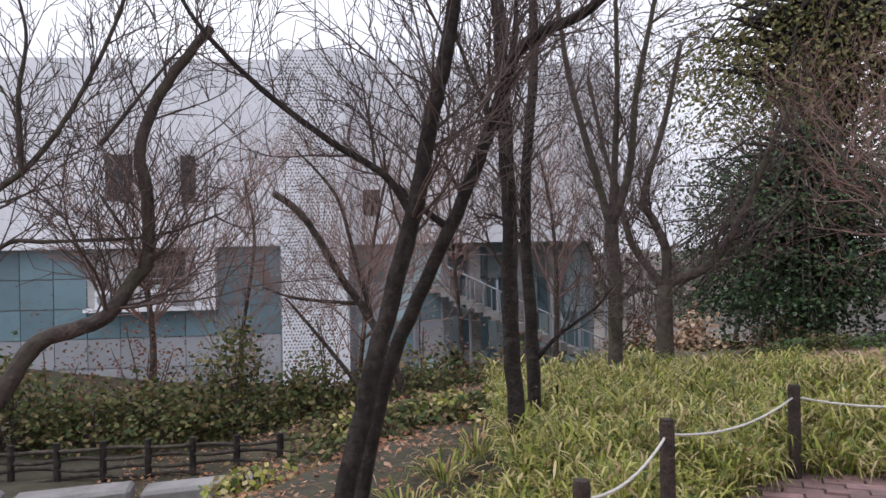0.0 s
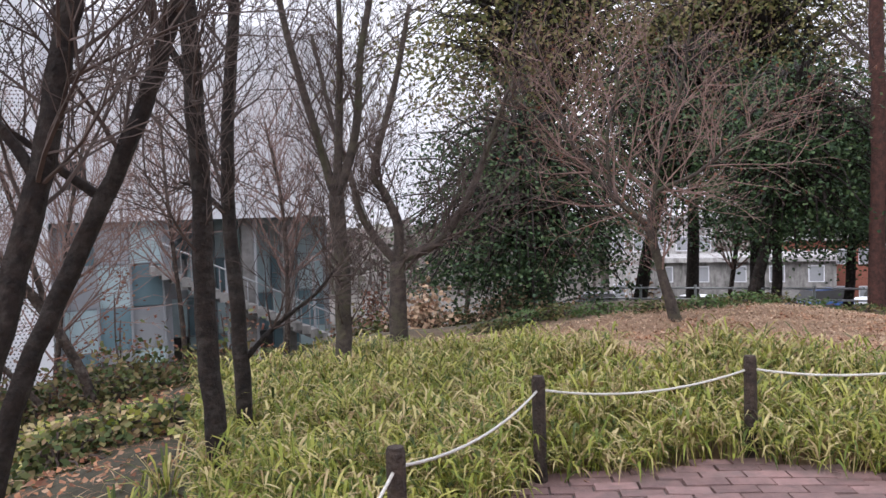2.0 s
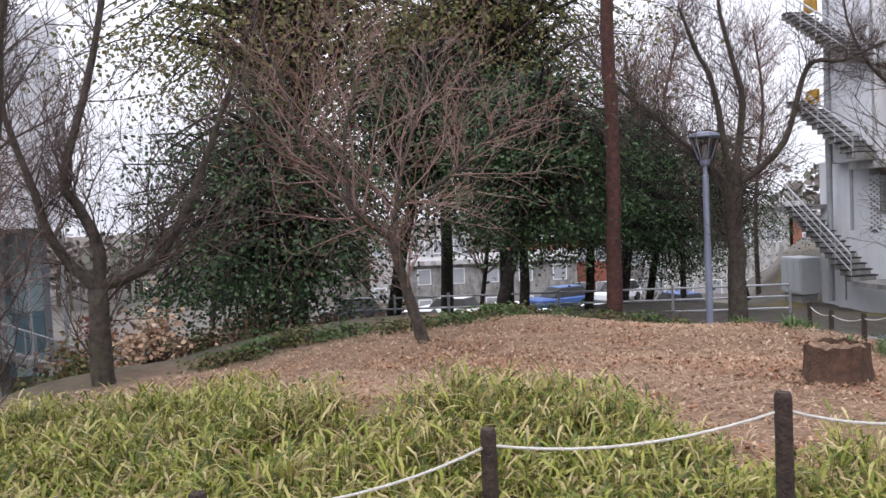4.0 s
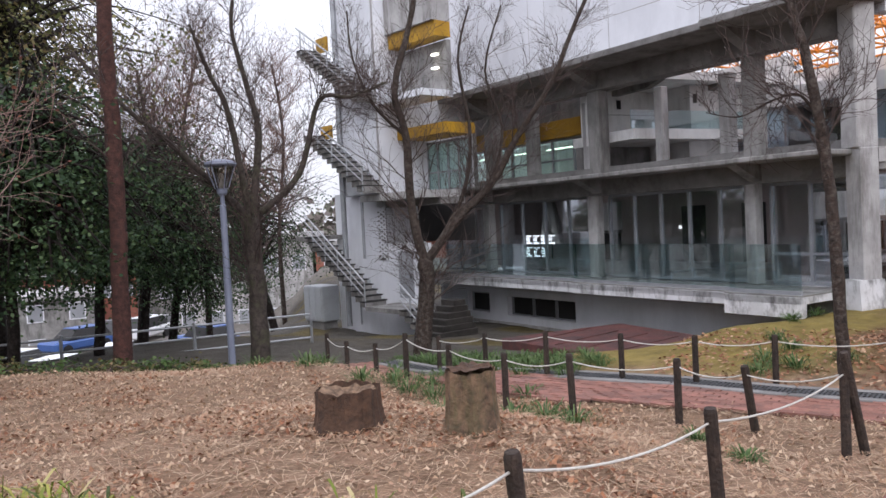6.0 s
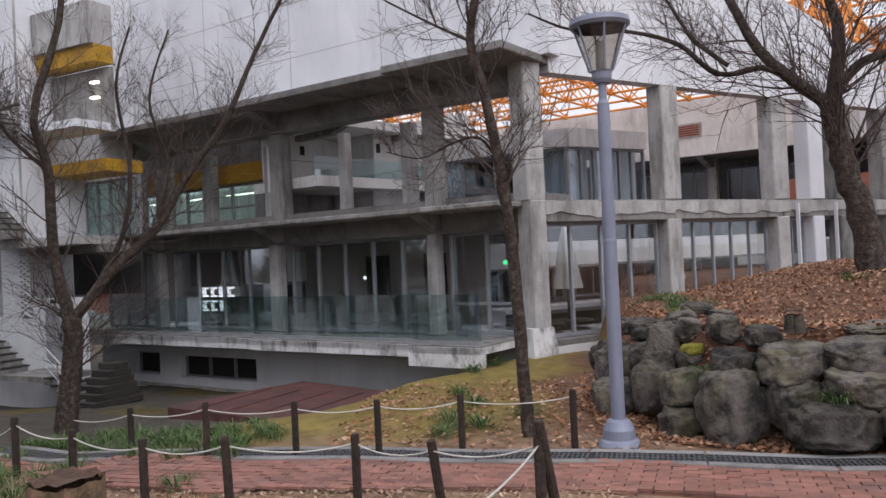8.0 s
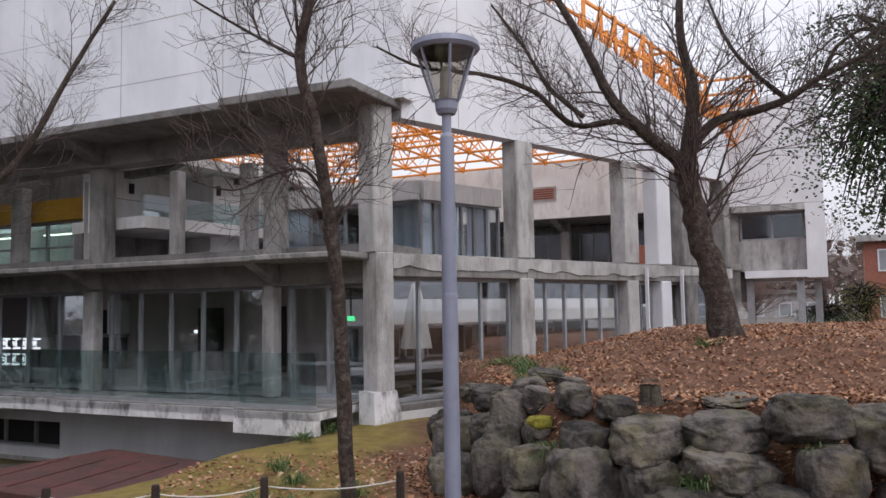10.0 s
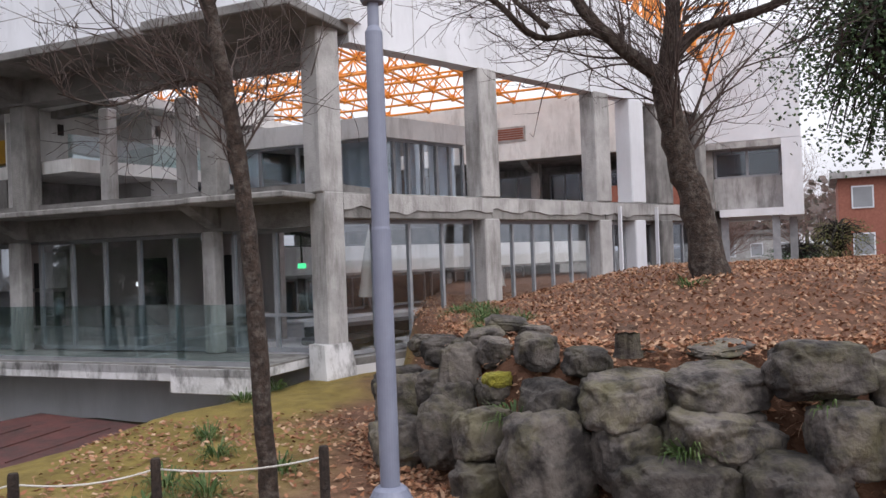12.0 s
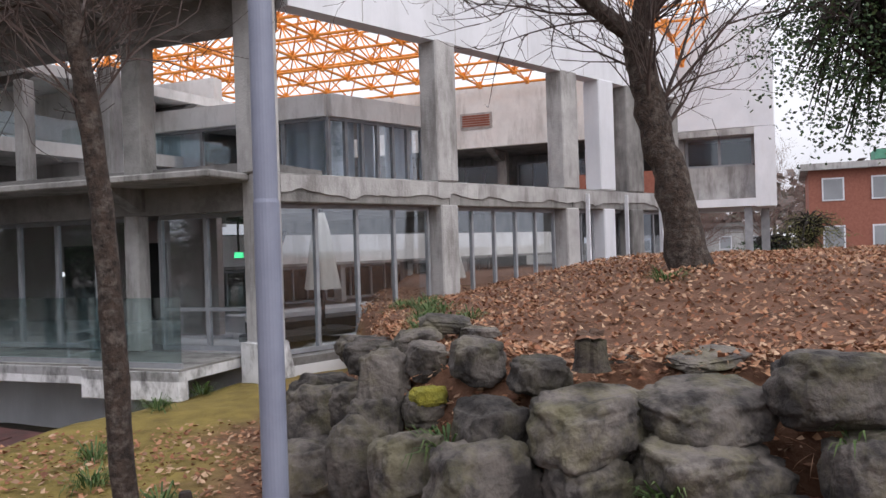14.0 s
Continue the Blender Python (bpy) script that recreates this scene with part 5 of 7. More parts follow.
def bare_tree(label, bark, stems, seed=1, twigs=100, twig_mat=None, spread=1.0, reach=None, leaves=False, more=()):
    stems = [*stems, *more]
    rr = random.Random(seed * 77 + 5)
    base = Vector(stems[0][2][0])
    g = ground_z(base.x, base.y)
    t = thing("bare_tree", (base.x, base.y, g), label, "tree", "bare trees")
    paths = []
    for i, (r0, r1, pts) in enumerate(stems):
        r0, r1 = r0 * 0.8, r1 * 0.8
        pts = [Vector(p) for p in pts]
        if i == 0 and pts[0].z > g - 0.1:
            pts.insert(0, Vector((pts[0].x, pts[0].y, g - 0.2)))
        path = smooth_path(pts, 5, r1 * 0.16, rr)
        n = len(path)
        radii = [(r0 + (r1 - r0) * k / (n - 1)) * (1 + 0.10 * noise.noise((k * 0.7, seed, i))) for k in range(n)]
        if i == 0:
            for k in range(min(4, n)):
                radii[k] *= 1 + 0.2 * (1 - k / 4)
        verts, faces = [], []
        tube(verts, faces, path, radii, 12 if r0 > 0.06 else 7)
        cloud_mesh("trunk" if i == 0 else "limb", verts, faces, bark, t, smooth=True)
        paths.append((path, radii, r0))
    verts, faces, tips = [], [], []
    total = sum(len(p) for p, _, _ in paths)
    for j, (path, radii, r0) in enumerate(paths):
        n = len(path)
        for k in range(int(0.62 * twigs * n / total)):
            f = rr.uniform(0.45 if j == 0 and len(paths) > 1 else 0.15 if j else 0.4, 1.0)
            i = min(n - 2, int(f * (n - 1)))
            d = (path[i + 1] - path[i]).normalized()
            side = d.cross(Vector((rr.uniform(-1, 1), rr.uniform(-1, 1), rr.uniform(-1, 1))))
            if side.length < 1e-3:
                continue
            nd = (d * 0.6 + side.normalized() * spread * rr.uniform(0.5, 1.0) + Vector((0, 0, 0.15))).normalized()
            size = (reach or (0.6 + 9.0 * r0)) * rr.uniform(0.35, 1.0) * (1.15 - 0.5 * f)
            grow(verts, faces, path[i], nd, size, max(0.006, min(radii[i] * 0.45, size * 0.012)), 0, rr, tips)
    tw = cloud_mesh("twig_crown", verts, faces, twig_mat or M_TWIG, t)
    tagged(tw, kind="stuff")
    if leaves:
        lv, lf = [], []
        for q in tips:
            if rr.random() < 0.3:
                leaf_quad(lv, lf, q, 0.05, rr)
        tagged(cloud_mesh("dry_leaves", lv, lf, M_LEAFR, t), kind="stuff")
    return t


def leaf_quad(verts, faces, p, size, rr, droop=0.0):
    d = Vector((rr.uniform(-1, 1), rr.uniform(-1, 1), rr.uniform(-0.7, 0.5) - droop)).normalized()
    s = d.cross(Vector((rr.uniform(-1, 1), rr.uniform(-1, 1), rr.uniform(0.2, 1)))).normalized()
    L, W = size * rr.uniform(0.7, 1.3), size * rr.uniform(0.28, 0.45)
    k = len(verts)
    verts += [p, p + d * L * 0.5 + s * W, p + d * L, p + d * L * 0.5 - s * W]
    faces.append((k, k + 1, k + 2, k + 3))


def evergreen(base, centre, rx, rz, label, seed, count, leaf):
    """Trunk with limbs that carry sprays of leaves, with gaps between the sprays."""
    rr = random.Random(seed * 31 + 7)
    base, centre = Vector(base), Vector(centre)
    rx *= 1.15
    g = ground_z(base.x, base.y)
    base.z = min(base.z, g) - 0.2
    t = thing("evergreen_tree", (base.x, base.y, g), label, "tree", "evergreen trees")
    top = centre + Vector((0, 0, rz * 0.75))
    verts, faces = [], []
    r0 = 0.07 + 0.035 * rx
    trunk = smooth_path([base, base.lerp(Vector((centre.x, centre.y, base.z)), 0.4) + Vector((0, 0, (centre.z - base.z) * 0.5)), centre, top], 5, 0.02, rr)
    tube(verts, faces, trunk, [r0 * (1 - 0.8 * i / (len(trunk) - 1)) for i in range(len(trunk))], 9)
    cloud_mesh("trunk", verts, faces, M_BARK, t, smooth=True)
    verts, faces, lv, lf = [], [], [], []
    count = int(count * 2.3)
    sprays = int(50 + count / 60)
    per = max(8, count // sprays)
    for s in range(sprays):
        u = Vector((rr.gauss(0, 1), rr.gauss(0, 1), rr.gauss(0, 1))).normalized()
        rad = rr.uniform(0.4, 0.95) * (1 + 0.3 * noise.noise(u * 1.6 + Vector((seed, 0, 0))))
        c = centre + Vector((u.x * rx * rad, u.y * rx * rad, u.z * rz * rad))
        root = trunk[min(len(trunk) - 1, int(len(trunk) * rr.uniform(0.45, 0.95)))]
        mid = root.lerp(c, 0.55) + Vector((0, 0, 0.15 * rx))
        tube(verts, faces, smooth_path([root, mid, c], 3, 0.02, rr), [0.03 + 0.008 * rx] * 3 + [0.018] * 3 + [0.008], 4)
        spread = rx * rr.uniform(0.16, 0.32)
        out = Vector((u.x, u.y, -0.15)).normalized()
        for k in range(per):
            an, ra = rr.uniform(0, 6.283), spread * 1.5 * rr.random() ** 0.6
            q = c + Vector((ra * math.cos(an), ra * math.sin(an), rr.uniform(-0.2, 0.2) * spread - 0.3 * ra)) - out * rr.uniform(0, spread)
            leaf_quad(lv, lf, q, 0.05 + 0.0145 * rx, rr, 0.25)
    cloud_mesh("limb_frame", verts, faces, M_BARK, t)
    cloud_mesh("crown", lv, lf, leaf, t)
    return t


bare_tree("slender dark-barked leaning tree with bare twigs", M_BARK, [
    (0.075, 0.045, [(-0.64, 4.35, 0.03), (-0.51, 4.37, 0.62), (-0.35, 4.39, 1.22), (-0.21, 4.40, 1.72), (-0.12, 4.40, 2.17), (-0.04, 4.40, 2.50), (0.04, 4.40, 2.95), (0.12, 4.40, 3.42)]),
    (0.03, 0.012, [(-0.23, 4.39, 1.67), (-0.37, 4.38, 1.88), (-0.66, 4.35, 2.07), (-1.00, 4.28, 2.34), (-1.27, 4.21, 2.62), (-1.40, 4.17, 2.84)]),
], seed=1, twigs=60, twig_mat=M_TWIG)
bare_tree("slender lichen-spotted leaning tree with bare twigs", M_BARK, [
    (0.06, 0.035, [(-0.58, 4.66, -0.01), (-0.41, 4.68, 0.75), (-0.18, 4.70, 1.29), (0.05, 4.70, 1.77), (0.19, 4.70, 2.12), (0.29, 4.69, 2.40), (0.42, 4.68, 2.65), (0.78, 4.64, 2.82), (1.14, 4.56, 3.16)]),
    (0.03, 0.01, [(-0.05, 4.70, 1.61), (-0.18, 4.70, 1.71), (-0.32, 4.69, 1.84), (-0.49, 4.67, 1.97)]),
    (0.028, 0.01, [(0.29, 4.69, 2.40), (0.36, 4.69, 2.72), (0.38, 4.69, 3.16)]),
], seed=2, twigs=60, twig_mat=M_TWIG)
bare_tree("upright dark-barked bare tree", M_BARK, [
    (0.085, 0.05, [(0.41, 5.59, 0.07), (0.36, 5.59, 0.83), (0.36, 5.59, 1.60), (0.34, 5.59, 2.36), (0.31, 5.60, 3.15), (0.28, 5.60, 3.87)]),
    (0.03, 0.01, [(0.36, 5.59, 2.20), (0.19, 5.60, 2.51), (0.04, 5.60, 2.89), (-0.06, 5.60, 3.35)]),
], seed=3, twigs=70, twig_mat=M_TWIG)
bare_tree("upright mossy dark bare tree", M_BARK, [
    (0.075, 0.04, [(0.59, 6.38, -0.08), (0.56, 6.38, 0.92), (0.53, 6.39, 1.52), (0.56, 6.38, 2.26), (0.62, 6.38, 2.99), (0.61, 6.38, 3.99)]),
    (0.025, 0.01, [(0.57, 6.38, 0.57), (0.77, 6.36, 0.79), (1.05, 6.33, 1.00), (1.19, 6.30, 1.17)]),
    (0.025, 0.01, [(0.53, 6.39, 1.52), (0.37, 6.39, 1.70), (0.24, 6.40, 1.75)]),
], seed=4, twigs=70, twig_mat=M_TWIG)
bare_tree("mossy dark tree with upright forked limbs", M_BARKG, [
    (0.1, 0.085, [(1.53, 8.16, -0.02), (1.55, 8.15, 0.86), (1.53, 8.16, 1.69)]),
    (0.055, 0.02, [(1.53, 8.16, 1.64), (1.36, 8.19, 2.31), (1.15, 8.22, 3.15), (1.05, 8.23, 3.88), (0.98, 8.24, 4.55)]),
    (0.055, 0.02, [(1.53, 8.16, 1.66), (1.58, 8.15, 2.46), (1.61, 8.14, 3.29), (1.60, 8.15, 4.50)]),
    (0.06, 0.02, [(1.54, 8.16, 1.69), (1.71, 8.12, 2.24), (1.79, 8.10, 3.00), (1.96, 8.07, 3.81), (2.06, 8.04, 4.34)]),
], seed=5, twigs=170, twig_mat=M_TWIG)
bare_tree("pale grey bare tree with wide forked limbs", M_BARKG, [
    (0.16, 0.13, [(2.98, 11.93, -0.64), (2.99, 11.93, 0.89)]),
    (0.08, 0.03, [(2.99, 11.93, 0.85), (2.56, 12.03, 1.46), (2.41, 12.06, 2.04), (2.18, 12.11, 2.86), (1.95, 12.14, 4.02)]),
    (0.1, 0.04, [(2.99, 11.93, 0.89), (3.02, 11.93, 1.38), (2.83, 11.97, 1.87), (2.72, 12.00, 2.19), (3.03, 11.92, 3.31), (3.27, 11.86, 4.42)]),
    (0.1, 0.03, [(3.01, 11.93, 0.92), (3.53, 11.78, 1.13), (3.89, 11.67, 1.61), (4.25, 11.54, 2.46), (4.52, 11.44, 3.21)]),
], seed=6, twigs=220, twig_mat=M_TWIG)
outer_limbs = [
    (0.02, 0.007, [(-2.61, 4.26, 1.13), (-2.45, 4.36, 1.53), (-2.21, 4.49, 1.56), (-1.72, 4.69, 1.59), (-1.37, 4.81, 1.72)]),
    (0.022, 0.008, [(-2.35, 4.41, 1.94), (-2.36, 4.41, 2.36), (-2.32, 4.43, 2.67), (-2.36, 4.41, 2.93)]),
    (0.018, 0.007, [(-2.00, 4.59, 2.10), (-1.77, 4.68, 2.43), (-1.57, 4.75, 2.70)]),
]
bare_tree("thick mossy branch of a bare tree curving upward", M_BARKG, [
    (0.075, 0.035, [(-2.65, 4.24, -0.16), (-2.60, 4.27, 0.45), (-2.46, 4.35, 0.73), (-2.31, 4.43, 0.99), (-2.16, 4.51, 1.06), (-1.98, 4.59, 1.14), (-1.84, 4.65, 1.34), (-1.77, 4.68, 1.47), (-1.77, 4.68, 1.82), (-1.80, 4.66, 2.11), (-1.66, 4.72, 2.47), (-1.42, 4.80, 2.81)]),
    (0.03, 0.012, [(-2.60, 4.27, 0.45), (-2.63, 4.25, 1.31), (-2.52, 4.32, 1.75), (-2.35, 4.41, 1.94), (-2.24, 4.47, 2.09), (-2.10, 4.54, 2.35), (-1.93, 4.61, 2.74), (-1.85, 4.65, 3.00)]),
], seed=7, twigs=120, twig_mat=M_TWIG, more=outer_limbs)
bare_tree("small multi-stemmed bare tree beside the hedge", M_BARKB, [
    (0.07, 0.05, [(-0.78, 9.47, -1.09), (-0.69, 9.48, -0.25), (-1.02, 9.45, 0.60), (-1.39, 9.40, 1.18), (-1.76, 9.34, 1.83), (-2.12, 9.26, 2.15)]),
    (0.04, 0.015, [(-1.15, 9.43, -0.17), (-1.65, 9.36, 0.49), (-2.01, 9.28, 0.94)]),
    (0.04, 0.015, [(-1.02, 9.45, 0.60), (-1.26, 9.42, 1.57), (-1.44, 9.39, 2.15), (-1.87, 9.31, 2.66)]),
    (0.03, 0.012, [(-1.21, 9.42, 0.86), (-1.89, 9.31, 0.94), (-2.25, 9.23, 1.07)]),
], seed=8, twigs=120, twig_mat=M_TWIGP)
bare_tree("fine-twigged pinkish bare tree before the glass building", M_BARKB, [
    (0.09, 0.03, [(-5.47, 13.97, -1.61), (-5.41, 13.99, -0.08), (-5.60, 13.92, 1.37), (-6.16, 13.68, 2.51)]),
], seed=20, twigs=75, twig_mat=M_TWIGP, spread=0.95, reach=3.4)
bare_tree("fine-twigged pinkish bare tree before the glass building", M_BARKB, [
    (0.09, 0.03, [(-2.30, 16.84, -2.27), (-2.05, 16.88, 0.03), (-1.80, 16.91, 1.87), (-1.43, 16.94, 3.48)]),
], seed=21, twigs=75, twig_mat=M_TWIGP, spread=0.95, reach=3.4)
bare_tree("fine-twigged pinkish bare tree before the glass building", M_BARKB, [
    (0.09, 0.03, [(1.95, 17.89, -2.29), (2.09, 17.88, -0.10), (2.05, 17.88, 1.84), (1.77, 17.91, 3.55)]),
], seed=22, twigs=75, twig_mat=M_TWIGP, spread=0.95, reach=3.4)
bare_tree("fine-twigged pinkish bare tree before the glass building", M_BARKB, [
    (0.09, 0.03, [(-5.03, 18.32, -2.84), (-5.06, 18.32, -0.57), (-4.74, 18.40, 1.68), (-4.95, 18.34, 3.19)]),
], seed=23, twigs=75, twig_mat=M_TWIGP, spread=0.95, reach=3.4)
bare_tree("fine-twigged pinkish bare tree before the glass building", M_BARKB, [
    (0.09, 0.03, [(0.00, 20.00, -2.99), (-0.04, 20.00, -0.81), (-0.22, 20.00, 1.64), (-0.33, 20.00, 3.96)]),
], seed=24, twigs=75, twig_mat=M_TWIGP, spread=0.95, reach=3.4)
bare_tree("slanting bare tree with pinkish twigs on the ridge", M_BARKG, [
    (0.1, 0.07, [(6.53, 10.49, -0.20), (6.35, 10.60, 0.61), (6.21, 10.68, 1.27)]),
    (0.055, 0.02, [(6.21, 10.68, 1.27), (5.82, 10.90, 1.67), (5.52, 11.05, 2.12), (5.27, 11.16, 2.56), (5.09, 11.24, 3.29), (4.85, 11.33, 3.89)]),
    (0.05, 0.015, [(6.21, 10.68, 1.27), (6.31, 10.62, 1.72), (6.76, 10.35, 1.96), (7.19, 10.04, 2.41), (7.62, 9.70, 2.85)]),
    (0.045, 0.015, [(6.25, 10.66, 1.40), (6.33, 10.62, 2.04), (6.58, 10.46, 3.00), (6.72, 10.37, 3.96)]),
    (0.04, 0.015, [(5.77, 10.92, 1.70), (5.75, 10.93, 2.56), (5.89, 10.86, 3.19), (5.80, 10.91, 3.81)]),
], seed=9, twigs=150, twig_mat=M_TWIGP, spread=1.2, reach=1.7, leaves=True)
bare_tree("tall red-barked conifer trunk", M_BARKR, [
    (0.17, 0.14, [(11.72, 12.30, -0.83), (11.75, 12.27, 1.16), (11.76, 12.25, 3.12), (11.76, 12.26, 5.05), (11.77, 12.24, 7.42)]),
], seed=10, twigs=50, twig_mat=M_TWIG)
bare_tree("large bare tree with crooked spreading limbs", M_BARKG, [
    (0.24, 0.18, [(15.08, 12.17, -1.74), (15.08, 12.16, 0.45), (15.06, 12.19, 1.81)]),
    (0.1, 0.03, [(15.06, 12.19, 1.81), (14.65, 12.73, 2.52), (14.09, 13.41, 3.46), (13.71, 13.82, 3.94), (13.09, 14.45, 4.99)]),
    (0.1, 0.03, [(15.08, 12.16, 1.92), (15.20, 12.00, 3.48), (15.09, 12.16, 4.50), (14.97, 12.32, 5.51), (15.05, 12.22, 6.38)]),
    (0.09, 0.03, [(15.06, 12.19, 1.75), (14.88, 12.44, 3.85), (14.69, 12.70, 4.65), (14.49, 12.93, 5.56)]),
    (0.09, 0.03, [(15.18, 12.03, 1.92), (15.62, 11.38, 2.66), (15.86, 11.00, 4.06), (16.18, 10.46, 4.12), (16.51, 9.82, 4.38)]),
], seed=11, twigs=420, twig_mat=M_TWIG)
outer_limbs = [
    (0.05, 0.02, [(17.95, 10.15, 3.44), (17.65, 10.73, 4.14), (17.46, 11.09, 5.16), (17.43, 11.15, 6.18)]),
    (0.05, 0.02, [(18.66, 8.48, 2.34), (18.76, 8.22, 3.49), (18.65, 8.51, 4.78), (18.79, 8.13, 6.15)]),
]
bare_tree("dark forked bare tree before the stair tower", M_BARKB, [
    (0.25, 0.21, [(18.00, 10.07, -1.69), (18.05, 9.95, -0.29), (18.09, 9.88, 0.76)]),
    (0.14, 0.06, [(18.07, 9.91, 0.70), (17.98, 10.11, 1.82), (17.95, 10.15, 3.44), (17.87, 10.32, 4.48), (18.08, 9.90, 6.19), (18.13, 9.80, 7.56)]),
    (0.13, 0.04, [(18.11, 9.83, 0.76), (18.40, 9.17, 1.66), (18.66, 8.48, 2.34), (18.87, 7.89, 3.37), (19.07, 7.20, 4.38), (19.23, 6.59, 5.73), (19.38, 5.92, 7.08)]),
    (0.07, 0.025, [(18.21, 9.61, 1.10), (18.45, 9.04, 2.24), (18.52, 8.88, 3.52), (18.45, 9.05, 5.03), (18.56, 8.79, 6.17)]),
], seed=12, twigs=420, twig_mat=M_TWIG, more=outer_limbs)
bare_tree("slim brown bare tree on the mossy slope", M_BARKB, [
    (0.098, 0.051, [(12.18, 2.06, -0.23), (12.18, 2.10, 0.87), (12.18, 2.14, 1.70), (12.18, 2.24, 2.54), (12.18, 2.36, 3.31), (12.18, 2.48, 3.85), (12.18, 2.37, 4.57), (12.18, 2.36, 5.40)]),
    (0.024, 0.007, [(12.18, 2.27, 2.60), (12.18, 2.44, 2.81), (12.18, 2.71, 2.77), (12.18, 3.07, 2.62), (12.14, 3.43, 2.70)]),
    (0.024, 0.007, [(12.18, 2.48, 3.85), (12.18, 2.83, 4.03), (12.15, 3.36, 4.32), (12.09, 3.88, 4.64)]),
    (0.017, 0.005, [(12.18, 2.19, 1.93), (12.18, 2.26, 2.42), (12.16, 1.96, 2.99)]),
], seed=13, twigs=130, twig_mat=M_TWIG)
outer_limbs = [
    (0.092, 0.023, [(14.49, -2.39, 3.49), (14.32, -2.73, 3.86), (14.11, -3.12, 3.95), (13.89, -3.47, 4.06), (13.67, -3.82, 4.30), (13.30, -4.32, 4.56), (13.06, -4.61, 4.86)]),
    (0.046, 0.016, [(13.89, -3.47, 4.06), (14.10, -3.14, 4.47), (14.24, -2.89, 4.91), (14.35, -2.69, 5.55)]),
    (0.046, 0.016, [(13.67, -3.82, 4.30), (13.56, -3.97, 4.65), (13.36, -4.24, 4.84)]),
    (0.046, 0.018, [(14.96, -1.19, 4.05), (15.09, -0.75, 4.49), (15.17, -0.43, 5.07), (15.25, -0.02, 5.65)]),
]
bare_tree("big dark bare tree with long horizontal limbs on the mound", M_BARKB, [
    (0.238, 0.156, [(14.29, -2.78, 0.96), (14.37, -2.64, 1.85), (14.44, -2.50, 2.49), (14.49, -2.38, 3.10), (14.50, -2.36, 3.39)]),
    (0.119, 0.046, [(14.50, -2.36, 3.36), (14.67, -1.98, 3.72), (14.83, -1.57, 4.23), (14.93, -1.28, 4.88), (15.02, -0.97, 5.54), (15.13, -0.58, 6.21)]),
    (0.069, 0.018, [(14.62, -2.10, 3.55), (14.79, -1.69, 3.95), (15.00, -1.06, 3.95), (15.14, -0.55, 4.43), (15.28, 0.12, 4.69), (15.39, 0.94, 4.80), (15.43, 1.55, 5.08)]),
    (0.128, 0.046, [(14.49, -2.39, 3.39), (14.44, -2.50, 4.29), (14.49, -2.38, 4.98), (14.49, -2.39, 5.88)]),
], seed=14, twigs=330, twig_mat=M_TWIG, more=outer_limbs)
bare_tree("slender bare woodland tree", M_BARKB, [
    (0.12, 0.05, [(19.48, 19.58, -1.64), (19.64, 19.40, 0.70), (19.92, 19.12, 3.34), (19.73, 19.31, 6.26)]),
], seed=40, twigs=170, twig_mat=M_TWIGP, spread=1.3, reach=2.8)
bare_tree("slender bare woodland tree", M_BARKB, [
    (0.12, 0.05, [(22.29, 19.47, -2.12), (22.28, 19.48, 1.02), (21.97, 19.83, 4.13), (22.36, 19.38, 7.06)]),
], seed=41, twigs=170, twig_mat=M_TWIGP, spread=1.3, reach=2.8)
bare_tree("slender bare woodland tree", M_BARKB, [
    (0.12, 0.05, [(30.30, 22.19, -2.64), (30.28, 22.21, 1.37), (30.50, 21.90, 5.35), (30.33, 22.14, 8.42)]),
], seed=42, twigs=170, twig_mat=M_TWIGP, spread=1.3, reach=2.8)
bare_tree("slender bare woodland tree", M_BARKB, [
    (0.12, 0.05, [(16.65, 23.19, -2.39), (17.03, 22.90, 0.96), (17.42, 22.60, 4.45), (17.22, 22.76, 6.88)]),
], seed=43, twigs=170, twig_mat=M_TWIGP, spread=1.3, reach=2.8)
bare_tree("slender bare woodland tree", M_BARKB, [
    (0.12, 0.05, [(8.37, 25.13, -1.88), (8.90, 24.96, 1.04), (9.79, 24.65, 3.54), (10.32, 24.44, 6.37)]),
], seed=44, twigs=170, twig_mat=M_TWIGP, spread=1.3, reach=2.8)
bare_tree("distant bare tree beyond the mound", M_BARKG, [
    (0.25, 0.08, [(56.90, -32.73, 0.59), (56.89, -32.74, 3.61), (56.90, -32.73, 6.64)]),
], seed=60, twigs=110, twig_mat=M_TWIGP, spread=1.1, reach=3.6)
bare_tree("distant bare tree beyond the mound", M_BARKG, [
    (0.25, 0.08, [(67.26, -44.00, 0.75), (67.34, -43.89, 3.54), (67.44, -43.76, 5.40)]),
], seed=61, twigs=110, twig_mat=M_TWIGP, spread=1.1, reach=3.6)
bare_tree("distant bare tree beyond the mound", M_BARKG, [
    (0.25, 0.08, [(55.06, -26.27, 0.43), (55.01, -26.35, 1.50), (54.95, -26.46, 2.20)]),
], seed=62, twigs=110, twig_mat=M_TWIGP, spread=1.1, reach=3.6)
evergreen((7.80, 18.59, -1.47), (7.80, 18.59, 1.63), 3.08, 2.76, "dense dark evergreen tree with low crown", 1, 9000, M_LEAFE)
evergreen((11.47, 20.08, -1.64), (12.46, 19.46, 3.37), 3.41, 2.97, "dark evergreen woodland tree", 2, 6000, M_LEAFE)
evergreen((10.68, 14.60, -1.01), (11.52, 13.90, 2.49), 1.95, 2.06, "dark broadleaf evergreen on a dark trunk", 3, 6000, M_LEAFE)
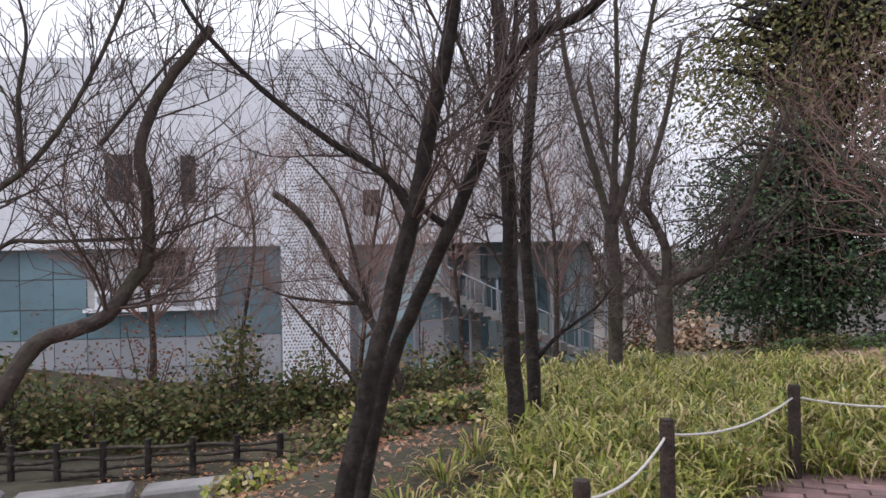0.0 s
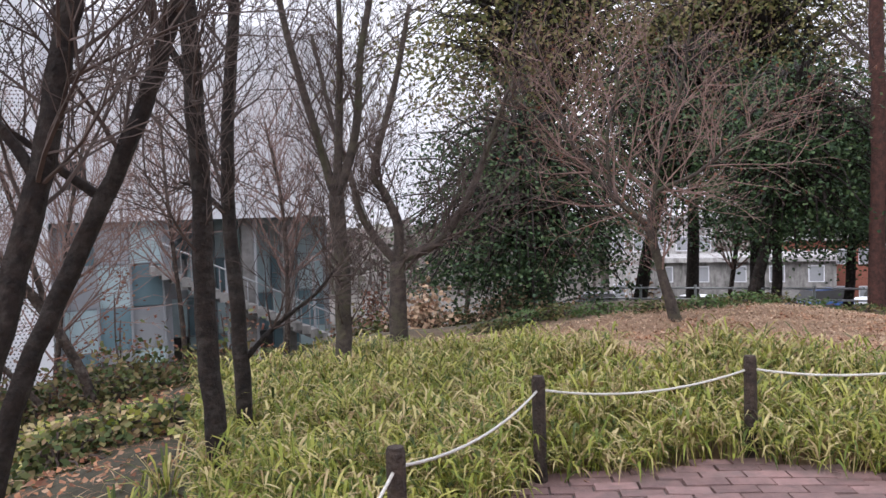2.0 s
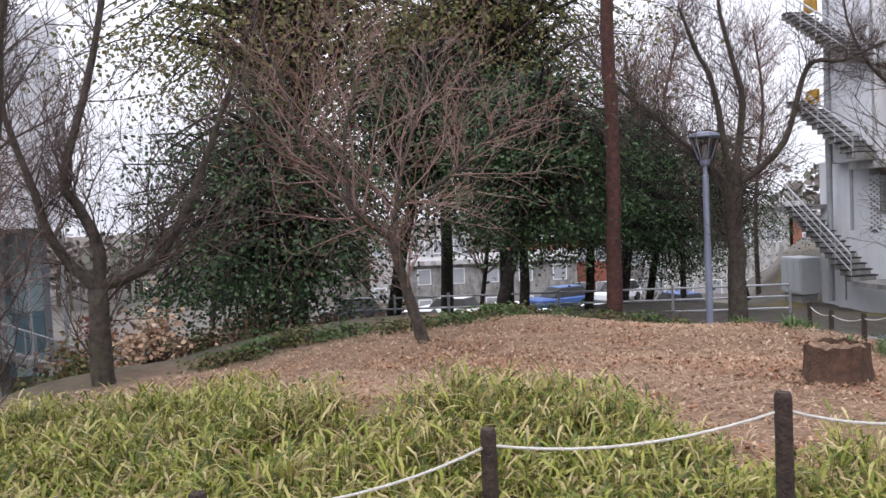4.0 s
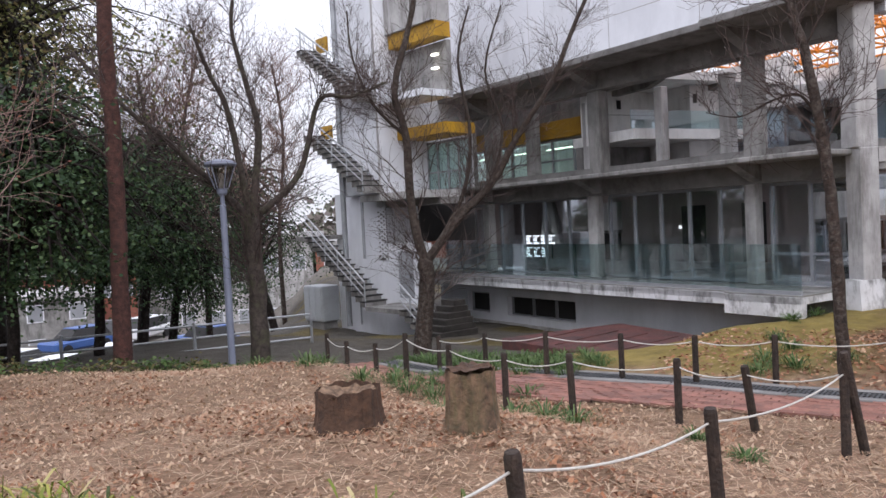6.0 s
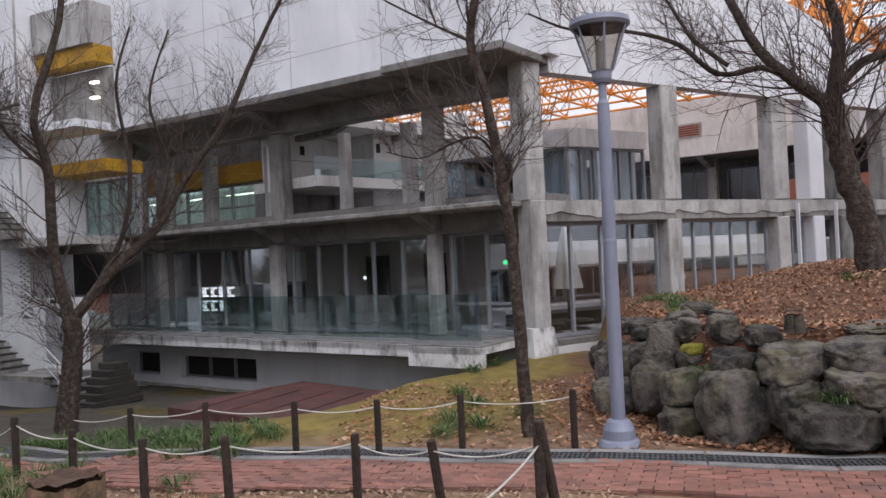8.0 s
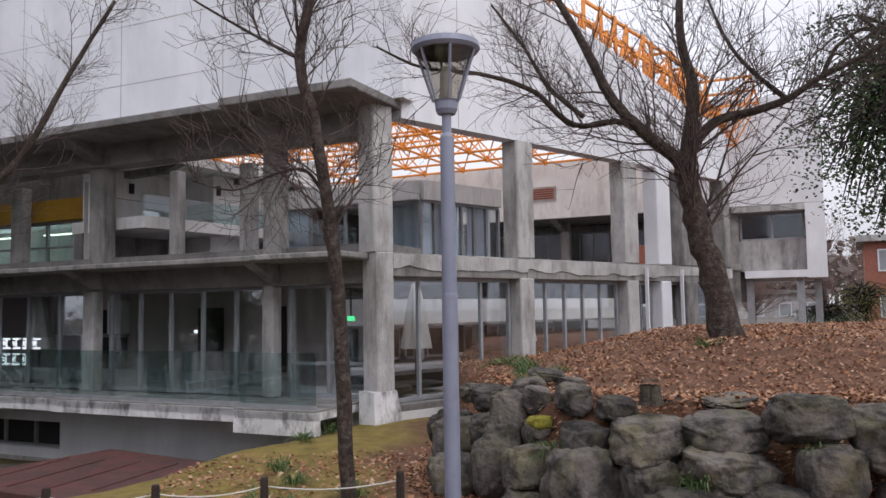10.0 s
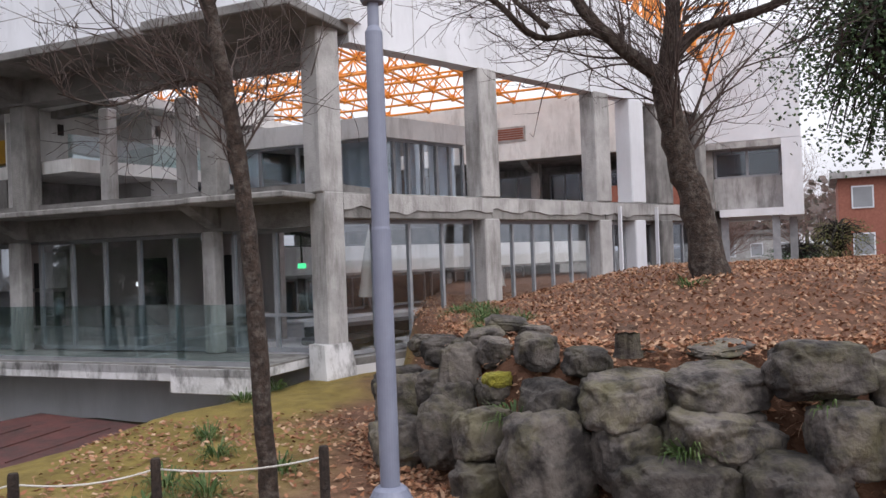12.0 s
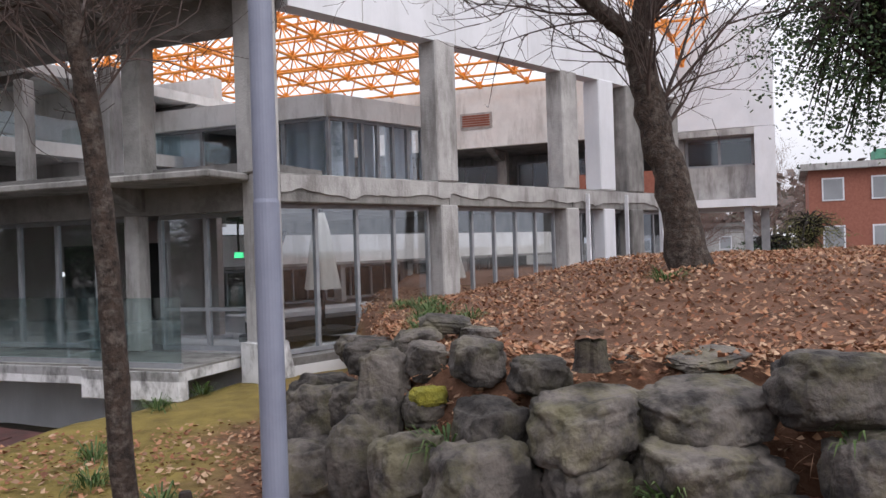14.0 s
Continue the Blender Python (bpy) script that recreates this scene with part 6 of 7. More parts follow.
evergreen((12.75, 16.09, -1.46), (12.81, 16.04, 2.34), 1.82, 1.82, "dark evergreen tree on a straight trunk", 4, 5000, M_LEAFE)
evergreen((15.18, 16.60, -1.72), (15.38, 16.41, 1.97), 1.75, 2.29, "dark evergreen tree beside a red trunk", 5, 5000, M_LEAFE)
evergreen((20.60, 19.63, -2.75), (21.02, 19.16, 1.13), 2.28, 2.63, "dark evergreen tree behind the rail fence", 6, 4500, M_LEAFE)
evergreen((11.06, 24.79, -2.57), (11.08, 24.78, 6.84), 5.79, 2.98, "tall olive-green evergreen tree", 7, 6000, M_LEAFO)
evergreen((16.51, 21.46, -2.47), (16.57, 21.42, 6.62), 4.56, 2.63, "tall olive-green evergreen tree", 8, 5000, M_LEAFO)
evergreen((16.89, 25.45, -2.82), (17.20, 25.25, 6.19), 4.72, 3.21, "tall olive-green evergreen tree", 9, 5000, M_LEAFO)
evergreen((18.04, 18.18, -2.05), (18.43, 17.78, 2.11), 2.08, 2.82, "dark evergreen tree behind the fence", 10, 5000, M_LEAFE)
evergreen((35.04, 25.88, -4.40), (34.16, 27.06, 1.41), 4.05, 4.59, "dark evergreen tree beside the stair tower", 11, 5000, M_LEAFE)
evergreen((19.65, -10.60, 0.80), (20.08, -10.13, 5.63), 2.29, 2.64, "spreading evergreen tree with dark green leaves", 12, 5500, M_LEAFE)
evergreen((40.34, -21.50, 0.10), (40.33, -21.52, 0.86), 1.62, 0.59, "round clipped green shrub", 13, 900, M_LEAFE)
evergreen((39.21, -23.06, 0.06), (39.32, -22.92, 1.43), 1.62, 1.13, "clipped pine shrub beside the brick house", 14, 1500, M_LEAFO)

# ---- undergrowth ----


def blade(verts, faces, p, d, length, width, droop):
    """A lance-shaped leaf that bends over."""
    d = d.normalized()
    s = d.cross(Vector((0, 0, 1)))
    s = s.normalized() * width if s.length > 1e-3 else Vector((width, 0, 0))
    a = p + d * length * 0.4
    b = p + d * length * 0.75 - Vector((0, 0, droop * length * 0.3))
    c = p + d * length - Vector((0, 0, droop * length))
    k = len(verts)
    verts += [p, a - s * 0.5, a + s * 0.5, b - s * 0.4, b + s * 0.4, c]
    faces += [(k, k + 2, k + 1), (k + 1, k + 2, k + 4, k + 3), (k + 3, k + 4, k + 5)]


def rope_line(x):
    xs = [-3, -0.25, 0.5, 0.94, 1.9, 3.05, 4.0, 5.2, 6.4, 9.4]
    ys = [-1.5, 2.25, 3.15, 3.8, 4.95, 4.7, 3.95, 3.55, 2.95, 2.2]
    return float(np.interp(x, xs, ys))


GRATE = [(9.75, -7.5), (10.15, -3.0), (10.5, -0.4), (11.2, 2.6), (11.7, 5.0), (12.4, 6.6), (13.6, 8.6), (15.0, 10.3)]


def grate_x(y):
    return float(np.interp(y, [p[1] for p in GRATE], [p[0] for p in GRATE]))



def bamboo_grass():
    rr = random.Random(4)
    verts, faces = [], []
    made = 0
    while made < 7000:
        x, y = rr.uniform(-0.6, 5.6), rr.uniform(2.4, 9.2)
        edge = noise.noise((x * 0.8, y * 0.8, 11)) * 0.8
        lim = rope_line(x)
        if y < lim - 0.12 or ((x - 1.9) ** 2 / 10.0 + (y - 6.1) ** 2 / 8.0 + 0.35 * edge > 1 and not (2 < x < 5.4 and y < lim + 0.75 + edge)) or (x < 0.3 and y > 4.4 + x):
            continue
        if x > 3.4 and y > lim + 2.1 + edge:
            continue
        z = ground_z(x, y)
        h = rr.uniform(0.14, 0.36) * (1 + 0.55 * noise.noise((x * 1.9, y * 1.9, 20))) * (0.8 if y < lim + 0.2 else 1)
        made += 1
        top = Vector((x + rr.uniform(-0.06, 0.06), y + rr.uniform(-0.06, 0.06), z + h))
        tube(verts, faces, [Vector((x, y, z)), top], [0.003, 0.002], 3)
        for k in range(rr.randint(4, 7)):
            a = rr.uniform(0, 2 * math.pi)
            p = Vector((x, y, z)).lerp(top, rr.uniform(0.45, 1))
            blade(verts, faces, p, Vector((math.cos(a), math.sin(a), rr.uniform(0.1, 1.3))), rr.uniform(0.11, 0.25), rr.uniform(0.010, 0.019), rr.uniform(0.1, 0.8))
    tagged(cloud_mesh("dwarf_bamboo_grass", verts, faces, M_BAMBOO), "yellow-green dwarf bamboo ground cover behind the rope", "grass", kind="stuff")


bamboo_grass()


def litter(name, count, test, material, label, size, stems=0.4, seed=1, box_=(3, 10, 3, 11)):
    """Fallen leaves and straws lying on the soil."""
    rr = random.Random(seed)
    verts, faces = [], []
    made = tries = 0
    while made < count and tries < count * 12:
        tries += 1
        x, y = rr.uniform(box_[0], box_[1]), rr.uniform(box_[2], box_[3])
        if not test(x, y, rr):
            continue
        made += 1
        z = rough_z(x, y) + rr.uniform(0.01, 0.04)
        a = rr.uniform(0, 2 * math.pi)
        d = Vector((math.cos(a), math.sin(a), rr.uniform(-0.1, 0.16))).normalized()
        if rr.random() < stems:
            blade(verts, faces, Vector((x, y, z)), d, rr.uniform(0.10, 0.34), 0.0055, 0.1)
        else:
            s = d.cross(Vector((rr.uniform(-0.4, 0.4), rr.uniform(-0.4, 0.4), 1))).normalized()
            L, W = size * rr.uniform(0.6, 1.3), size * rr.uniform(0.3, 0.55)
            p = Vector((x, y, z))
            k = len(verts)
            verts += [p, p + d * L * 0.5 + s * W, p + d * L + Vector((0, 0, rr.uniform(-0.01, 0.03))), p + d * L * 0.5 - s * W + Vector((0, 0, rr.uniform(0, 0.02)))]
            faces += [(k, k + 1, k + 2), (k, k + 2, k + 3)]
    tagged(cloud_mesh(name, verts, faces, material), label, "leaf litter", kind="stuff")


litter("straw_litter", 52000, lambda x, y, rr: y > rope_line(x) + 0.05 - 0.7 * ease((x - 4.0) / 2.5) and not ((x - 1.6) ** 2 / 8 + (y - 6.1) ** 2 / 6 < 1) and x < grate_x(y) - 1.25 + 0.2 * rr.random(), M_STRAW, "dry straw and brown leaves over the bank", 0.034, 0.72, 3, (2.5, 11.0, 1.6, 11.5))
litter("leaf_litter", 52000, lambda x, y, rr: wall_distance(x, y) > -0.15 and rr.random() < 1.2 - 0.05 * (x - 10), M_LITTER, "red-brown fallen leaves on the mound", 0.042, 0.1, 5, (9.8, 25, -10, 1.2))
litter("leaf_litter", 2600, lambda x, y, rr: wall_distance(x, y) < 0.1 and rr.random() < 0.75, M_LITTER, "scattered fallen leaves on moss", 0.06, 0.15, 6, (11.2, 16.5, -1, 4.2))
litter("leaf_litter", 5000, lambda x, y, rr: x < 0.6 + 0.25 * (y - 4), M_LITTER, "brown fallen leaves on the shaded slope", 0.05, 0.3, 9, (-3.5, 1.5, 3.8, 9.5))
litter("leaf_litter", 12000, lambda x, y, rr: y > rope_line(x) + 0.3 and x < grate_x(y) - 1.4 and noise.noise((x * 0.7, y * 0.7, 31)) + 0.4 * noise.noise((x * 2.5, y * 2.5, 33)) > 0.02, M_LITTER, "patches of red-brown leaves among straw", 0.042, 0.35, 14, (3.5, 10.5, 3.0, 11.0))
litter("leaf_litter", 9000, lambda x, y, rr: -0.25 < wall_distance(x, y) < 1.2, M_LITTER, "red-brown leaves caught between the boulders", 0.055, 0.1, 15, (9.6, 15.0, -4.5, 1.6))
litter("leaf_litter", 260, lambda x, y, rr: y < rope_line(x) + 0.1, M_LITTER, "few fallen leaves on the brick path", 0.05, 0.2, 8, (0.6, 8.5, 2.6, 5.0))


def tuft(x, y, n, length, seed, lift=0.0, material=None, z=None):
    rr = random.Random(seed)
    z = (ground_z(x, y) if z is None else z) + lift
    verts, faces = [], []
    for k in range(n):
        a = rr.uniform(0, 2 * math.pi)
        r = rr.uniform(0, 0.35 * length)
        blade(verts, faces, Vector((x + r * math.cos(a), y + r * math.sin(a), z)), Vector((math.cos(a), math.sin(a), rr.uniform(0.5, 2.2))), length * rr.uniform(0.5, 1.1), 0.014, rr.uniform(0.25, 0.9))
    tagged(cloud_mesh("grass_tuft", verts, faces, material or M_GREENG), "green strap-leaved grass tuft", "grass tuft", "grass tufts")


rt = random.Random(12)
for i in range(46):
    ty = 4.9 + 0.095 * i
    tuft(grate_x(ty) + rt.uniform(0.35, 1.5), ty, 60, 0.3, 700 + i)
for i in range(26):
    tuft(rt.uniform(10.0, 13.2) + 0.3 * (i % 3), 5.0 + 0.16 * i * 0.9 + rt.uniform(-0.5, 0.5), 60, 0.32, 100 + i)
for i, (x, y, s) in enumerate([(12.55, 2.55, 0.34), (12.9, 2.9, 0.34), (12.3, 2.95, 0.3), (13.1, 2.0, 0.3), (13.9, 2.6, 0.3), (9.2, 4.4, 0.34), (9.35, 4.7, 0.34), (9.0, 4.9, 0.32), (9.3, 5.5, 0.34), (9.7, 5.9, 0.34), (15.0, 2.8, 0.35), (17.6, 2.6, 0.35), (19, 2.2, 0.35), (8.9, 3.3, 0.2), (8.3, 2.9, 0.2)]):
    tuft(x, y, 80, s, 200 + i)
for i in range(26):
    x = 13.6 + 0.22 * i
    tuft(x, -0.25 - 0.09 * (x - 13.6) + rt.uniform(-0.25, 0.25), 40, 0.24, 300 + i)
for x, y, z, n, s in ((11.82, 0.24, 0.16, 90, 0.32), (10.86, -0.66, 0.06, 80, 0.28), (10.6, -1.5, 0.35, 24, 0.24), (13.7, -2.2, 0.98, 60, 0.3)):
    tuft(x, y, n, s, int(x * 50), z=z)


for i in range(9):
    tuft(-0.55 + 0.22 * i, 4.3 + 0.5 * (i % 4), 70, 0.38, 420 + i, material=M_BAMBOO)


def bush(x, y, z, rx, ry, rz, count, material, seed, label, size=0.07):
    rr = random.Random(seed)
    b = thing("bush", (x, y, ground_z(x, y)), label, "bush", "bushes")
    verts, faces, lv, lf = [], [], [], []
    for s in range(26):
        u = Vector((rr.gauss(0, 1), rr.gauss(0, 1), abs(rr.gauss(0, 1)))).normalized()
        q = Vector((x + u.x * rx * rr.uniform(0.5, 1), y + u.y * ry * rr.uniform(0.5, 1), z + u.z * rz * rr.uniform(0.5, 1.1)))
        p = Vector((x + u.x * rx * 0.2, y + u.y * ry * 0.2, ground_z(x, y) - 0.1))
        tube(verts, faces, smooth_path([p, p.lerp(q, 0.5) + Vector((0, 0, 0.1)), q], 3, 0.015, rr), [0.014] * 3 + [0.009] * 3 + [0.004], 4)
        for k in range(count // 26):
            leaf_quad(lv, lf, q + Vector((rr.gauss(0, 1) * rx * 0.2, rr.gauss(0, 1) * ry * 0.2, rr.gauss(0, 1) * rz * 0.16)), size, rr, 0.1)
    tagged(cloud_mesh("stem", verts, faces, M_TWIG, b), kind="stuff")
    tagged(cloud_mesh("foliage", lv, lf, material, b), kind="stuff")


for i in range(9):
    bush(-5.6 + i * 0.75, 8.6 + 0.16 * i, -0.65, 0.62, 0.5, 0.82 + 0.22 * math.sin(i * 1.9), 1900, M_HEDGE, 500 + i, "brown and green unclipped hedge bush above the fence")
for i in range(6):
    bush(-4.9 + i * 1.1, 9.6 + 0.1 * i, -0.7, 0.75, 0.5, 1.35 + 0.25 * math.sin(i * 2.3), 900, M_LEAFR, 540 + i, "thin reddish-brown winter shrub", 0.045)
for i in range(5):
    bush(-0.6 + i * 0.5, 12.5 + 0.7 * i, -1.7, 0.7, 0.6, 0.8, 1100, M_HEDGE, 560 + i, "dark green evergreen shrub below the slope")
for i in range(14):
    x, y = -1.6 + 0.24 * i, 6.3 + 1.9 * abs(math.sin(i * 1.7))
    bush(x, y, ground_z(x, y), 0.4, 0.35, 0.22, 420, M_HEDGE if i % 3 else M_BAMBOO, 580 + i, "low mixed undergrowth on the slope", 0.07)
for i in range(16):
    a = i / 15
    bush(4.5 + 9.0 * a, 12.0 + 0.4 * math.sin(i) - 0.6 * a, ground_z(4.5 + 9.0 * a, 12.0 - 0.6 * a) - 0.05, 0.6, 0.45, 0.22, 700, M_GREENG if i % 2 else M_HEDGE, 600 + i, "low green ground-cover clump along the ridge", 0.06)

for i in range(12):
    x, y = 3.6 + 0.75 * i, 18.0 + 1.3 * math.sin(i * 2.1) + 0.35 * i
    bush(x, y, ground_z(x, y) - 0.1, 1.0, 0.8, 0.9 + 0.35 * math.sin(i * 1.3), 1000, (M_HEDGE, M_LEAFR, M_STRAW)[i % 3], 640 + i, "rough winter shrub on the slope below", 0.11)

# woven fence and kerb stones below the hedge
fence = thing("woven_fence", (-2.3, 8.0, -0.8), "low dark woven branch fence with short posts", "fence")
FE0, FE1 = Vector((-5.2, 7.6, 0)), Vector((0.7, 8.5, 0))
for i in range(15):
    p = FE0.lerp(FE1, i / 14)
    bm = bmesh.new()
    bar(bm, (p.x, p.y, -1.1), (p.x, p.y, -0.34), 0.035, 7)
    part("fence_post", bm, M_BARK, fence)
for j in range(5):
    line = []
    for i in range(57):
        t = i / 56
        line.append(FE0.lerp(FE1, t) + Vector((0.0, 0.04 * math.sin(t * 14 * math.pi + j * math.pi), -0.78 + j * 0.09 + 0.03 * noise.noise((t * 9, j, 0)))))
    verts, faces = [], []
    tube(verts, faces, line, [0.02] * 57, 5)
    cloud_mesh("woven_branch", verts, faces, M_BARKG, fence, smooth=True)
for i in range(6):
    p = Vector((-5.0, 6.75, 0)).lerp(Vector((0.3, 8.0, 0)), i / 5)
    q = p + Vector((0.98, 0.22, 0))
    st = bmesh.new()
    n = Vector((-0.22, 0.98, 0)) * 0.16
    hull(st, [p - n + Vector((0, 0, -1.0)), q - n + Vector((0, 0, -1.0)), q + n + Vector((0, 0, -1.0)), p + n + Vector((0, 0, -1.0)), p - n + Vector((0, 0, -0.62)), q - n + Vector((0, 0, -0.58)), q + n + Vector((0, 0, -0.58)), p + n + Vector((0, 0, -0.62))])
    tagged(finish("kerb_stone", st, M_CONCD, bevel=0.03), "grey kerb stone laid along the slope", "kerb stone", "kerb stones")

# galvanised rail fence past the ridge
rail = thing("rail_fence", (13.5, 13.8, -1.2), "grey three-rail metal fence on the ridge", "fence")
R0, R1 = Vector((10.2, 20.2, 0)), Vector((18.5, 13.2, 0))
for i in range(9):
    p = R0.lerp(R1, i / 8)
    bm = bmesh.new()
    bar(bm, (p.x, p.y, -2.2), (p.x, p.y, -0.42), 0.035, 8)
    part("post", bm, M_GALV, rail)
for z in (-0.5, -0.78, -1.06):
    bm = bmesh.new()
    bar(bm, (R0.x, R0.y, z), (R1.x, R1.y, z), 0.025, 8)
    part("rail", bm, M_GALV, rail)

# ---- far town past the ridge ----


def house(place, turn, w, d, h, material, label, floors=2, bays=4, roof=None):
    F = Plan(Vector(place), Vector((math.cos(radians(turn)), math.sin(radians(turn)), 0)), Vector((math.sin(radians(turn)), -math.cos(radians(turn)), 0)))
    t = thing("house", place, label, "building", "far buildings")
    boxed("wall", F, (-w / 2, w / 2, -d, 0, -1, h), material, t)
    boxed("roof", F, (-w / 2 - 0.4, w / 2 + 0.4, -d - 0.4, 0.5, h, h + 0.35), roof or M_CONCL, t)
    for f in range(floors):
        for b in range(bays):
            u = -w / 2 + w * (b + 0.5) / bays
            z = h * (f + 0.35) / floors
            win = boxed("window", F, (u - 0.55, u + 0.55, 0.003, 0.06, z, z + 1.25), M_WHITE, t)
            boxed("pane", F, (u - 0.47, u + 0.47, 0.061, 0.075, z + 0.08, z + 1.17), M_PANELG, win)
    return t


house((42.4, -32.8, -0.3), -125.6, 12, 8, 5.2, M_BRICKB, "red brick two-storey house with white windows and flat eaves", 2, 5)
boxed("green_roof_room", Plan(Vector((42.4, -32.8, 0)), Vector((-0.582, -0.813, 0)), Vector((-0.813, 0.582, 0))), (-2.5, 1.5, -5, -2.5, 5.55, 6.1), mat("green_roof_paint", (0.10, 0.26, 0.18), (0.07, 0.2, 0.14), 3), bpy.data.objects["house"])
house((75, -38, -0.8), -120, 12, 7, 3.2, M_CONCL, "low pale hall with dark tiled roof", 1, 5, M_CONCD)
ft = random.Random(9)
for i in range(11):
    a = radians(58 - i * 5.2)
    dist = 62 + 14 * ft.random()
    x, y = 2 + dist * math.cos(a), 3 + dist * math.sin(a)
    house((x, y, -7.4), math.degrees(a) - 90 + ft.uniform(-12, 12), ft.uniform(8, 14), 8, ft.uniform(4.5, 8.5), (M_CONCL, M_CONC, M_BRICKB, M_CONC)[i % 4], "far low town building with rows of windows", 2, 5)
M_CARW = mat("white_car_paint", (0.75, 0.76, 0.78), (0.7, 0.7, 0.72), 2, 0.3, bump=0)
M_CARB = mat("blue_car_paint", (0.06, 0.12, 0.32), (0.05, 0.1, 0.28), 2, 0.3, bump=0)
M_CARK = mat("dark_car_paint", (0.05, 0.05, 0.055), (0.04, 0.04, 0.045), 2, 0.3, bump=0)


def car(x, y, turn, material, label):
    z = ground_z(x, y)
    t = thing("parked_car", (x, y, z), label, "car", "parked cars")
    F = Plan(Vector((x, y, z)), Vector((math.cos(radians(turn)), math.sin(radians(turn)), 0)), Vector((-math.sin(radians(turn)), math.cos(radians(turn)), 0)))
    boxed("body", F, (-2.2, 2.2, -0.88, 0.88, 0.25, 0.85), material, t, bevel=0.12)
    bm = bmesh.new()
    hull(bm, [F.at(u, w, zz) for zz, a, b, s in ((0.85, -1.9, 1.2, 0.82), (1.45, -1.5, 0.55, 0.68)) for u, w in ((a, -s), (b, -s), (b, s), (a, s))])
    part("cabin", bm, M_DARK, t, "dark glazed cabin", bevel=0.04)
    boxed("roof", F, (-1.45, 0.5, -0.66, 0.66, 1.45, 1.5), material, t, bevel=0.02)
    for u in (-1.35, 1.35):
        for w in (-0.84, 0.84):
            bm = bmesh.new()
            bar(bm, F.at(u, w - 0.09, 0.32), F.at(u, w + 0.09, 0.32), 0.32, 16)
            part("wheel", bm, M_BLACKM, t)


for i, (d, b) in enumerate([(44, -41), (46, -44.5), (43, -47), (50, -50), (48, -38), (52, -34), (47, -31), (54, -27), (55, -42), (58, -46)]):
    car(1.5 + d * math.sin(radians(-b)), 2.3 + d * math.cos(radians(-b)), 20 * i + 15, (M_CARW, M_CARW, M_CARK, M_CARB, M_CARW)[i % 5], ("white", "white", "dark", "blue", "white")[i % 5] + " car parked on the lower lot")

def far_woods():
    """Leafless woods on the rim of the valley, grey-brown with distance."""
    rr = random.Random(21)
    verts, faces = [], []
    for k in range(620):
        a = radians(rr.uniform(-48, 118))
        if -22 < math.degrees(a) < 14:
            continue
        dist = rr.uniform(85, 130)
        x, y = 5 + dist * math.cos(a), 3 + dist * math.sin(a)
        z, h, w = ground_z(x, y), rr.uniform(5, 9.5), rr.uniform(2, 4)
        tube(verts, faces, [Vector((x, y, z - 1)), Vector((x, y, z + h * 0.6))], [0.22, 0.1], 4)
        for j in range(26):
            p = Vector((x + rr.gauss(0, 0.45) * w, y + rr.gauss(0, 0.45) * w, z + h * rr.uniform(0.35, 1.0)))
            leaf_quad(verts, faces, p, 1.3, rr)
    tagged(cloud_mesh("far_woods", verts, faces, island_palette("far_wood_haze", [(0.10, 0.085, 0.08), (0.16, 0.13, 0.12), (0.12, 0.12, 0.09), (0.19, 0.165, 0.155)], 0.9)), "distant leafless woods on the rim", "woods", kind="stuff")


far_woods()

# ---- brick paving, drain and kerbs ----
UNIT = bmesh.new()
hull(UNIT, [Vector(p) for p in ((-0.106, -0.051, -0.05), (0.106, -0.051, -0.05), (0.106, 0.051, -0.05), (-0.106, 0.051, -0.05), (-0.103, -0.048, 0.0), (0.103, -0.048, 0.0), (0.103, 0.048, 0.0), (-0.103, 0.048, 0.0))])
bmesh.ops.recalc_face_normals(UNIT, faces=UNIT.faces)
BRICK_MESH = bpy.data.meshes.new("brick")
UNIT.to_mesh(BRICK_MESH)
UNIT.free()
BRICK_MESH.materials.append(M_PAVER)
BRICK_RED = BRICK_MESH.copy()
BRICK_RED.materials.clear()
M_PAVER2 = mat("red_paver_brick", (0.27, 0.12, 0.09), (0.18, 0.085, 0.065), 9, 0.85, bump=0.5, fine=110, vary=0.25, stain=(0.14, 0.085, 0.07), stain_scale=2.5)
BRICK_RED.materials.append(M_PAVER2)


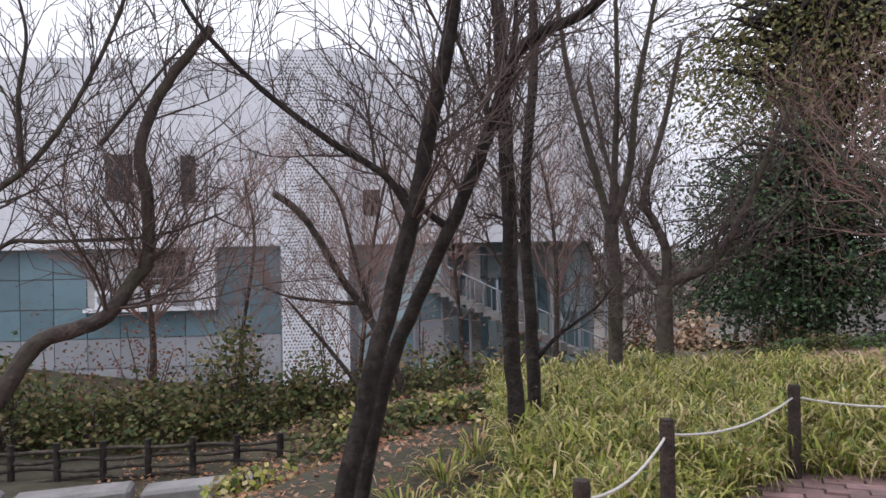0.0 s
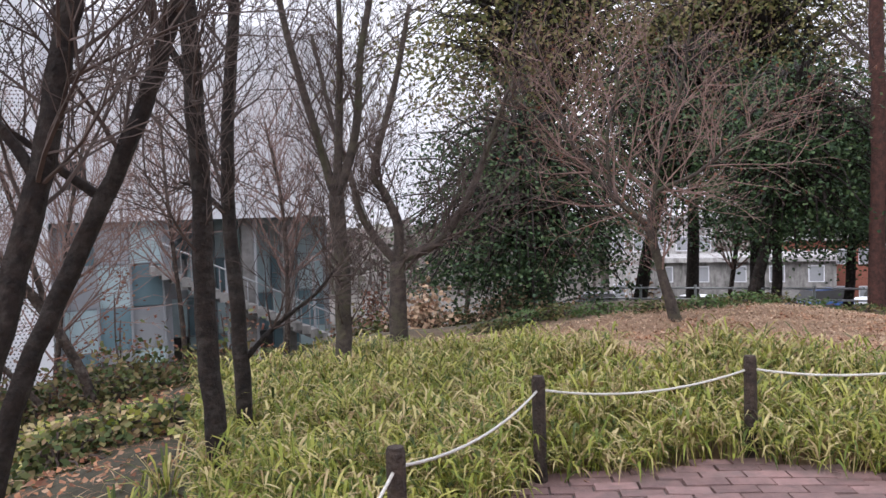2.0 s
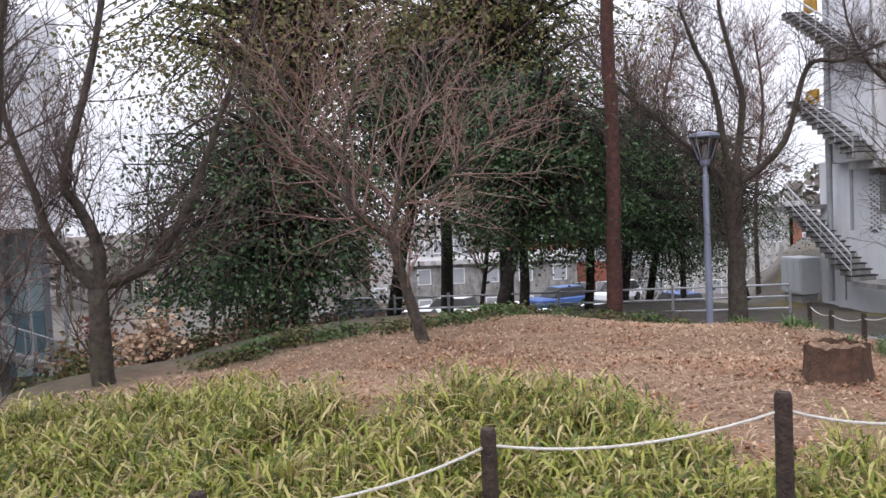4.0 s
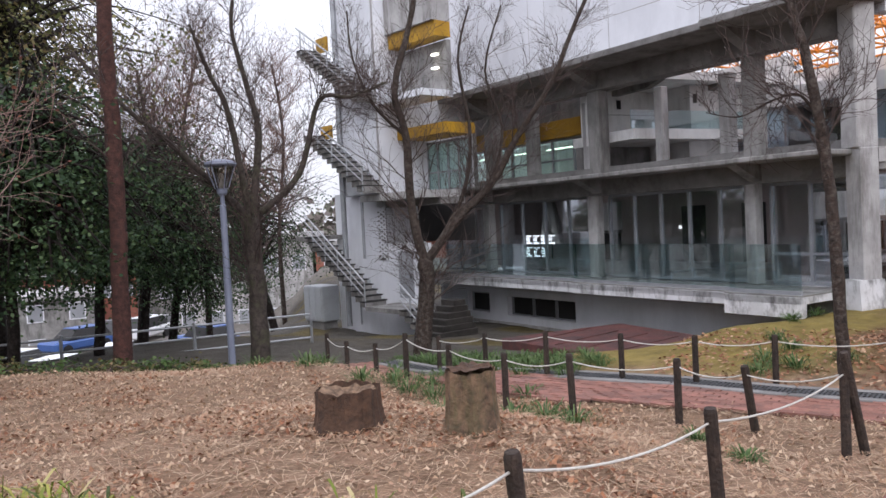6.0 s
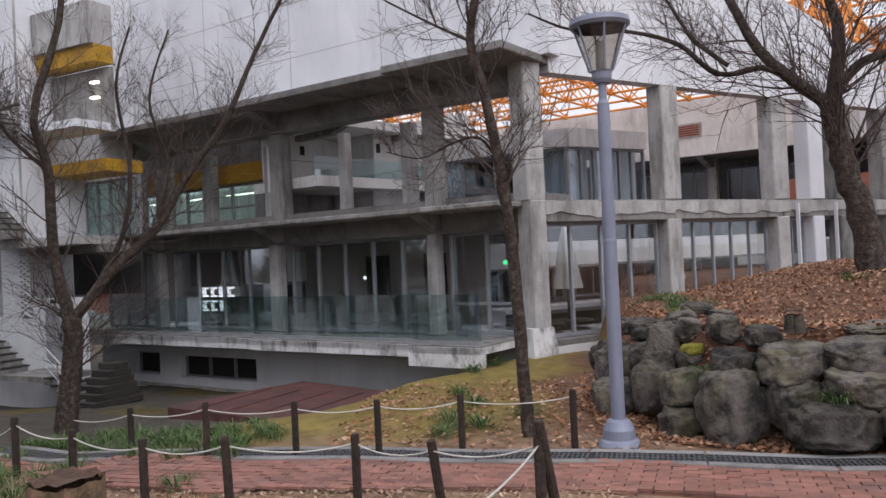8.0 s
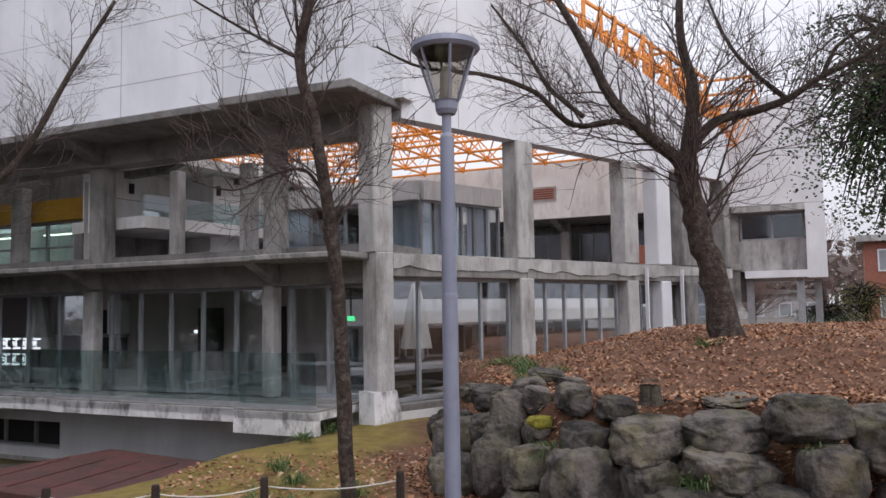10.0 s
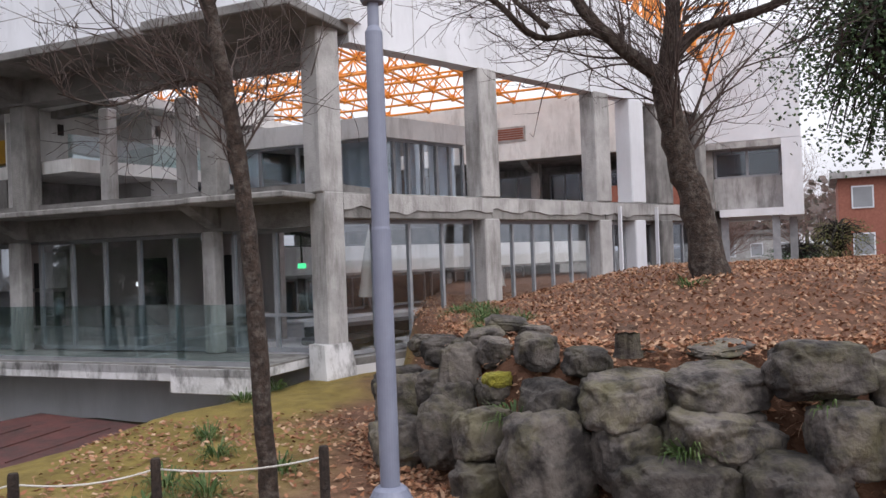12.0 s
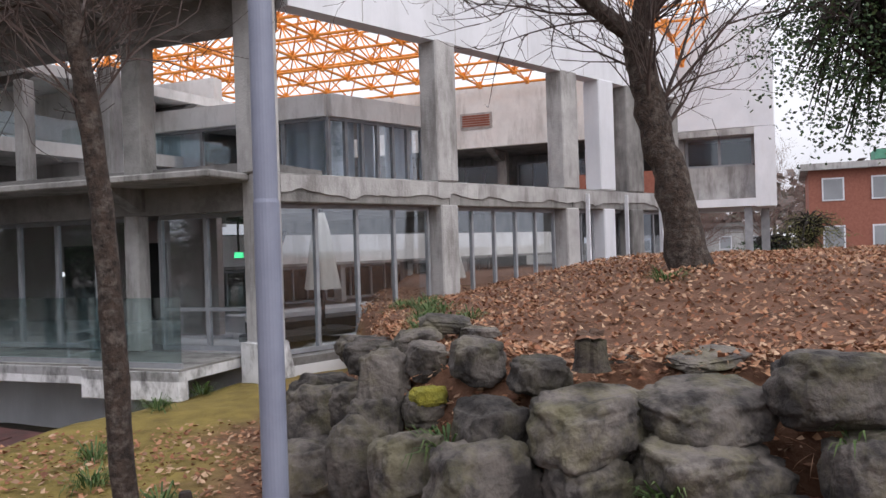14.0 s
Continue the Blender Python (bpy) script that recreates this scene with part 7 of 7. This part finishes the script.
def paving(name, inside, span, turn, mesh, joined, near_test, label, cap=295):
    """Running-bond bricks on a sand bed: the nearest are objects, the rest one joined part."""
    c, s = math.cos(radians(turn)), math.sin(radians(turn))
    rr = random.Random(len(name))
    cells = []
    for j in range(int(span[2] / 0.108), int(span[3] / 0.108)):
        for i in range(int(span[0] / 0.218), int(span[1] / 0.218)):
            u, v = (i + 0.5 * (j % 2)) * 0.218, j * 0.108
            x, y = u * c - v * s, u * s + v * c
            if inside(x, y):
                cells.append((x, y))
    bed_v, bed_f = [], []
    for x, y in cells:
        k = len(bed_v)
        z = ground_z(x, y) + 0.035
        for du, dv in ((-0.112, -0.057), (0.112, -0.057), (0.112, 0.057), (-0.112, 0.057)):
            bed_v.append((x + du * c - dv * s, y + du * s + dv * c, z))
        bed_f.append((k, k + 1, k + 2, k + 3))
    bed = cloud_mesh(name, bed_v, bed_f, M_BED)
    tagged(bed, label, "pavement", kind="structure")
    made = 0
    jv, jf = [], []
    for x, y in cells:
        z = ground_z(x, y) + 0.055 + rr.uniform(-0.004, 0.004)
        a = radians(turn + rr.uniform(-1.2, 1.2))
        if near_test(x, y) and made < cap:
            made += 1
            b = new("brick", mesh)
            b.matrix_basis = pose(x, y, z, rr.uniform(-1, 1), rr.uniform(-1, 1), math.degrees(a))
            b.parent = bed
        else:
            k = len(jv)
            ca, sa = math.cos(a), math.sin(a)
            for zz, e in ((-0.03, 0.003), (0, 0)):
                for du, dv in ((-0.103, -0.048), (0.103, -0.048), (0.103, 0.048), (-0.103, 0.048)):
                    jv.append((x + du * ca - dv * sa, y + du * sa + dv * ca, z + zz))
            jf += [(k + 4, k + 5, k + 6, k + 7), (k, k + 1, k + 5, k + 4), (k + 1, k + 2, k + 6, k + 5), (k + 2, k + 3, k + 7, k + 6), (k + 3, k, k + 4, k + 7)]
    if jv:
        tagged(cloud_mesh("bricks", jv, jf, joined, bed), kind="stuff")


def on_near_path(x, y):
    return y < rope_line(x) - 0.02 - 0.62 * ease((x - 4.0) / 2.5) and y > rope_line(x) - 3.6 and -0.4 < x < 8.9 and y > -0.6


paving("brick_path", on_near_path, (-3, 12, -4, 8), -20, BRICK_MESH, M_PAVERJ, lambda x, y: y > 3.35 and x < 5.2, "worn brownish brick paving in running bond")
paving("brick_path_crossing", lambda x, y: grate_x(y) - 1.3 < x < grate_x(y) - 0.16 and -7 < y < 10, (-4, 16, -14, 12), 74, BRICK_RED, M_PAVERJ, lambda x, y: -0.3 < y < 2.6, "orange-red brick path beside a steel drain grating")
drain = thing("drain_channel", (11.2, 2.6, -0.42), "long dark steel drain grating with stone edges", "drain")
for (x0, y0), (x1, y1) in zip(GRATE, GRATE[1:]):
    k = max(1, int(math.hypot(x1 - x0, y1 - y0) / 1.0))
    for i in range(k):
        p, q = Vector((x0, y0, 0)).lerp(Vector((x1, y1, 0)), i / k), Vector((x0, y0, 0)).lerp(Vector((x1, y1, 0)), (i + 1) / k)
        d = (q - p).normalized()
        n = Vector((-d.y, d.x, 0))
        p.z, q.z = ground_z(p.x, p.y) + 0.03, ground_z(q.x, q.y) + 0.03
        F = Plan(p, (q - p).normalized(), n)
        L = (q - p).length
        seg = boxed("channel", F, (0.005, L - 0.005, -0.13, 0.13, 0.0, 0.012), M_BLACKM, drain)
        g = bmesh.new()
        for m in range(int(L / 0.045)):
            box(g, F, m * 0.045, m * 0.045 + 0.02, -0.12, 0.12, 0.012, 0.034)
        for w in (-0.12, -0.04, 0.04, 0.12):
            box(g, F, 0.01, L - 0.01, w - 0.008, w + 0.008, 0.03, 0.037)
        part("grating", g, M_GRATE, seg)
        for w0, w1 in ((0.135, 0.24), (-0.24, -0.135)):
            boxed("edge_stone", F, (0.006, L - 0.006, w0, w1, -0.05, 0.04), M_CONCD, drain, bevel=0.008)
